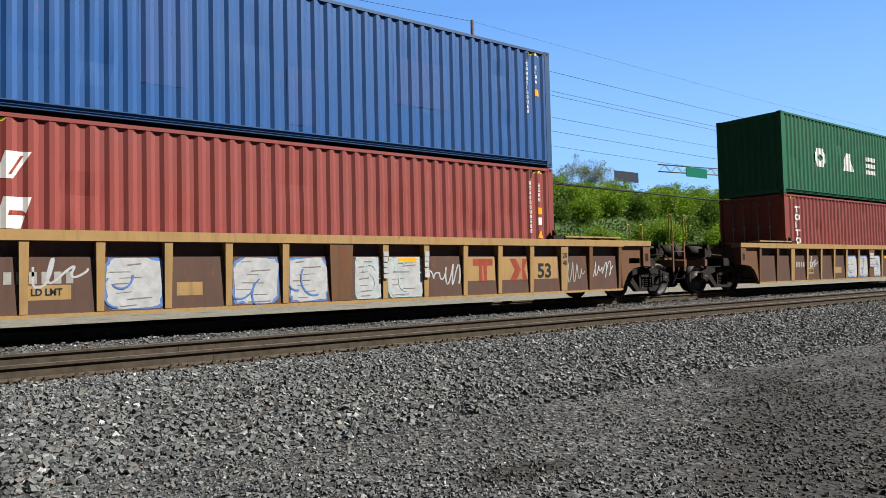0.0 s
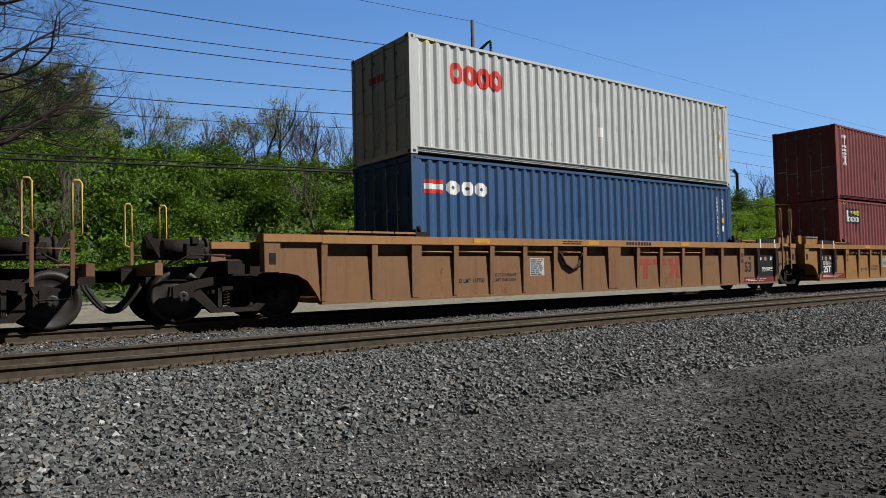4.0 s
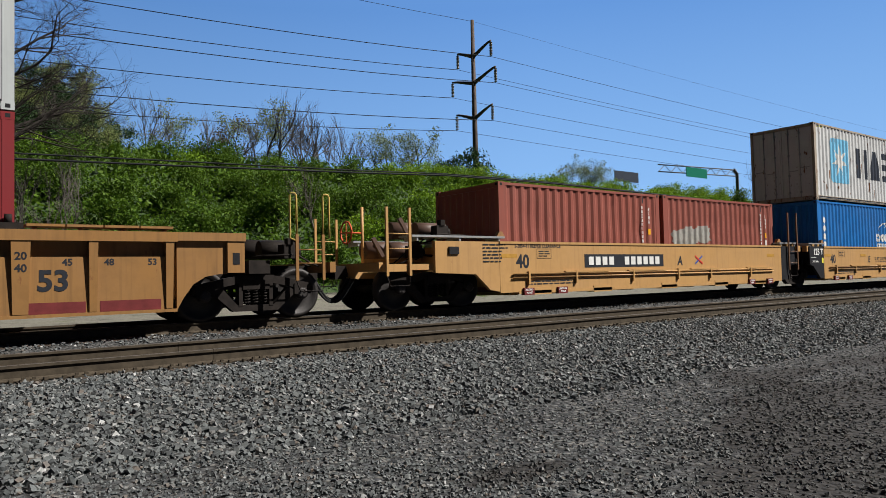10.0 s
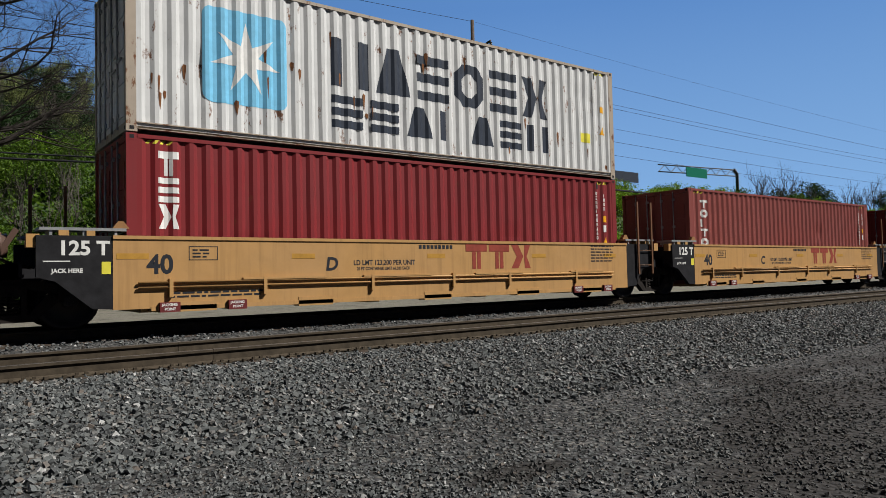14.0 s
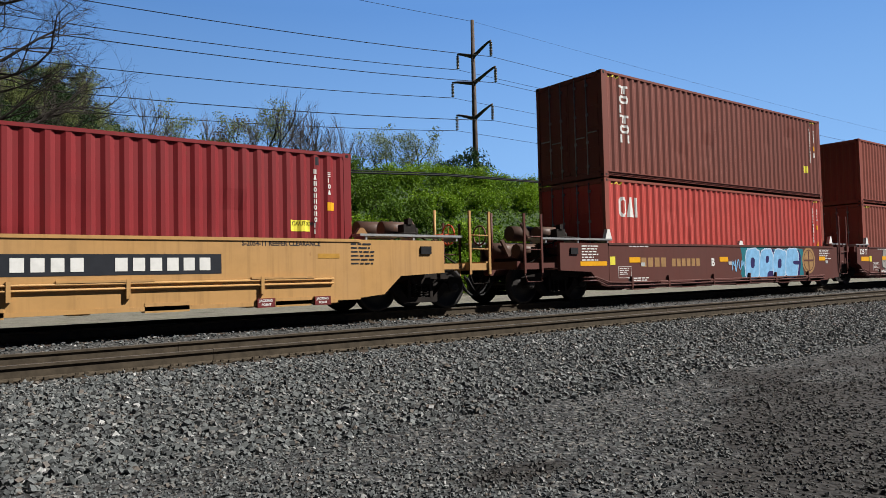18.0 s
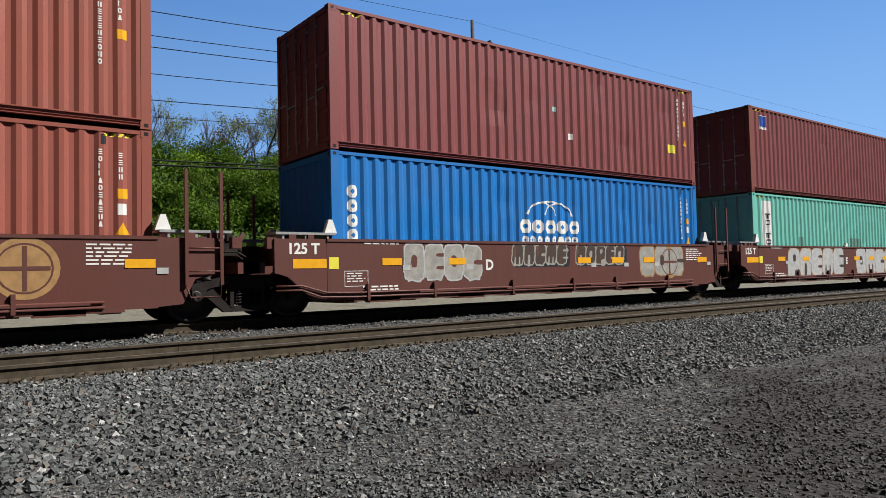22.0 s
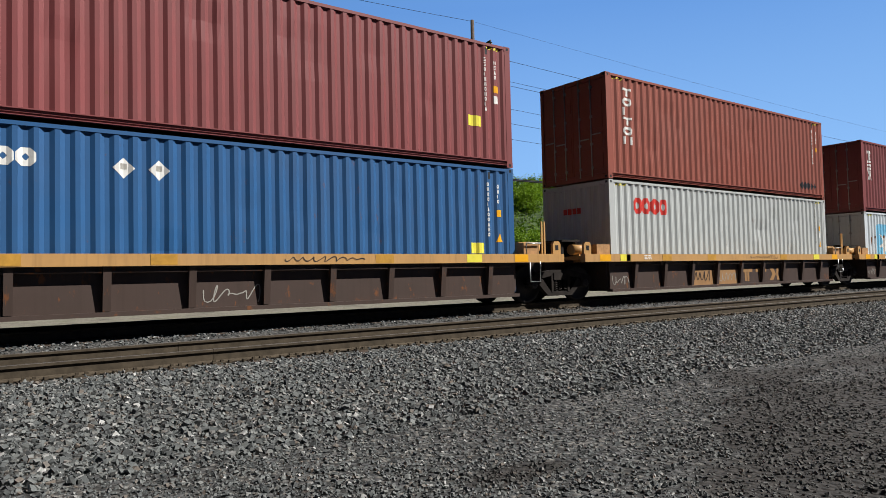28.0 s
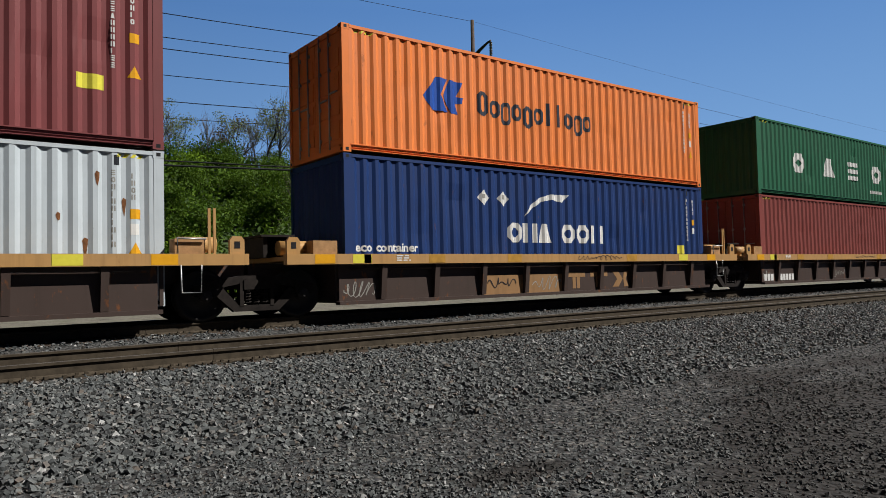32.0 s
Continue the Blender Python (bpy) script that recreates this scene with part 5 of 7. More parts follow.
def tree_meshes(key, seed, height, leafy, leaf, per=40, size=0.14, spread=0.6, stems=1, depth=3, bark="cork", puff=0.6, r0=0.012, kids=3, trunk_share=0.32):
    rng = np.random.default_rng(seed)
    bm, limbs, tips = bmesh.new(), bmesh.new(), []
    for s in range(stems):
        d = Vector((rng.normal(0, 0.25 if stems > 1 else 0.06), rng.normal(0, 0.25 if stems > 1 else 0.06), 1))
        branch_mesh(bm, rng, Vector((rng.normal(0, 0.12) * (stems > 1), rng.normal(0, 0.12) * (stems > 1), -0.3)), d, height * trunk_share, height * r0, depth, tips, spread, 0.25, kids, limbs)
    trunk, twigs = finish(bm, "trunk", M[bark]), finish(limbs, "branchwork", M[bark])
    crown = None
    if leafy:
        keep = [t for t in tips if rng.random() < leafy]
        vs, fs = leaf_cloud(rng, keep, [puff * rng.uniform(0.7, 1.3) for _ in keep], per, size)
        crown = bpy.data.meshes.new("crown")
        crown.from_pydata(vs, [], fs)
        crown.materials.append(LEAF[leaf])
    return trunk, crown, twigs


def plant(name, label, category, meshes, x, y, z, turn, scale, group):
    t = thing(name, label, category, group)
    part("trunk", meshes[0], None, t)
    part("branchwork", meshes[2], None, t)
    if meshes[1]:
        part("crown", meshes[1], None, t)
    t.matrix_basis = pose(x, y, z, 0, 0, turn) @ Matrix.Diagonal((scale, scale, scale, 1))
    return t


SHRUBS = [tree_meshes("shrub", 20 + i, 3.6, 1.0, i % 2, per=62, size=0.092, spread=0.8, stems=6, depth=2, puff=0.62, r0=0.009) for i in range(5)]
rng = np.random.default_rng(11)
for row, (yy, step, sc) in enumerate(((23.2, 1.5, 0.55), (24.2, 1.6, 0.62), (26.2, 1.7, 0.72), (28.4, 1.8, 0.78), (30.8, 1.9, 0.70), (33.5, 2.1, 0.66), (36.5, 2.3, 0.76))):
    x = (-5.0 if yy < 36 else 24.0) + rng.uniform(0, 2)
    while x < 26 + yy * 3.4:
        y = yy + rng.uniform(-0.9, 0.9)
        s = sc * rng.uniform(0.7, 1.3)
        # shrubs on the left get darker leaves, the hill's shade put into their colour
        plant("shrub", "bushy bright green spring shrub on the embankment", "shrub", SHRUBS[(1, 3, 1, 3, 0)[int(rng.integers(5))] if x < 18 else (0, 2, 4, 0, 2, 4, 1)[int(rng.integers(7))]], x, y, ground_height(x, y) - 0.15, float(rng.uniform(0, 360)), s, "shrubs on the embankment")
        x += step * rng.uniform(0.75, 1.3) * (1 + max(0, x - 40) / 70)


# low growth that covers the slope between the shrubs
def undergrowth():
    rg = np.random.default_rng(77)
    n = 110000
    x = -8 + 150 * rg.random(n) ** 1.7
    y = rg.uniform(22.9, 37, n)
    z = np.array([ground_height(a, b) for a, b in zip(x, y)]) + rg.random(n) ** 1.5 * 0.9
    p = np.stack([x, y, z], 1)
    a = rg.normal(size=(n, 3))
    a /= np.linalg.norm(a, axis=1)[:, None]
    b = np.cross(a, rg.normal(size=(n, 3)))
    b /= np.linalg.norm(b, axis=1)[:, None] + 1e-9
    s = rg.uniform(0.07, 0.15, (n, 1))
    v = np.stack([p - a * s, p + b * s * 0.5, p + a * s, p - b * s * 0.5], 1).reshape(-1, 3)
    me = bpy.data.meshes.new("undergrowth")
    me.from_pydata(v.tolist(), [], np.arange(4 * n).reshape(-1, 4).tolist())
    me.materials.append(LEAF[1])
    return tagged(new("undergrowth", me), "low green leafy growth covering the embankment", "undergrowth", kind="stuff")


undergrowth()

# bare and budding trees on and behind the bank
BARE = [tree_meshes("bare", 40 + i, 7.0, 0, 0, spread=0.36, depth=4, bark="bark_pale", r0=0.009, kids=4, trunk_share=0.30) for i in range(3)]
PALE = [tree_meshes("pale", 50 + i, 6.5, 0.8, 2, per=60, size=0.06, spread=0.5, depth=4, puff=0.45, r0=0.014, kids=3, trunk_share=0.30) for i in range(2)]
DARK = [tree_meshes("dark", 60 + i, 6.0, 1.0, 3, per=90, size=0.10, spread=0.55, depth=3, puff=0.6, r0=0.014) for i in range(2)]

BUD = tree_meshes("bud", 71, 5.0, 0.9, 4, per=20, size=0.08, spread=0.6, depth=4, puff=0.4, r0=0.012, kids=3, trunk_share=0.3)


def tree(name, label, meshes, x, y, turn, scale=1.0, sink=0.2, height=0.0):
    if height:
        scale = height / max(v.co.z for me in meshes if me for v in me.vertices)
    return plant(name, label, "tree", meshes, x, y, ground_height(x, y) - sink, turn, scale, "trees behind the bank")


BL = "slender bare grey tree not yet in leaf"
PL = "young tree with thin pale green spring leaves"
for i, (x, y, h) in enumerate(((11.1, 33, 3.6), (14.7, 33, 4.7), (15.5, 33, 4.5), (16.9, 34, 4.6), (17.9, 34, 4.6), (19.4, 35, 4.3), (8.8, 37, 5.6), (16.2, 33.4, 4.0), (18.6, 34.4, 3.9), (13.3, 32.5, 3.5), (20.5, 35, 3.6), (3.4, 25, 4.2), (2.6, 24.8, 4.4), (13.4, 26.5, 4.0),
                               (43.4, 50, 5.0), (79.8, 44, 8.0), (84.5, 44, 8.5), (87, 46, 7.0), (95, 44, 7.0), (108, 45, 7.7), (112, 44, 8.4), (117, 46, 8.4), (124, 44, 7.7), (130, 46, 8.4))):
    tree("bare_tree", BL, BARE[i % 3], x, y, 77 * i, height=h)
for i, (x, y, h) in enumerate(((10.8, 38, 4.4), (14.3, 34.5, 4.7), (13.6, 34.8, 4.1), (25.4, 39, 5.3), (27.1, 39, 5.7), (26.2, 39.5, 4.8), (47.7, 44, 5.6), (50.0, 44, 5.8), (52.0, 44, 5.7))):
    tree("budding_tree", PL, PALE[i % 2], x, y, 61 * i, height=h)
tree("budding_tree", "round brownish shrubby tree with opening buds", BUD, 12.66, 34, 20, height=3.4)
for i, (x, y, h) in enumerate(((34.4, 44, 4.6), (36.0, 45, 4.9), (33.0, 44, 4.2), (92, 46, 6.5), (99, 45, 6.5), (104, 46, 6.0), (120, 45, 6.5), (135, 46, 7.0))):
    tree("dark_tree", "dense dark green tree behind the bank", DARK[i % 2], x, y, 50 * i, height=h)
rng = np.random.default_rng(5)
for i in range(120):
    y = rng.uniform(60, 100)
    x = rng.uniform(-4, 0.222 * y)
    k = i % 3
    tree("hill_tree", "brownish bare woodland tree on the hill" if k else "dark green woodland tree on the hill", (BARE[i % 3] if k == 1 else PALE[i % 2] if k == 2 else DARK[i % 2]), x, y, 40 * i, rng.uniform(1.0, 1.45))

# the large bare tree whose limbs reach over the bank
bm, bl, tips = bmesh.new(), bmesh.new(), []
rg = np.random.default_rng(91)
base = Vector((-0.6, 23.4, ground_height(-0.6, 23.4) - 0.3))
pts = [base, base + Vector((0.1, 0, 3.0)), base + Vector((0.0, 0.1, 6.0)), base + Vector((0.2, 0.1, 9.0))]
tube(bm, pts, 0.30, 10, False, 0, 0.17)
for z, dx, dz, l in ((3.6, 1.0, 0.55, 3.3), (4.4, 1.0, 0.40, 3.5), (5.0, 1.0, 0.65, 3.3), (6.0, 0.9, 0.45, 3.3), (7.0, 0.8, 0.7, 3.0), (8.0, 0.9, 0.5, 2.8), (9.0, 0.5, 1.0, 2.6), (9.0, -0.6, 1.0, 2.6), (6.5, -0.9, 0.7, 3.0)):
    branch_mesh(bl, rg, base + Vector((0.1, 0.1, z)), Vector((dx, rg.uniform(-0.3, 0.3), dz)), l * 0.84, 0.085, 6, tips, 0.40, 0.06, 3)
big = thing("bare_tree", "large dark bare tree with spreading twiggy limbs", "tree", "trees behind the bank")
part("trunk", bm, M["cork"], big)
part("branchwork", bl, M["cork"], big)

# telephone cables along the foot of the bank, and the road sign gantry above it
for dz, r in ((0.0, 0.030), (0.14, 0.022)):
    bm = bmesh.new()
    tube(bm, [(-45, 19.8, 3.4 + dz * 0.3), (-15, 19.8, 3.75 + dz), (1.5, 19.8, 4.24 + dz), (5.7, 19.8, 4.38 + dz * 0.9), (11.6, 19.8, 4.60 + dz * 0.5), (15.2, 19.8, 4.76 + dz * 0.4), (20.8, 19.8, 4.80 + dz * 0.3), (34, 20.2, 4.72), (70, 20.6, 4.6 + dz)], r, 6)
    tagged(new("telephone_cable", finish(bm, "telephone_cable", M["wire"])), "thick black telephone cable hung along the bank", "cable", "overhead wires")

gantry = thing("sign_gantry", "steel highway gantry carrying green road signs", "sign gantry")
gz = EYE.z + 14.3
bm = bmesh.new()
tube(bm, [(104.5, 60, 6.0), (104.5, 60, gz + 0.9), (103.6, 60, gz + 1.5)], 0.25, 8)
part("post", bm, M["shaded_steel"], gantry)
bm = bmesh.new()
for q in (0.0, 1.0):
    tube(bm, [(84, 60, gz - 0.2 + q), (104.3, 60, gz + 0.5 + q)], 0.09, 6)
for i in range(14):
    x0, x1 = 84 + 1.45 * i, 84 + 1.45 * (i + 1)
    za, zb = gz - 0.2 + 0.7 * (x0 - 84) / 20.3, gz - 0.2 + 0.7 * (x1 - 84) / 20.3
    tube(bm, [(x0, 60, za + (i % 2)), (x1, 60, zb + (1 - i % 2))], 0.05, 5)
part("truss", bm, M["shaded_steel"], gantry)
for x0, x1, m, y in ((90.3, 95.6, "sign", 59.7), (74.0, 79.0, "slate", 59.7)):
    bm = bmesh.new()
    zz = gz + 0.3 if m == "sign" else EYE.z + 12.9
    box(bm, x0, x1, y, y + 0.08, zz - 0.8, zz + 0.6)
    part("sign_panel", bm, M[m], gantry, "green highway sign panel" if m == "sign" else "dark back of a road sign")
bm = bmesh.new()
tube(bm, [(76.5, 60, 6.0), (76.5, 60, EYE.z + 13.2)], 0.12, 6)
part("post", bm, M["shaded_steel"], gantry)


# ---- the train ----
MOVERS = []     # each moving thing with its x, y, z at the start
HC, STD = 2.86, 2.57


def couple(ob, u, z=0.0):
    MOVERS.append((ob, u, TRAIN_Y, RAIL_Z + z))
    return ob


def load(u, floor, lower, upper=None):
    """Two stacked containers: (name, label, height, colour, doors, variant, frame)."""
    out = []
    z = floor
    for spec in (lower, upper):
        if spec:
            name, label, h, colour, doors, var, fr = spec
            out.append(couple(container(name, label, LEN40, h, colour, doors, var, fr), u, z))
            z += h + 0.026
    return out


U = [0.32, 23.84, 47.33, 66.96, 86.57, 108.31, 123.80, 139.34, 154.86, 170.33, 190.13, 205.63, 221.12, 236.48, 252.30, 272.27, 287.90, 303.42, 319.0, 334.5]
CARS = []
LB = "ribbed well car with flaking rust-brown sides and spray paint"
LD = "ribbed well car in dull worn ochre brown"
LY = "ribbed yellow well car with dusty worn paint"
for i, (lc, rc) in enumerate(((True, True), (True, True), (True, False), (False, False), (False, True))):
    sill, stake, sheet_m, ends = (M["tan"], M["tan"], M["rusty"], M["rust_orange"]) if i < 2 else (M["ochre"], M["dull_ochre"], M["dull_ochre"], M["dull_ochre"]) if i == 2 else (M["worn_yellow"],) * 4
    CARS.append(couple(well53("well_car", LB if i < 2 else LD if i == 2 else LY, lc, rc, sill, stake, sheet_m, ends), U[i]))
for i in range(5, 10):
    CARS.append(couple(well40("well_car", "smooth yellow well car with black end panels", i == 5, i == 9, M["yellow"], M["black"], "yellow", i == 6), U[i]))
for i in range(10, 15):
    CARS.append(couple(well40("well_car", "oxide red smooth well car with spray paint", i == 10, i == 14, M["oxide"], M["oxide"], "oxide"), U[i]))
for i in range(15, 20):
    CARS.append(couple(spine_well("well_car", "well car with yellow deck sill over rusty ribbed well", i == 15, M["yellow"], M["soot"]), U[i]))

C = "container"
F53, F40, FOX, FSP = 0.60, 0.47, 0.52, 0.49
L0 = load(U[0], F53, (C, "brick red container with white block logo", HC, "brick", True, 0, None), (C, "faded blue high-cube container with patched paint", HC, "blue", True, 1, "navy"))
L1 = load(U[1], F53, (C, "brick red container with white vertical mark", HC, "brick", True, 2, None), (C, "green container with spaced white blocks", HC, "green", False, 3, None))
L2 = load(U[2], F53, (C, "dark blue container with small white mark", HC, "navy", True, 4, None), (C, "pale grey container with red logo", STD, "grey", True, 5, None))
L3 = load(U[3], F53, (C, "maroon container with yellow and blue label", HC, "maroon", True, 6, "brick"), (C, "maroon container with white vertical letters shape", HC, "maroon", True, 7, None))
L4 = load(U[4], F53, (C, "wine red container with white vertical mark", HC, "wine", True, 8, None), (C, "pale grey container with red logo", STD, "grey", False, 9, None))
L5 = []
for k, u in enumerate((U[5], U[5] + 6.24)):
    L5.append(couple(container(C, "short faded red container" + (" with grey overspray" if k else ""), LEN20, STD, "rustred", False, 10 + k, None), u, F40))
L6 = load(U[6], F40, (C, "bright blue container with white dome logo", HC, "azure", False, 12, None), (C, "rust-streaked white container with dark block letters", HC, "rusty_white", True, 13, "rust_frame"))
L7 = load(U[7], F40, (C, "wine maroon container with white vertical mark", HC, "wine", True, 14, None), (C, "rust-streaked white container with star logo", HC, "rusty_white", True, 15, "rust_frame"))
L8 = load(U[8], F40, (C, "dull red single-stacked container", HC, "brick", True, 16, None))
L9 = load(U[9], F40, (C, "deep wine red single-stacked container", HC, "wine", True, 17, None))
L10 = load(U[10], FOX, (C, "scarlet container with white block logo", HC, "scarlet", True, 18, "rustred"), (C, "dark brown container with white vertical mark", HC, "brown", True, 19, None))
L11 = load(U[11], FOX, (C, "plain reddish brown steel container", HC, "rustred", True, 20, None), (C, "plain reddish brown steel container", STD, "rustred", False, 21, None))
L12 = load(U[12], FOX, (C, "bright blue container with white dome logo", HC, "azure", False, 22, None), (C, "plain maroon steel container", HC, "maroon", True, 23, None))
L13 = load(U[13], FOX, (C, "mint green container with white panel", HC, "teal", True, 24, None), (C, "maroon brown container with small blue sticker", HC, "maroon", True, 25, "brown"))
L14 = load(U[14], FOX, (C, "medium blue container with white mark", HC, "sky", True, 26, "grey"), (C, "orange container with blue emblem", HC, "orange", True, 27, None))
L15 = load(U[15], FSP, (C, "steel blue container with red and white blocks", HC, "steel", True, 28, None), (C, "maroon container with label", HC, "maroon", True, 29, None))
L16 = load(U[16], FSP, (C, "pale grey container with red logo", HC, "grey", False, 30, None), (C, "reddish brown container with white vertical mark", HC, "rustred", True, 31, None))
L17 = load(U[17], FSP, (C, "pale blue-grey container with star logo", STD, "pale", True, 32, None), (C, "maroon container with white vertical mark", HC, "maroon", True, 33, None))
L18 = load(U[18], FSP, (C, "dark navy container with white swoosh", HC, "cobalt", False, 34, None), (C, "orange container with blue emblem", STD, "orange", True, 35, None))
L19 = load(U[19], FSP, (C, "plain brick red steel container", HC, "brick", True, 36, None), (C, "green container with spaced white blocks", STD, "green", False, 37, None))


# ---- marks on the containers ----
def tri(cx, z0, w, h):
    return [(cx - w / 2, z0), (cx + w / 2, z0), (cx, z0 + h)]


def digits(x, z1, z0, seed=0, w=0.06, step=0.115):
    """A column of digit-sized bars from z1 down to z0."""
    out, z, r = [], z1, random.Random(seed)
    while z - 0.085 > z0:
        out += plain_shape(r.choice("ooeeinvn"), x, x + w, z - 0.085, z, 0.019)
        z -= step
    return out


def end_marks(c, h, style=0, ink=None, length=LEN40):
    """Number columns and small stickers at the right end of a container."""
    ink = ink or M["white"]
    r = length - 12.19
    mark(c, "number_column", digits(11.38 + r, h - 0.36, h - 1.70, len(MOVERS) + int(c.name[-2:]) if c.name[-2:].isdigit() else 7), ink, length)
    mark(c, "size_code", digits(11.68 + r, h - 0.40, h - 0.88, 3 + style), ink, length)
    mark(c, "amber_sticker", [rect(11.66 + r, 11.82 + r, h - 1.14, h - 0.98)], M["amber"], length)
    if style % 2 == 0:
        mark(c, "white_sticker", [rect(11.66 + r, 11.80 + r, h - 1.40, h - 1.22)], M["white"], length)
    if style % 3 != 1:
        mark(c, "warning_triangle", [tri(11.74 + r, h - 1.72, 0.22, 0.20)], M["amber"], length)
    if style in (3, 4):
        mark(c, "caution_label", [rect(10.88 + r, 11.28 + r, h - 1.98, h - 1.74)], M["lemon"], length)
    mark(c, "handling_mark", [rect(11.42 + r, 11.50 + r, h - 0.28, h - 0.12)], M["ink"], length)


def hatch(c, h, length=LEN40):
    """Yellow and black height stripes under the top rail at both ends."""
    for nm, x0 in (("height_stripe", 0.30), ("height_stripe", length - 0.75)):
        polys = [[(x0 + 0.11 * i, h - 0.15), (x0 + 0.11 * i + 0.06, h - 0.15), (x0 + 0.11 * i + 0.11, h - 0.09), (x0 + 0.11 * i + 0.05, h - 0.09)] for i in range(4)]
        mark(c, nm, polys, M["lemon"], length)


def column(x0, x1, z0, z1, n, gap=0.22, stroke=0.3):
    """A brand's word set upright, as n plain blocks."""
    hgt = (z1 - z0) / (n + gap * (n - 1))
    out = []
    for i in range(n):
        a = z1 - (i + 1) * hgt - i * gap * hgt
        out += plain_shape((("t", "e", "x") if n == 3 else ("t", "o", "i", "t", "o", "n")[:n])[i], x0, x1, a, a + hgt, min(x1 - x0, hgt) * stroke) if n != 4 else ring_blocks(x0, x1, a, a + hgt, hgt * stroke)
    return out


def star(cx, cz, r, n=7):
    return [(cx + (r if i % 2 == 0 else r * 0.36) * math.sin(math.pi * i / n), cz + (r if i % 2 == 0 else r * 0.36) * math.cos(math.pi * i / n)) for i in range(2 * n)]


def rounded(x0, x1, z0, z1, r=0.16):
    out = []
    for cx, cz, a0 in ((x1 - r, z1 - r, 0), (x0 + r, z1 - r, 90), (x0 + r, z0 + r, 180), (x1 - r, z0 + r, 270)):
        out += [(cx + r * math.cos(radians(a0 + 22.5 * i)), cz + r * math.sin(radians(a0 + 22.5 * i))) for i in range(5)]
    return out


def raise_mark(ob, d=0.003):
    for v in ob.data.vertices:
        v.co.y -= d
    return ob


def star_panel(c, x0, x1, z0, z1):
    mark(c, "logo_panel", [rounded(x0, x1, z0, z1)], M["ltblue"])
    raise_mark(mark(c, "logo_star", [star((x0 + x1) / 2, (z0 + z1) / 2, (x1 - x0) * 0.42)], M["white"]))


def dome_logo(c, x0, x1, z):
    """White arches over two rows of blocks."""
    cx, w = (x0 + x1) / 2, (x1 - x0) * 0.40
    arcs = []
    for k, q in ((1.0, 0.0), (0.60, 0.34), (0.60, -0.34)):
        arcs += stroke_line([(cx + q * w + k * w * math.cos(radians(a)), z + 0.42 * math.sin(radians(a)) * (1 if k == 1 else 0.92)) for a in range(12, 169, 12)], 0.036)
    mark(c, "logo_dome", arcs, M["white"])
    mark(c, "logo_wordmark", block_word(x0, x1, z - 0.36, z - 0.04, 5, 0.12, 0.28), M["white"])
    mark(c, "logo_wordmark", block_word(x0 + 0.08, x1 - 0.08, z - 0.62, z - 0.43, 8, 0.3, 0.35), M["white"])


def diamonds(c, xs, z, s=0.17):
    for x in xs:
        mark(c, "hazard_diamond", [[(x - s, z), (x, z - s), (x + s, z), (x, z + s)]], M["white"])
        raise_mark(mark(c, "hazard_symbol", [rect(x - s * 0.3, x + s * 0.3, z - s * 0.1, z + s * 0.45)], M["grafgrey"]))


def yellow_label(c, x0, x1, z0, z1):
    """A dark blue label with yellow rays over white blocks."""
    mark(c, "label_board", [rect(x0, x1, z0, z1)], M["slate"])
    w, h = x1 - x0, z1 - z0
    raise_mark(mark(c, "label_sunburst", [[(x0 + 0.2 * w, z0 + 0.78 * h), (x1 - 0.02, z0 + 0.5 * h + 0.11 * h * i), (x1 - 0.02, z0 + 0.57 * h + 0.11 * h * i)] for i in range(4)], M["lemon"]))
    raise_mark(mark(c, "label_wordmark", [rect(x0 + 0.05 * w, x0 + 0.15 * w, z0 + 0.1 * h, z0 + 0.85 * h)] + block_word(x0 + 0.2 * w, x1 - 0.05 * w, z0 + 0.1 * h, z0 + 0.45 * h, 6, 0.12, 0.4), M["white"]))


def emblem(c, x0, x1, z0, z1):
    """A slanted royal blue emblem of two wedges."""
    w, h = x1 - x0, z1 - z0
    P = lambda a: [(x0 + u * w, z0 + v * h) for u, v in a]
    mark(c, "logo_emblem", [P([(0.0, 0.42), (0.32, 0.98), (0.62, 0.96), (0.42, 0.52), (0.62, 0.06), (0.20, 0.06)]),
                            P([(0.66, 0.95), (1.0, 0.92), (0.84, 0.52), (1.0, 0.5), (0.97, 0.34), (0.80, 0.32), (0.88, 0.04), (0.68, 0.03), (0.50, 0.50)])], M["hlblue"])


def word_mixed(x0, x1, z0, cap, n, caps, descend=(), tall=()):
    """A word in capitals and small letters, as plain blocks of unequal height."""
    w = (x1 - x0) / (n * 1.16)
    out = []
    for i in range(n):
        a = x0 + i * w * 1.16
        hi = cap if i in caps or i in tall else cap * 0.70
        lo = -cap * 0.24 if i in descend else 0.0
        if i in tall:
            out.append(rect(a + w * 0.3, a + w * 0.62, z0, z0 + hi))
        else:
            out += ring_blocks(a, a + w, z0 + lo, z0 + hi, w * 0.28)
    return out


W, K = M["white"], M["slate"]
for i, pair in enumerate((L0, L1, L2, L3, L4, L6, L7, L8, L9, L10, L11, L12, L13, L14, L15, L16, L17, L18, L19)):
    for j, c in enumerate(pair):
        h = max(v.co.z for o in c.children if o.name.startswith("side_panel") for v in o.data.vertices) + 0.06
        pale = c.children[0].material_slots[0].material.name.endswith(("white", "grey", "pale"))
        end_marks(c, h, (i * 2 + j) % 5, M["grafgrey"] if pale else None)
        if (i + j) % 3 != 2:
            hatch(c, h)
for k, c in enumerate(L5):
    end_marks(c, STD, k + 1, None, LEN20)

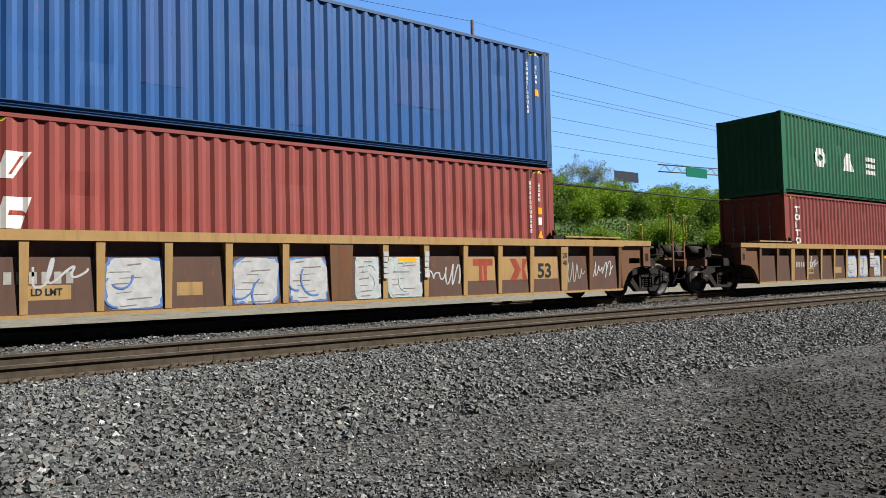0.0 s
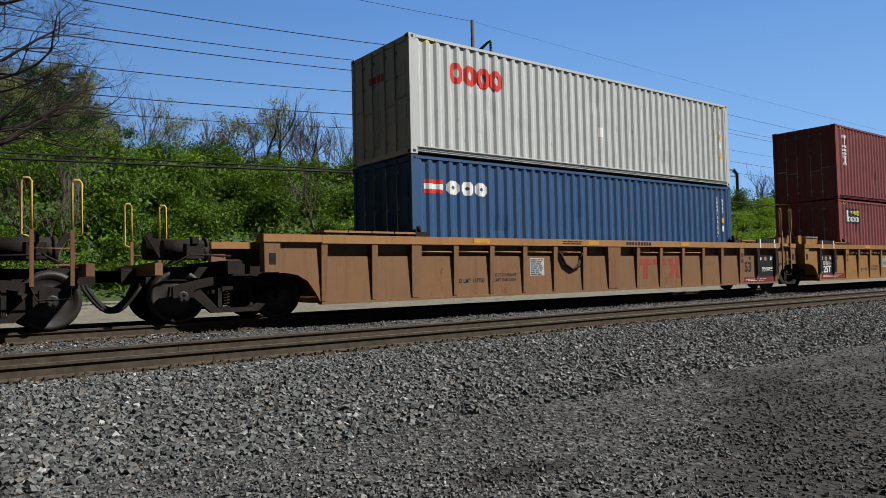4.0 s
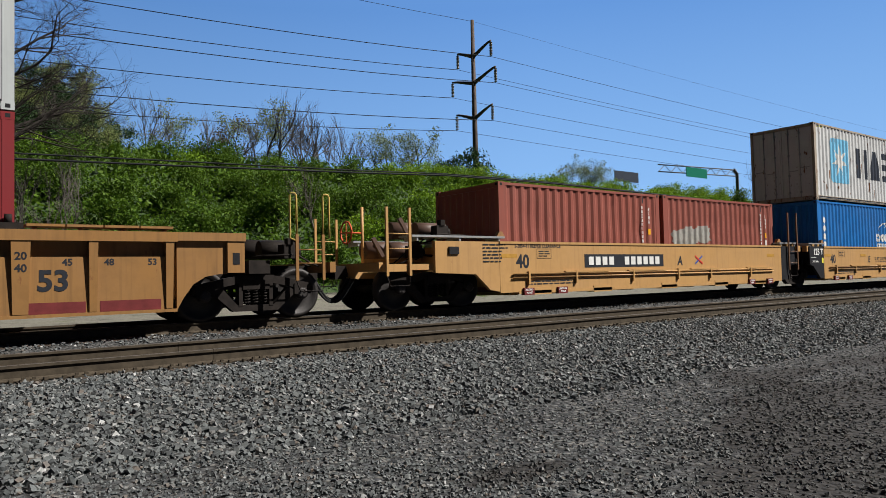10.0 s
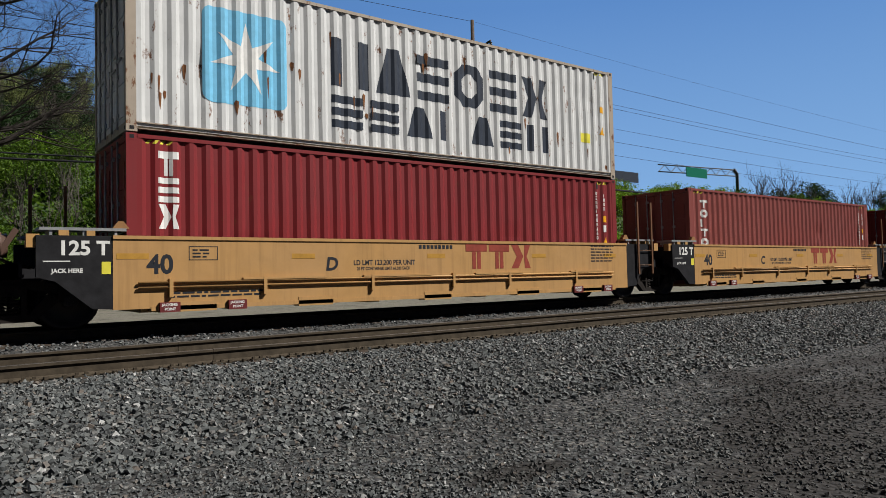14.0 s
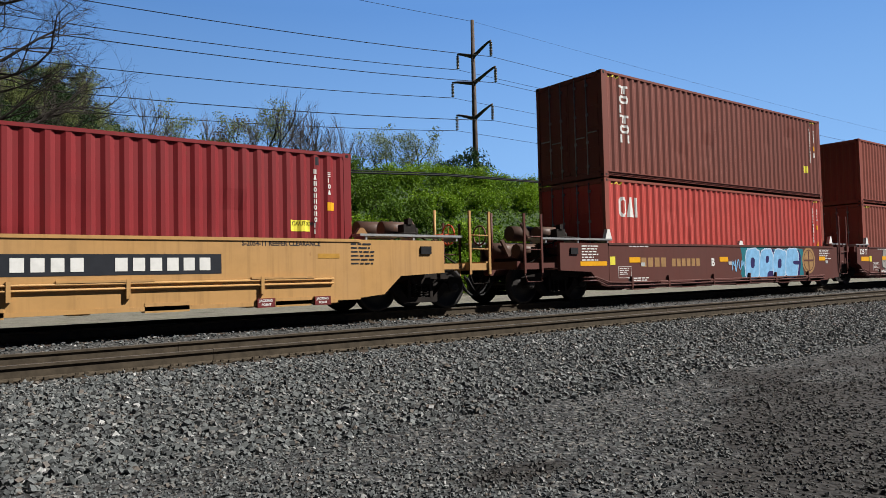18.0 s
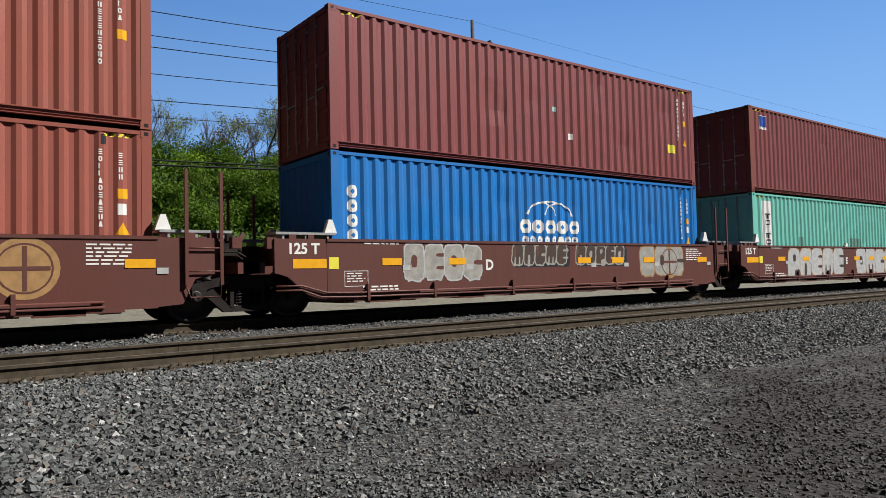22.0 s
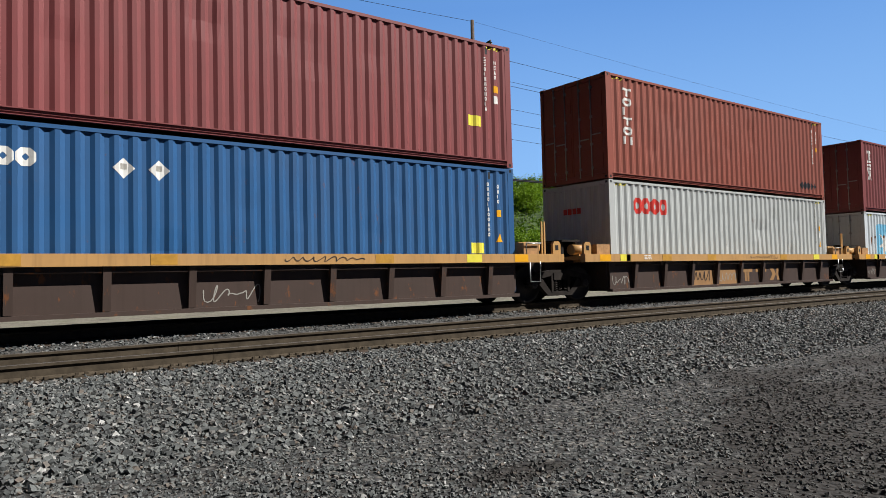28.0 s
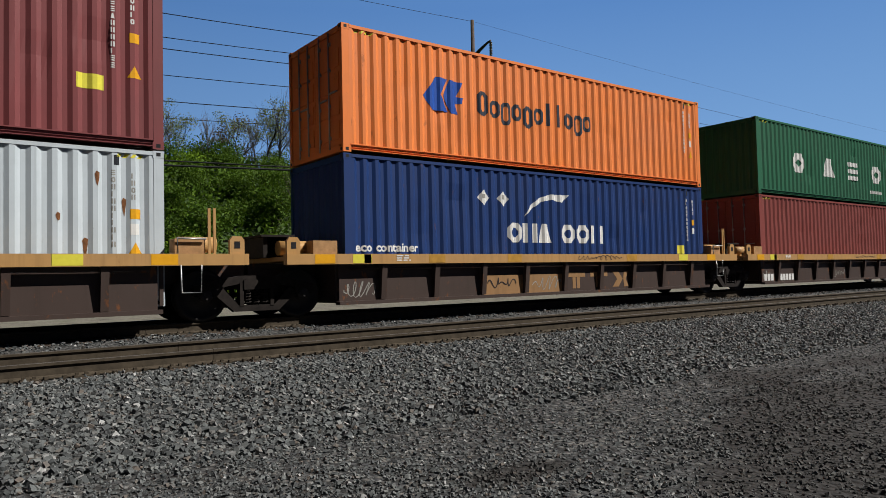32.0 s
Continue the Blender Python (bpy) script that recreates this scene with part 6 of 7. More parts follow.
mark(L0[0], "logo_wordmark", [[(0.60, 1.87), (0.82, 1.87), (1.06, 2.28), (0.72, 2.28)], [(0.58, 1.13), (0.92, 1.13), (1.06, 1.60), (0.70, 1.60)]], W)
raise_mark(mark(L0[0], "logo_gap", [[(0.76, 1.93), (0.80, 1.93), (0.96, 2.22), (0.92, 2.22)], [(0.76, 1.33), (1.02, 1.33), (0.94, 1.40), (0.78, 1.40)]], M["brick_mark"]))
FADED = paint("faded_blue_patch", (0.03, 0.10, 0.30), 0.2, 0.5, 0.4)
for q in (rect(2.6, 3.4, 0.7, 2.6), rect(5.2, 5.8, 0.3, 1.4), rect(7.6, 9.0, 1.0, 2.0)):
    mark(L0[1], "faded_patch", [q], FADED)
for grp, hh in ((L1[1], 0.0), (L19[1], -0.22)):
    for x0, x1, tall in ((2.41, 3.23, 0), (4.65, 5.57, 0), (6.78, 7.64, 0), (8.87, 9.73, 0)):
        mark(grp, "logo_block", plain_shape({2.41: "o", 4.65: "v", 6.78: "e"}.get(x0, "o"), x0, x1, 1.10 + hh, 1.79 + hh, 0.22), W)
    mark(grp, "web_address_bar", [rect(8.75 + 0.1 * q, 8.83 + 0.1 * q, 0.66 + hh, 0.78 + hh) for q in range(10)], W)
mark(L1[1], "white_sticker_strip", [rect(11.20, 11.62, 1.0 + 0.325 * q, 1.30 + 0.325 * q) for q in range(4)], W)
mark(L1[0], "logo_column", column(0.72, 1.06, 1.13, 2.45, 5), W)
mark(L2[1], "logo_wordmark", block_word(1.10, 2.65, 1.66, 2.12, 4, 0.08, 0.42), M["red"])
mark(L2[1], "white_sticker", [rect(6.0, 6.2, 0.95, 1.2)], W)
mark(L2[0], "logo_flag", [rect(0.34, 0.84, 2.06, 2.14), rect(0.34, 0.84, 2.28, 2.36)], M["red"])
mark(L2[0], "logo_flag_band", [rect(0.34, 0.84, 2.15, 2.27)], W)
mark(L2[0], "logo_wordmark", block_word(0.94, 2.1, 2.06, 2.36, 3, 0.15, 0.4), W)
mark(L3[1], "logo_column", column(0.63, 0.97, 1.33, 2.50, 3, 0.08, 0.36), W)
yellow_label(L3[0], 0.64, 1.84, 1.96, 2.54)
mark(L4[1], "logo_wordmark", block_word(1.12, 2.60, 1.68, 2.14, 4, 0.05, 0.42), M["red"])
FADED = paint("faded_grey_patch", (0.45, 0.47, 0.48), 0.2, 0.3, 0.3)
for q in (rect(5.6, 6.1, 0.4, 1.9), rect(8.8, 9.4, 0.5, 1.5)):
    mark(L4[1], "faded_patch", [q], FADED)
mark(L4[0], "logo_column", column(0.56, 0.90, 1.23, 2.52, 3, 0.08, 0.36), W)
mark(L5[1], "overspray", [blob(0.75, 1.35, 0.35, 0.25, 5), blob(1.3, 1.42, 0.4, 0.28, 6), blob(1.95, 1.5, 0.45, 0.26, 7)], M["grafgrey"], LEN20)
star_panel(L6[1], 1.27, 2.83, 0.72, 2.42)
mark(L6[1], "logo_wordmark", block_word(3.50, 10.50, 1.02, 2.20, 6, 0.16, 0.27, "nveoex"), K)
dome_logo(L6[0], 5.04, 7.09, 1.76)
mark(L6[0], "logo_column", column(0.44, 0.68, 1.12, 2.28, 4, 0.15, 0.3), W)
star_panel(L7[1], 1.25, 2.83, 0.66, 2.36)
mark(L7[1], "logo_wordmark", block_word(3.76, 9.70, 1.30, 2.26, 6, 0.2, 0.25, "nveoex"), K)
mark(L7[1], "logo_wordmark", block_word(3.76, 9.70, 0.48, 1.12, 7, 0.28, 0.25, "eeviveno"), K)
mark(L7[0], "logo_column", column(0.50, 0.84, 1.30, 2.60, 3, 0.08, 0.36), W)
mark(L8[0], "logo_column", column(0.62, 0.98, 1.13, 2.52, 5), W)
mark(L9[0], "logo_column", column(0.57, 0.98, 1.24, 2.50, 3, 0.08, 0.36), W)
mark(L9[0], "caution_label", [rect(10.90, 11.30, 1.31, 1.52)], M["lemon"])
lettering(L9[0], "CAUTION", 10.93, 1.42, 0.075, M["ink"], -WID / 2, conform=rib_profile(LEN40))
mark(L10[1], "logo_column", column(0.72, 1.10, 0.97, 2.54, 6), W)
mark(L10[0], "logo_wordmark", block_word(0.60, 1.55, 1.84, 2.38, 3, 0.1, 0.28, "ovi"), W)
dome_logo(L12[0], 4.98, 7.04, 1.70)
mark(L12[0], "logo_column", column(0.36, 0.59, 1.08, 2.20, 4, 0.15, 0.3), W)
mark(L12[1], "small_sticker", [rect(6.2, 6.32, 1.5, 1.62)], M["grafteal"])
mark(L12[1], "small_sticker", [rect(6.75, 6.9, 0.85, 1.0)], W)
mark(L13[1], "logo_sticker", [rect(0.68, 1.15, 2.13, 2.60)], W)
raise_mark(mark(L13[1], "logo_sticker_band", [rect(0.70, 1.13, 2.22, 2.58)], M["hlblue"]))
mark(L13[0], "logo_panel", [rect(0.63, 1.24, 1.10, 2.62)], W)
raise_mark(mark(L13[0], "logo_column", column(0.78, 1.10, 1.16, 2.20, 5, 0.25, 0.25), K))
for q in (rect(3.0, 3.35, 1.15, 1.45), rect(7.1, 8.0, 1.15, 1.45)):
    mark(L13[0], "paint_patch", [q], paint("dull_teal_patch", (0.13, 0.30, 0.25), 0.3))
emblem(L14[1], 1.71, 3.55, 0.82, 2.26)
mark(L14[1], "logo_wordmark", word_mixed(4.23, 10.50, 1.02, 0.98, 11, (0,), (2, 4, 9), (6, 7)), K)
mark(L14[0], "logo_bar", [[(0.35, 2.50), (1.07, 2.50), (0.86, 2.40), (0.60, 2.40)]], M["red"])
mark(L14[0], "logo_wordmark", block_word(0.32, 1.06, 2.02, 2.36, 3, 0.08, 0.38, "voi"), W)
diamonds(L14[0], (4.38, 4.83), 2.16)
yellow_label(L15[1], 0.70, 1.86, 2.02, 2.64)
mark(L15[0], "logo_wordmark", block_word(0.45, 0.97, 2.20, 2.52, 2, 0.08, 0.34), M["red"])
mark(L15[0], "logo_wordmark", block_word(1.02, 2.45, 2.18, 2.46, 5, 0.06, 0.36), W)
diamonds(L15[0], (3.68, 4.23), 2.25)
mark(L16[1], "logo_column", column(0.70, 1.06, 0.97, 2.52, 6), W)
mark(L16[1], "dark_diamond_row", [[(10.45 + 0.24 * q, 0.44), (10.57 + 0.24 * q, 0.30), (10.69 + 0.24 * q, 0.44), (10.57 + 0.24 * q, 0.58)] for q in range(5)], M["ink"])
mark(L16[0], "logo_wordmark", block_word(1.02, 2.55, 1.98, 2.42, 4, 0.05, 0.42), M["red"])
mark(L17[1], "logo_column", column(0.60, 0.94, 1.30, 2.48, 3, 0.08, 0.36), W)
star_panel(L17[0], 1.15, 2.76, 0.50, 2.10)
mark(L17[0], "logo_wordmark", block_word(3.67, 9.68, 1.22, 2.14, 6, 0.2, 0.25, "nveoex"), K)
mark(L17[0], "logo_wordmark", block_word(3.67, 9.68, 0.46, 1.00, 7, 0.28, 0.25, "eeviveno"), K)
raise_mark(mark(L17[0], "repair_patch", [rect(5.20, 5.58, 1.36, 1.46), [(5.18, 1.66), (5.39, 1.48), (5.6, 1.66), (5.39, 1.88)]], paint("orange_patch", (0.75, 0.16, 0.03), 0.1)), 0.004)
emblem(L18[1], 1.98, 3.05, 1.05, 1.86)
mark(L18[1], "logo_wordmark", word_mixed(3.49, 7.38, 1.14, 0.56, 11, (0,), (2, 4, 9), (6, 7)), K)
diamonds(L18[0], (3.60, 4.19), 2.15, 0.18)
mark(L18[0], "logo_swoosh", [[(4.86, 1.76), (5.05, 2.02), (5.35, 2.22), (5.75, 2.33), (6.40, 2.34), (6.15, 2.14), (5.80, 2.20), (5.45, 2.14), (5.15, 1.98)]], W)
mark(L18[0], "logo_wordmark", block_word(4.31, 5.75, 1.14, 1.60, 3, 0.1, 0.26, "onv") + block_word(6.10, 7.68, 1.14, 1.60, 3, 0.1, 0.26, "oon"), W)
lettering(L18[0], "eco container", 0.24, 0.92, 0.17, W, -WID / 2, "lettering", 1.12, 0, rib_profile(LEN40))
# small red mark on the shaded ends of the grey boxes
for c, z in ((L2[1], 1.78), (L4[1], 1.78), (L16[0], 2.02)):
    for q in range(4):
        bm = bmesh.new()
        box(bm, 0.004, 0.010, 0.30 - 0.17 * q, 0.43 - 0.17 * q, z, z + 0.16)
        part("end_logo_block", bm, M["red"], c)
# rust runs on the old white boxes
rr = random.Random(4)
RUST = plain("rust_run", (0.20, 0.085, 0.035), 0.85, var=0.4, scale=20)
for c in (L6[1], L7[1], L17[0]):
    h = HC if c is not L17[0] else STD
    for q in range(26):
        x, z, l = rr.choice((rr.uniform(0.3, 3.0), rr.uniform(2.8, 6.5), rr.uniform(3, 12))), rr.uniform(0.3, h - 0.3), rr.uniform(0.05, 0.4)
        w = rr.uniform(0.012, 0.045)
        raise_mark(mark(c, "rust_run", [[(x - w, z), (x - w * 0.3, z + 0.05), (x + w, z + 0.03), (x + w * 0.9, z - 0.06), (x + w * 0.2, z - l), (x - w * 0.4, z - l * 0.7)]], RUST), 0.002)


# ---- marks and fittings on the cars ----
def ragged(x0, x1, z0, z1, seed, amp=0.05):
    """A patch with uneven edges."""
    r = random.Random(seed)
    out = []
    for (ax, az), (bx, bz) in zip(((x0, z0), (x1, z0), (x1, z1), (x0, z1)), ((x1, z0), (x1, z1), (x0, z1), (x0, z0))):
        for k in range(6):
            f = k / 6
            x, z = ax + (bx - ax) * f, az + (bz - az) * f
            d = r.uniform(0, amp)
            out.append((x + (d if x < (x0 + x1) / 2 else -d), z + (d if z < (z0 + z1) / 2 else -d)))
    return out



YB, YS = -1.43, -1.50    # faces of the ribbed sheets and of the smooth plates
for n in (2, 3, 4):
    car = CARS[n]
    for left in (True, False):
        if (n == 2 and left) or (n == 4 and not left):
            if n == 4:
                bars(car, "maroon_strip", M["maroon"], [(12.30, 13.1, 0.452, 0.62), (13.3, 14.2, 0.452, 0.62)], YB, "", 0.006)
                for word, x in (("45", 12.78), ("48", 13.36), ("53", 14.0)):
                    lettering(car, word, x, 1.17, 0.10, M["ink"], YB)
                for k, word in enumerate(("20", "40")):
                    lettering(car, word, 12.16, 1.26 - 0.18 * k, 0.11, M["ink"], None)
            continue
        x0, x1 = (-2.18, -1.17) if left else (13.22, 14.26)
        bars(car, "black_panel", M["black"], [(x0, x1, 0.452, SHEET_TOP - 0.004)], YB, "black stencilled data panel", 0.006)
        for x in ((-2.2, -1.1) if left else (13.2, 14.33)):
            bars(car, "black_stake_cover", M["black"], [(x - 0.075, x + 0.075, 0.70, 1.535)], -1.506, "", 0.006)
        bars(car, "walkway_guard", M["black"], [(x0 - 0.1, x1 + 0.1, 1.704, 1.835)], -1.49, "black painted guard over the sill", 0.02)
        for x in (x0 + 0.1, x1 - 0.05):
            bars(car, "white_band", M["white"], [(x - 0.03, x + 0.03, 1.708, 1.831)], -1.511)
            bars(car, "white_band", M["white"], [(x - 0.03, x + 0.03, 1.55, 1.69)], -1.521)
        a, b = (-2.05, -1.35) if left else (13.35, 14.1)
        lettering(car, "53" if left else "48", a, 1.16, 0.10, M["white"], YB - 0.008)
        lettering(car, "48" if left else "53", b - 0.08, 1.16, 0.10, M["white"], YB - 0.008)
        if left:
            lettering(car, "125T", -2.08, 0.70, 0.225, M["white"], YB - 0.008, squeeze=1.1, bold=0.010)
        bars(car, "small_print", M["white"], small_print(a + 0.15, b + 0.1, 1.10 if left else 0.92, 4, 0.016, 0.02, n), YB - 0.006)
        flat_mark(car, "round_seal", [[((a + b) / 2 + 0.08 * math.cos(q * 0.449), 1.20 + 0.07 * math.sin(q * 0.449)) for q in range(14)]], M["gold"], YB - 0.006)
        bars(car, "maroon_strip", M["maroon"], [(-2.16, -0.12, 0.452, 0.65)] if left else [(12.30, 14.20, 0.452, 0.62)], YB - 0.004, "", 0.006)
        bars(car, "small_print", M["white"], small_print(-1.95, -0.5, 0.59, 2, 0.014, 0.03, n + 3) if left else small_print(12.5, 14.0, 0.56, 2, 0.014, 0.03, n + 5), YB - 0.012)
        lettering(car, "45", -0.88 if left else 12.74, 1.17, 0.10, M["ink"], YB)
        lettering(car, "20", -0.16 if left else 12.16, 1.26, 0.11, M["ink"], None)
        lettering(car, "40", -0.16 if left else 12.16, 1.08, 0.11, M["ink"], None)
    lettering(car, "53", 12.45, 0.80, 0.30, M["ink"], YB - 0.004)
    flat_mark(car, "logo_wordmark", block_word(7.2, 9.05, 0.68, 1.22, 3, 0.15, 0.3, ("t", "t", "x")) if n != 4 else block_word(9.40, 9.95, 0.96, 1.18, 4, 0.15, 0.4), M["brick_mark"] if n != 4 else M["ink"], YB)
    if n == 4:
        bars(car, "number_plate_board", M["ink"], [(10.22, 11.08, 0.93, 1.20)], YB, "dark board with pale number bars")
        bars(car, "number_bar", M["white"], [(10.27 + 0.13 * q, 10.35 + 0.13 * q, 0.98, 1.15) for q in range(6)], YB - 0.006)
    bars(car, "data_sheet", M["white"] if n == 4 else M["grafwhite"], [(3.15, 3.62, 0.84, 1.25)], YB)
    bars(car, "small_print", M["ink"], small_print(3.18, 3.60, 1.22, 8, 0.018, 0.03, n), YB - 0.006)
    if n == 4:
        for m, sgn in (("red", 1), ("hlblue", -1)):
            flat_mark(car, "cross_mark", stroke_line([(4.30, 1.04 + sgn * 0.11), (4.60, 1.04 - sgn * 0.11)], 0.045), M[m], YB - 0.002 * (sgn + 2))
        lettering(car, "NWG33E", 7.33, 0.70, 0.13, M["ink"], YB)
    else:
        bm = bmesh.new()
        tube(bm, [(4.15, -1.475, 1.36), (4.3, -1.475, 1.1), (4.55, -1.475, 0.97), (4.8, -1.475, 1.05), (4.92, -1.475, 1.36)], 0.035, 8)
        part("hose_loop", bm, M["rubber"], car)
    lettering(car, "LD LMT 117700", 0.98, 0.72, 0.09, M["ink"], YB, squeeze=0.9)
    lettering(car, "20 FT CONTAINER", 2.05, 0.84, 0.07, M["ink"], YB, squeeze=0.8)
    lettering(car, "LIMIT 57600 EACH", 2.05, 0.73, 0.07, M["ink"], YB, squeeze=0.8)
    bars(car, "small_print", M["ink"], small_print(4.2, 5.0, 1.66, 2, 0.025, 0.025, n + 9), -1.521)
    bars(car, "number_bar", M["ink"], [(6.6 + 0.12 * q, 6.68 + 0.12 * q, 1.58, 1.66) for q in range(9)], -1.521)
    bars(car, "reflector", M["dull_amber"], [(1.4, 1.85, 1.57, 1.68), (5.1, 5.5, 1.57, 1.68), (9.0, 9.4, 1.57, 1.68)], -1.521, "worn amber reflector strip")
    for a, b in ((-0.1, 0.93), (0.93, 1.95), (1.95, 2.96), (2.96, 3.96), (3.96, 5.0), (7.12, 8.12), (8.12, 9.16), (9.16, 10.16)):
        bm = bmesh.new()
        tube(bm, [(a + 0.07, -1.45, 1.39), (b - 0.07, -1.45, 1.39)], 0.016, 6)
        part("brake_pipe", bm, M["worn_yellow"], car)

for n in (0, 1):
    car = CARS[n]
    r = random.Random(30 + n)
    panels = ((2.02, 2.88, 1), (4.04, 4.88, 1), (5.08, 5.85, 1), (6.45, 7.03, 2), (7.2, 8.05, 2)) if n == 0 else ((4.04, 4.88, 1), (5.12, 5.84, 1), (6.42, 7.02, 1), (7.60, 8.05, 2), (8.2, 9.07, 2), (9.24, 9.95, 2))
    for q, (a, b, m) in enumerate(panels):
        bubble(car, a, b, 0.47, 1.285, M["grafwhite"], M["grafblue"] if m == 1 else M["grafteal"], 60 + 7 * q + n, YB)
    for x, w in ((7.12, 0.06), (8.12, 0.06)) if n == 0 else ((6.13, 0.22), (9.16, 0.06)):
        for k in range(5):
            bars(car, "spray_streak", M["grafwhite"], [(x - w, x + w * r.uniform(0.6, 1.0), 0.86 + 0.11 * k, 0.94 + 0.11 * k + r.uniform(0, 0.025))], -1.505, "", 0.003)
    x = 8.2 if n == 0 else 10.6
    flat_mark(car, "spray_line", scrawl(x, x + (0.85 if n == 0 else 0.4), 0.55, 1.27, 3 + n, 5, 0.035), M["grafwhite"], YB)
    flat_mark(car, "spray_line", scrawl(1.05, 1.78, 0.85, 1.28, 8, 3, 0.035), M["grafwhite"], YB)
    flat_mark(car, "spray_line", scrawl(13.32, 14.1, 0.66, 1.26, 9 + n, 4, 0.03), M["grafwhite"], YB)
    flat_mark(car, "spray_line", scrawl(12.35, 13.0, 0.6, 1.2, 19 + n, 3, 0.03), M["grafgrey"], YB)
    for a in (0.99, 3.1, 9.24, 10.25, 11.25) if n == 0 else (0.99, 3.1):
        bars(car, "old_yellow_patch", M["tan"], [(a, a + 0.80, 0.76, 1.28)] if a > 9 else [(a, a + r.uniform(0.4, 0.7), 0.66, 0.88)], YB, "", 0.002)
    if n == 0:
        flat_mark(car, "logo_wordmark", block_word(9.40, 11.05, 0.74, 1.24, 2, 0.9, 0.3, "tx"), M["brick_mark"], YB)
    lettering(car, "53", 11.36, 0.80, 0.32, M["ink"], YB - 0.004, squeeze=1.05)
    lettering(car, "20", 12.17, 1.26, 0.11, M["ink"], None)
    lettering(car, "40", 12.17, 1.08, 0.11, M["ink"], None)
    lettering(car, "LD LMT", 1.02, 0.73, 0.10, M["ink"], YB - 0.004, squeeze=0.85)
    bars(car, "number_bar", M["grafgrey"], [(0.2 + 0.16 * q, 0.3 + 0.16 * q, 0.9, 1.08) for q in range(9)], YB)
    bars(car, "reflector", M["amber"], [(14.75, 15.2, 1.10, 1.24), (7.45, 7.9, 1.18, 1.26)], YB - 0.006, "amber reflector strip")

LETTERS = {5: "A", 6: "E", 7: "D", 8: "C", 9: "B"}
for n in range(5, 10):
    car = CARS[n]
    lettering(car, "40", 0.24, 1.03, 0.30, M["ink"], YS, squeeze=0.95)
    lettering(car, LETTERS[n], {5: 6.42, 9: 5.55}.get(n, 3.40), 1.04, 0.24, M["ink"], YS, shear=0.15)
    if n in (5, 9):
        x = 2.55 if n == 5 else 6.27
        bars(car, "number_board", M["ink"], [(x, x + 3.22, 1.01, 1.34)], YS, "black board with white number bars")
        bars(car, "number_bar", M["white"], [(x + 0.15 + 0.26 * q, x + 0.33 + 0.26 * q, 1.07, 1.28) for q in range(4)] + [(x + 1.55 + 0.26 * q, x + 1.73 + 0.26 * q, 1.07, 1.28) for q in range(6)], YS - 0.006)
        for m, sgn in (("red", 1), ("hlblue", -1)):
            xx = 7.28 if n == 5 else 4.36
            flat_mark(car, "cross_mark", stroke_line([(xx, 1.18 + sgn * 0.11), (xx + 0.36, 1.18 - sgn * 0.11)], 0.045), M[m], YS - 0.002 * (sgn + 2))
        lettering(car, "S-2054-11 REEFER CLEARANCE", 0.20 if n == 5 else 9.85, 1.49, 0.085, M["ink"], YS, squeeze=0.92)
        bars(car, "small_print", M["ink"], small_print(-0.75, 0.0, 1.57, 6, 0.03, 0.045, n) if n == 5 else small_print(12.0, 12.6, 1.55, 6, 0.03, 0.045, n), YS)
    else:
        flat_mark(car, "logo_wordmark", block_word(6.77, 8.70, 1.02, 1.56, 3, 0.1, 0.3, ("t", "t", "x")), M["brick_mark"], YS)
        lettering(car, "LD LMT 123,200 PER UNIT", 4.0, 1.13, 0.095, M["ink"], YS, squeeze=0.93)
        lettering(car, "20 FT CONTAINER LIMIT 61,500 EACH", 4.07, 1.03, 0.06, M["ink"], YS, squeeze=0.86)
        bars(car, "number_bar", M["ink"], [(5.54 + 0.1 * q, 5.61 + 0.1 * q, 1.45, 1.53) for q in range(9)], YS)
        bars(car, "small_print", M["ink"], small_print(10.8, 11.9, 1.56, 6, 0.03, 0.045, n), YS)
    if n != 5:
        lettering(car, "125 T", -1.02, 1.33, 0.21, M["white"], -1.496)
        lettering(car, "JACK HERE", -1.10, 1.06, 0.06, M["white"], -1.496)
        bars(car, "white_line", M["white"], [(-1.21, -0.85, 1.225, 1.24)], -1.496)
        bars(car, "lemon_sticker", M["lemon"], [(-0.42, -0.29, 1.03, 1.22)], -1.496)
    for x0, x1 in ((-0.21, 0.27), (2.73, 3.19), (5.75, 6.21), (8.75, 9.2), (11.3, 11.75)):
        if not (n in (5, 9) and 2 < x0 < 9):
            bars(car, "reflector", M["dull_amber"], [(x0, x1, 1.26, 1.35)], YS, "worn amber reflector strip")
    bars(car, "outlined_notice", M["ink"], [(0.90, 1.38, 1.46, 1.47), (0.90, 1.38, 1.24, 1.25), (0.90, 0.91, 1.25, 1.46), (1.37, 1.38, 1.25, 1.46)] + small_print(0.96, 1.34, 1.42, 3, 0.025, 0.03, n), YS)
    bars(car, "small_print", M["ink"], small_print(0.6, 2.4, 0.72, 2, 0.03, 0.03, n + 20), YS)
    for x in (0.42, 1.54, 10.10, 11.2):
        bm = bmesh.new()
        box(bm, x, x + 0.32, -1.56, -1.45, 0.40, 0.56)
        pad = part("jacking_pad", bm, M["maroon"], car, "maroon jacking pad with white print", bevel=0.008)
        lettering(pad, "JACKING", x + 0.03, 0.50, 0.042, M["white"], -1.5605)
        lettering(pad, "POINT", x + 0.07, 0.43, 0.042, M["white"], -1.5605)

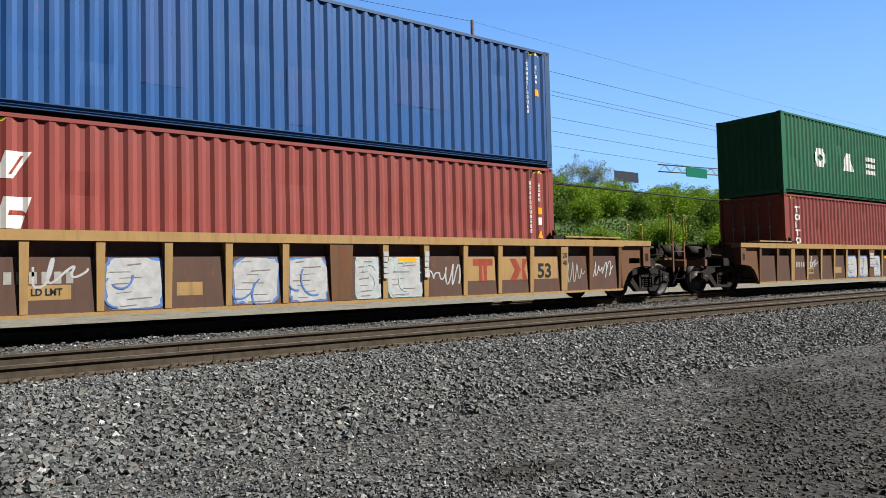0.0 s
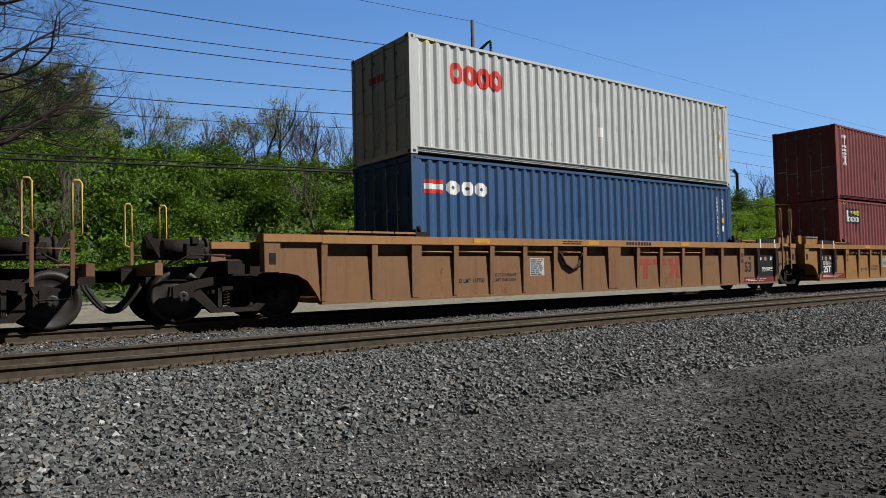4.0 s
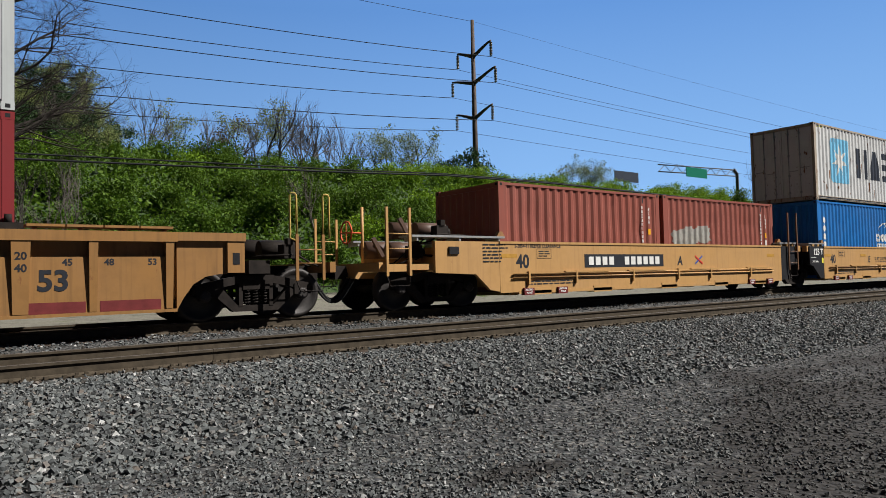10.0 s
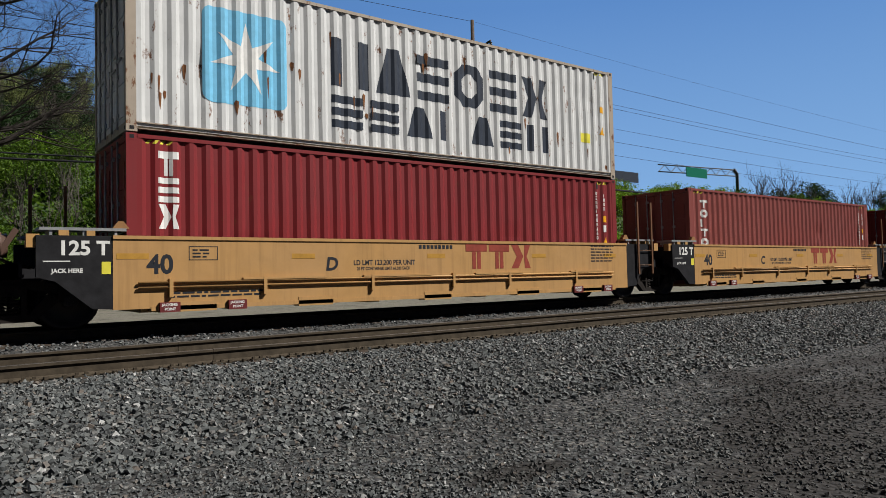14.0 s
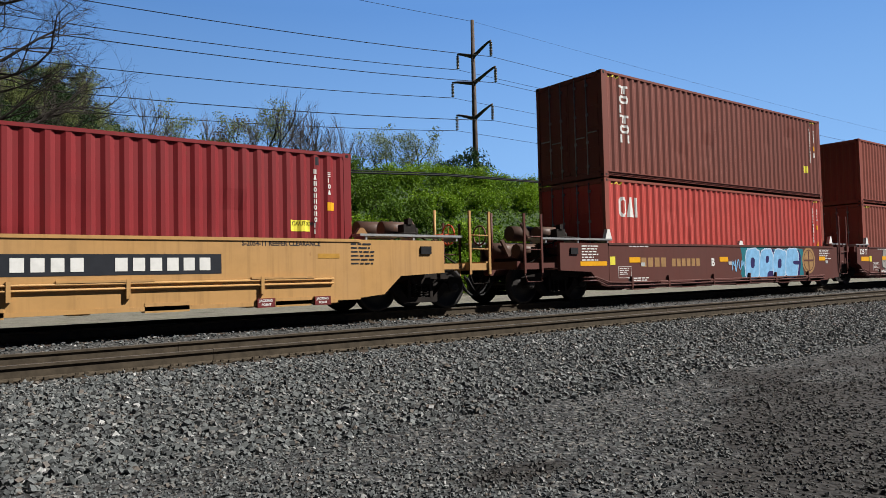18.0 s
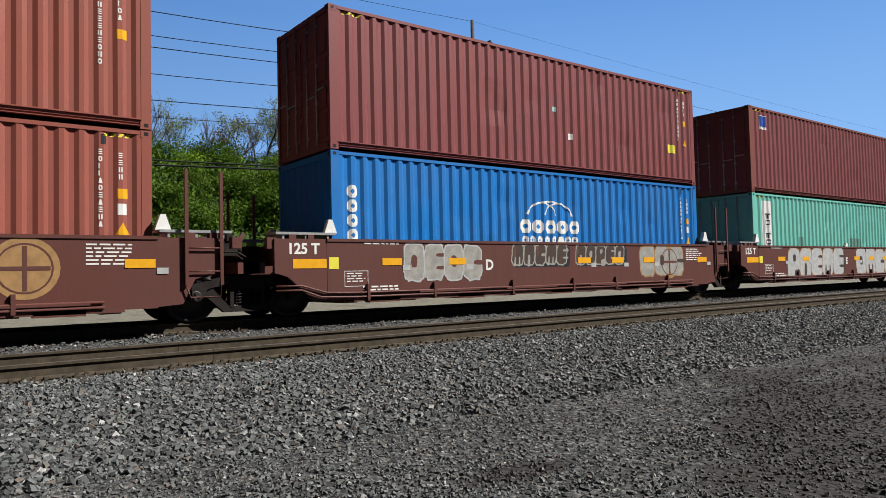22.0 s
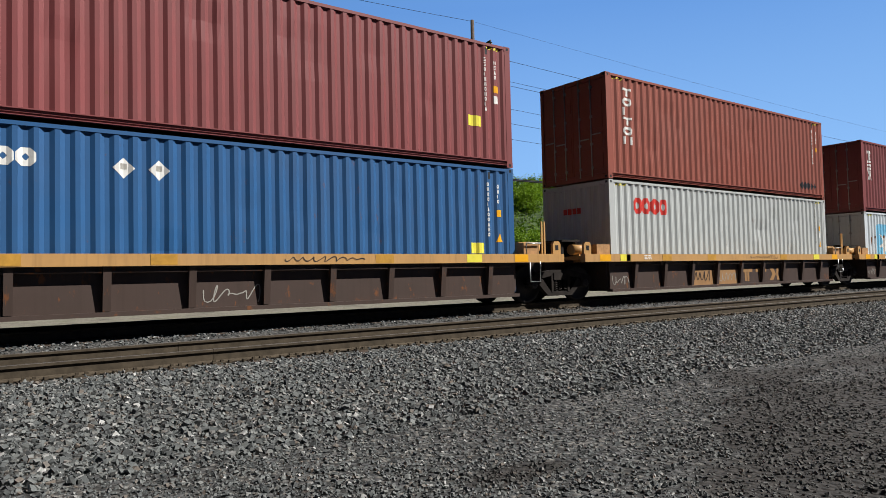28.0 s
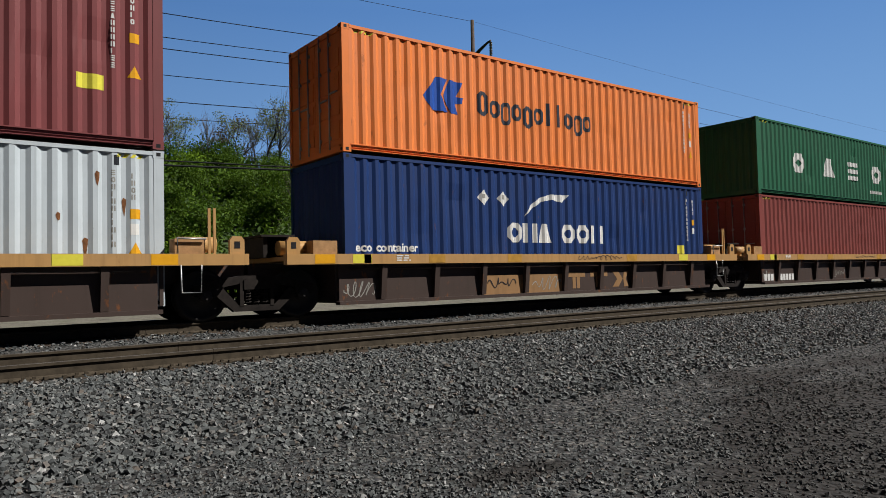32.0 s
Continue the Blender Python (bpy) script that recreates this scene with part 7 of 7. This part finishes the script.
for n in range(10, 15):
    car = CARS[n]
    for x0 in ((0.55, 4.8, 11.1) if n == 10 else (0.95, 2.61, 6.62, 7.9, 9.2, 11.7)):
        bars(car, "reflector", M["amber"], [(x0, x0 + 0.46, 1.12, 1.26)], YS - 0.0075, "bright amber reflector strip", 0.002)
        bars(car, "white_patch", M["grafwhite"], [(x0 + 0.48, x0 + 0.66, 1.02, 1.12)], YS - 0.0075, "", 0.002)
    if n != 10:
        lettering(car, "125 T", -1.06, 1.35, 0.19, M["white"], -1.496)
        bars(car, "reflector", M["amber"], [(-0.95, -0.27, 1.08, 1.25)], -1.496, "bright amber reflector strip")
    else:
        bars(car, "reflector", M["amber"], [(-1.34, -0.34, 1.05, 1.16)], -1.496, "bright amber reflector strip")
        bars(car, "small_print", M["white"], small_print(-1.28, -0.66, 1.56, 6, 0.03, 0.04, 2), -1.496)
        bars(car, "number_bar", M["gold"], [(1.06 + 0.29 * q, 1.27 + 0.29 * q, 1.0, 1.25) for q in range(4)] + [(2.42 + 0.235 * q, 2.59 + 0.235 * q, 1.0, 1.22) for q in range(6)], YS, "row of pale tan number bars")
    bars(car, "lemon_sticker", M["lemon"], [(-0.22, -0.02, 1.06, 1.28)], YS)
    bars(car, "small_print", M["white"], small_print(0.55, 1.5, 1.57, 1, 0.035, 0.03, n) + small_print(0.5, 1.6, 0.72, 2, 0.03, 0.03, n + 1) + small_print(11.15, 12.0, 1.50, 6, 0.025, 0.035, n + 2), YS)
    bars(car, "outlined_notice", M["white"], [(0.10, 0.62, 1.01, 1.02), (0.10, 0.62, 0.72, 0.73), (0.10, 0.11, 0.73, 1.01), (0.61, 0.62, 0.73, 1.01)] + small_print(0.15, 0.58, 0.98, 4, 0.02, 0.03, n), YS)
    lettering(car, {10: "B", 11: "C", 12: "D", 13: "E", 14: "A"}[n], {10: 4.36, 11: 3.48, 12: 3.62, 14: 3.70}.get(n, 5.9), 1.0, 0.22, M["white"], YS - 0.004)
    sx = {14: 1.70}.get(n, 10.35)
    flat_mark(car, "round_seal", [[(sx + 0.46 * math.cos(q * 0.2618), 1.13 + 0.46 * math.sin(q * 0.2618)) for q in range(24)]], M["gold"], YS, "round faded tan emblem")
    flat_mark(car, "seal_ring", [p for q in range(24) for p in stroke_line([(sx + 0.36 * math.cos(q * 0.2618), 1.13 + 0.36 * math.sin(q * 0.2618)), (sx + 0.36 * math.cos(q * 0.2618 + 0.2618), 1.13 + 0.36 * math.sin(q * 0.2618 + 0.2618))], 0.025)] + [rect(sx - 0.03, sx + 0.03, 0.8, 1.46), rect(sx - 0.33, sx + 0.33, 1.10, 1.16)], M["oxide"], YS, lift=0.007)
    bm = bmesh.new()
    prism(bm, [(5.93, 1.63), (6.17, 1.63), (6.12, 1.76), (5.98, 1.76)], -1.50, -1.42)
    part("guide_post", bm, M["white"], car)


def bubble_letters(car, x0, x1, z0, z1, kinds, fill, edge, under, seed, drop=None, lean=0.0):
    """Sprayed fat shapes: an outline, a fill and slots in the colour under them. o hole, u slot below, c slot beside, e two slots beside, m two slots below."""
    w = (x1 - x0) / len(kinds)
    cz, rz = (z0 + z1) / 2, (z1 - z0) / 2
    r = random.Random(seed)
    tilt = lambda q: [(a + lean * (b - cz), min(z1 + 0.02, max(z0 - 0.02, b))) for a, b in q]
    for i, k in enumerate(kinds):
        cx, hz = x0 + w * (i + 0.5), cz + r.uniform(-0.05, 0.05) * rz
        if drop:
            flat_mark(car, "spray_shadow", [tilt(blob(cx + 0.08, hz - 0.05, w * 0.60, rz * 1.0, seed + i, 30, 0.05, 0.5))], M[drop], YS, lift=0.002 + 0.0001 * i)
    for i, k in enumerate(kinds):
        cx, hz = x0 + w * (i + 0.5), cz + r.uniform(-0.05, 0.05) * rz
        up = 0.0035 + 0.0008 * i
        flat_mark(car, "spray_outline", [tilt(blob(cx, hz, w * 0.53, rz * 0.97, seed + i, 30, 0.06, 0.5))], M[edge], YS, lift=up)
        flat_mark(car, "spray_fill", [tilt(blob(cx, hz, w * 0.53 - 0.03, rz * 0.97 - 0.035, seed + i, 30, 0.06, 0.5))], M[fill], YS, "sprayed graffiti in puffed shapes", up + 0.0003)
        slots = {"o": [(0.0, 0.05, 0.15, 0.32)], "u": [(0.0, -0.55, 0.11, 0.5)], "c": [(0.36, 0.0, 0.30, 0.13)], "e": [(0.36, 0.35, 0.28, 0.09), (0.36, -0.30, 0.28, 0.09)],
                 "m": [(-0.2, -0.6, 0.06, 0.42), (0.18, -0.6, 0.06, 0.42)], "p": [(0.05, 0.32, 0.13, 0.22), (0.32, -0.72, 0.26, 0.32)]}.get(k, [])
        for a, b, rx, rr in slots:
            q = blob(cx + a * w, hz + b * rz, rx * w, rr * rz, seed + 40 + i, 14, 0.08, 0.7)
            flat_mark(car, "spray_gap", [tilt(q)], M[under], YS, lift=up + 0.0005)


flat_mark(CARS[10], "spray_backing", [ragged(5.95, 10.0, 0.55, 1.585, 5, 0.12)], M["grafdeep"], YS, "teal sprayed background", 0.0012)
bubble_letters(CARS[10], 6.25, 9.60, 0.52, 1.56, "opoc", "grafsky", "grafpale", "violet", 3, "violet", 0.12)
flat_mark(CARS[10], "spray_line", scrawl(5.45, 6.2, 0.80, 1.25, 4, 4, 0.04), M["grafsky"], YS, lift=0.010)
for k in range(4):
    bars(CARS[10], "spray_drip", M["grafsky"], [(6.0 + 0.9 * k, 6.7 + 0.85 * k, 0.475, 0.53)], YS - 0.004, "", 0.003)
for x0, x1, sd in ((0.98, 3.39, 21), (3.84, 5.99, 31)):
    cx, rx = (x0 + x1) / 2, (x1 - x0) / 2
    flat_mark(CARS[11], "spray_outline", [blob(cx, 1.15, rx + 0.03, 0.44, sd, 36, 0.05, 0.35)], M["ink"], YS, lift=0.002)
    flat_mark(CARS[11], "spray_fill", [blob(cx, 1.15, rx - 0.02, 0.405, sd, 36, 0.05, 0.35)], M["grafgrey"], YS, "chalky grey sprayed letter mass", 0.003)
    for k in range(5):
        a = x0 + 0.12 + k * (x1 - x0 - 0.2) / 5
        flat_mark(CARS[11], "spray_line", scrawl(a, a + 0.32, 0.86, 1.46, sd + k, 2, 0.012), M["ink"], YS, lift=0.004 + 0.001 * k)
flat_mark(CARS[11], "spray_line", scrawl(6.6, 8.8, 0.78, 1.55, 12, 5, 0.035), M["grafgrey"], YS, lift=0.002)
bubble_letters(CARS[12], 1.46, 3.51, 0.76, 1.58, "oeoc", "grafgrey", "grafwhite", "oxide", 41)
bubble_letters(CARS[12], 4.42, 6.23, 1.06, 1.60, "mucme", "soot", "grafgrey", "grafgrey", 51, "ink", 0.1)
bubble_letters(CARS[12], 6.54, 8.39, 1.06, 1.60, "uopeo", "soot", "grafgrey", "grafgrey", 61, "ink", 0.1)
bubble_letters(CARS[12], 9.04, 11.0, 0.70, 1.58, "coc", "grafgrey", "gold", "soot", 71)
bubble_letters(CARS[13], 1.58, 5.71, 0.52, 1.60, "pueme", "grafwhite", "gold", "soot", 81, "soot", 0.06)
bubble_letters(CARS[13], 6.79, 10.2, 0.52, 1.60, "omce", "grafwhite", "gold", "soot", 91, "soot")
flat_mark(CARS[14], "spray_line", scrawl(-0.1, 0.6, 0.97, 1.55, 3, 5, 0.03), M["grafwhite"], YS, lift=0.004)
flat_mark(CARS[14], "spray_line", scrawl(0.75, 1.6, 0.82, 1.55, 4, 5, 0.035), M["grafwhite"], YS, lift=0.004)
flat_mark(CARS[14], "spray_line", scrawl(2.55, 3.3, 0.62, 1.58, 2, 2, 0.05), M["ink"], YS, lift=0.008)
flat_mark(CARS[14], "spray_line", scrawl(2.4, 5.1, 1.36, 1.57, 6, 9, 0.025), M["grafgrey"], YS, lift=0.006)
flat_mark(CARS[14], "spray_fill", [blob(7.0, 0.95, 0.8, 0.5, 7, 26, 0.15), blob(9.3, 1.0, 1.1, 0.55, 8, 26, 0.15)], M["ink"], YS, "black sprayed graffiti shapes", 0.005)
flat_mark(CARS[14], "spray_outline", scrawl(6.3, 8.4, 0.62, 1.55, 14, 4, 0.06), M["grafwhite"], YS, lift=0.009)

TAN = paint("car_tan_sheet", (0.36, 0.20, 0.085), rust=0.3, dirt=0.4)
for n in range(15, 20):
    car = CARS[n]
    ys = -1.32
    if n != 15 and n != 19:
        sheets = sorted([o for o in car.children if o.name.startswith("side_sheet") and sum(v.co.y for v in o.data.vertices) < 0], key=lambda o: min(v.co.x for v in o.data.vertices))
        for o in sheets[3:5]:
            o.data.materials[0] = TAN
        flat_mark(car, "logo_wordmark", block_word(6.12, 8.5, 0.50, 0.90, 3, 0.3, 0.32, ("t", "t", "x")), TAN, ys)
        flat_mark(car, "spray_line", scrawl(3.5, 4.4, 0.52, 0.9, n, 4, 0.02), M["ink"], ys, lift=0.007)
    if n in (15, 19):
        bars(car, "number_bar", M["white"], [(-0.05 + 0.21 * q, 0.11 + 0.21 * q, 0.48, 0.70) for q in range(3)] + [(0.98 + 0.19 * q, 1.12 + 0.19 * q, 0.48, 0.69) for q in range(5)], ys, "row of white number bars")
    flat_mark(car, "spray_line", scrawl(-0.1, 0.6, 0.50, 0.82, n + 4, 4, 0.02), M["grafgrey"], ys, lift=0.003)
    flat_mark(car, "spray_line", scrawl(4.9, 5.9, 0.50, 0.82, n + 8, 5, 0.02), M["grafgrey"], ys, lift=0.003)
    for x0, m in ((-0.80, "amber"), (0.0, "lemon"), (1.8, "dull_amber"), (4.0, "dull_amber"), (8.2, "dull_amber"), (10.5, "lemon"), (11.9, "amber")):
        bars(car, "reflector", M[m], [(x0, x0 + 0.42, 1.165, 1.335)], -1.521, "coloured reflector strip on the sill")
    bars(car, "white_patch", M["white"], [(0.25, 0.41, 1.165, 1.335)], -1.521)
    bars(car, "small_print", M["white"], small_print(1.0, 1.4, 1.32, 3, 0.025, 0.02, n), -1.521)
    flat_mark(car, "spray_line", scrawl(6.3, 8.0, 1.19, 1.31, n + 1, 8, 0.014), M["ink"], -1.521, lift=0.006)


# ---- what moves ----
def motions():
    """The train rolls past at one speed, its wheels turning."""
    for ob, u, y, z in MOVERS:
        walk(ob, [(t, pose(u - SPEED * t, y, z)) for t in (0.0, 8.0, 16.0, 24.0, 32.0)])
    spin = math.degrees(SPEED / WHEEL_R) / FPS
    for w in WHEELSETS:
        x = w.matrix_basis.translation.x
        walk(w, [(i / FPS, pose(x, 0, WHEEL_R, 0, -spin * i, 0)) for i in range(int(32 * FPS) + 1)])


motions()
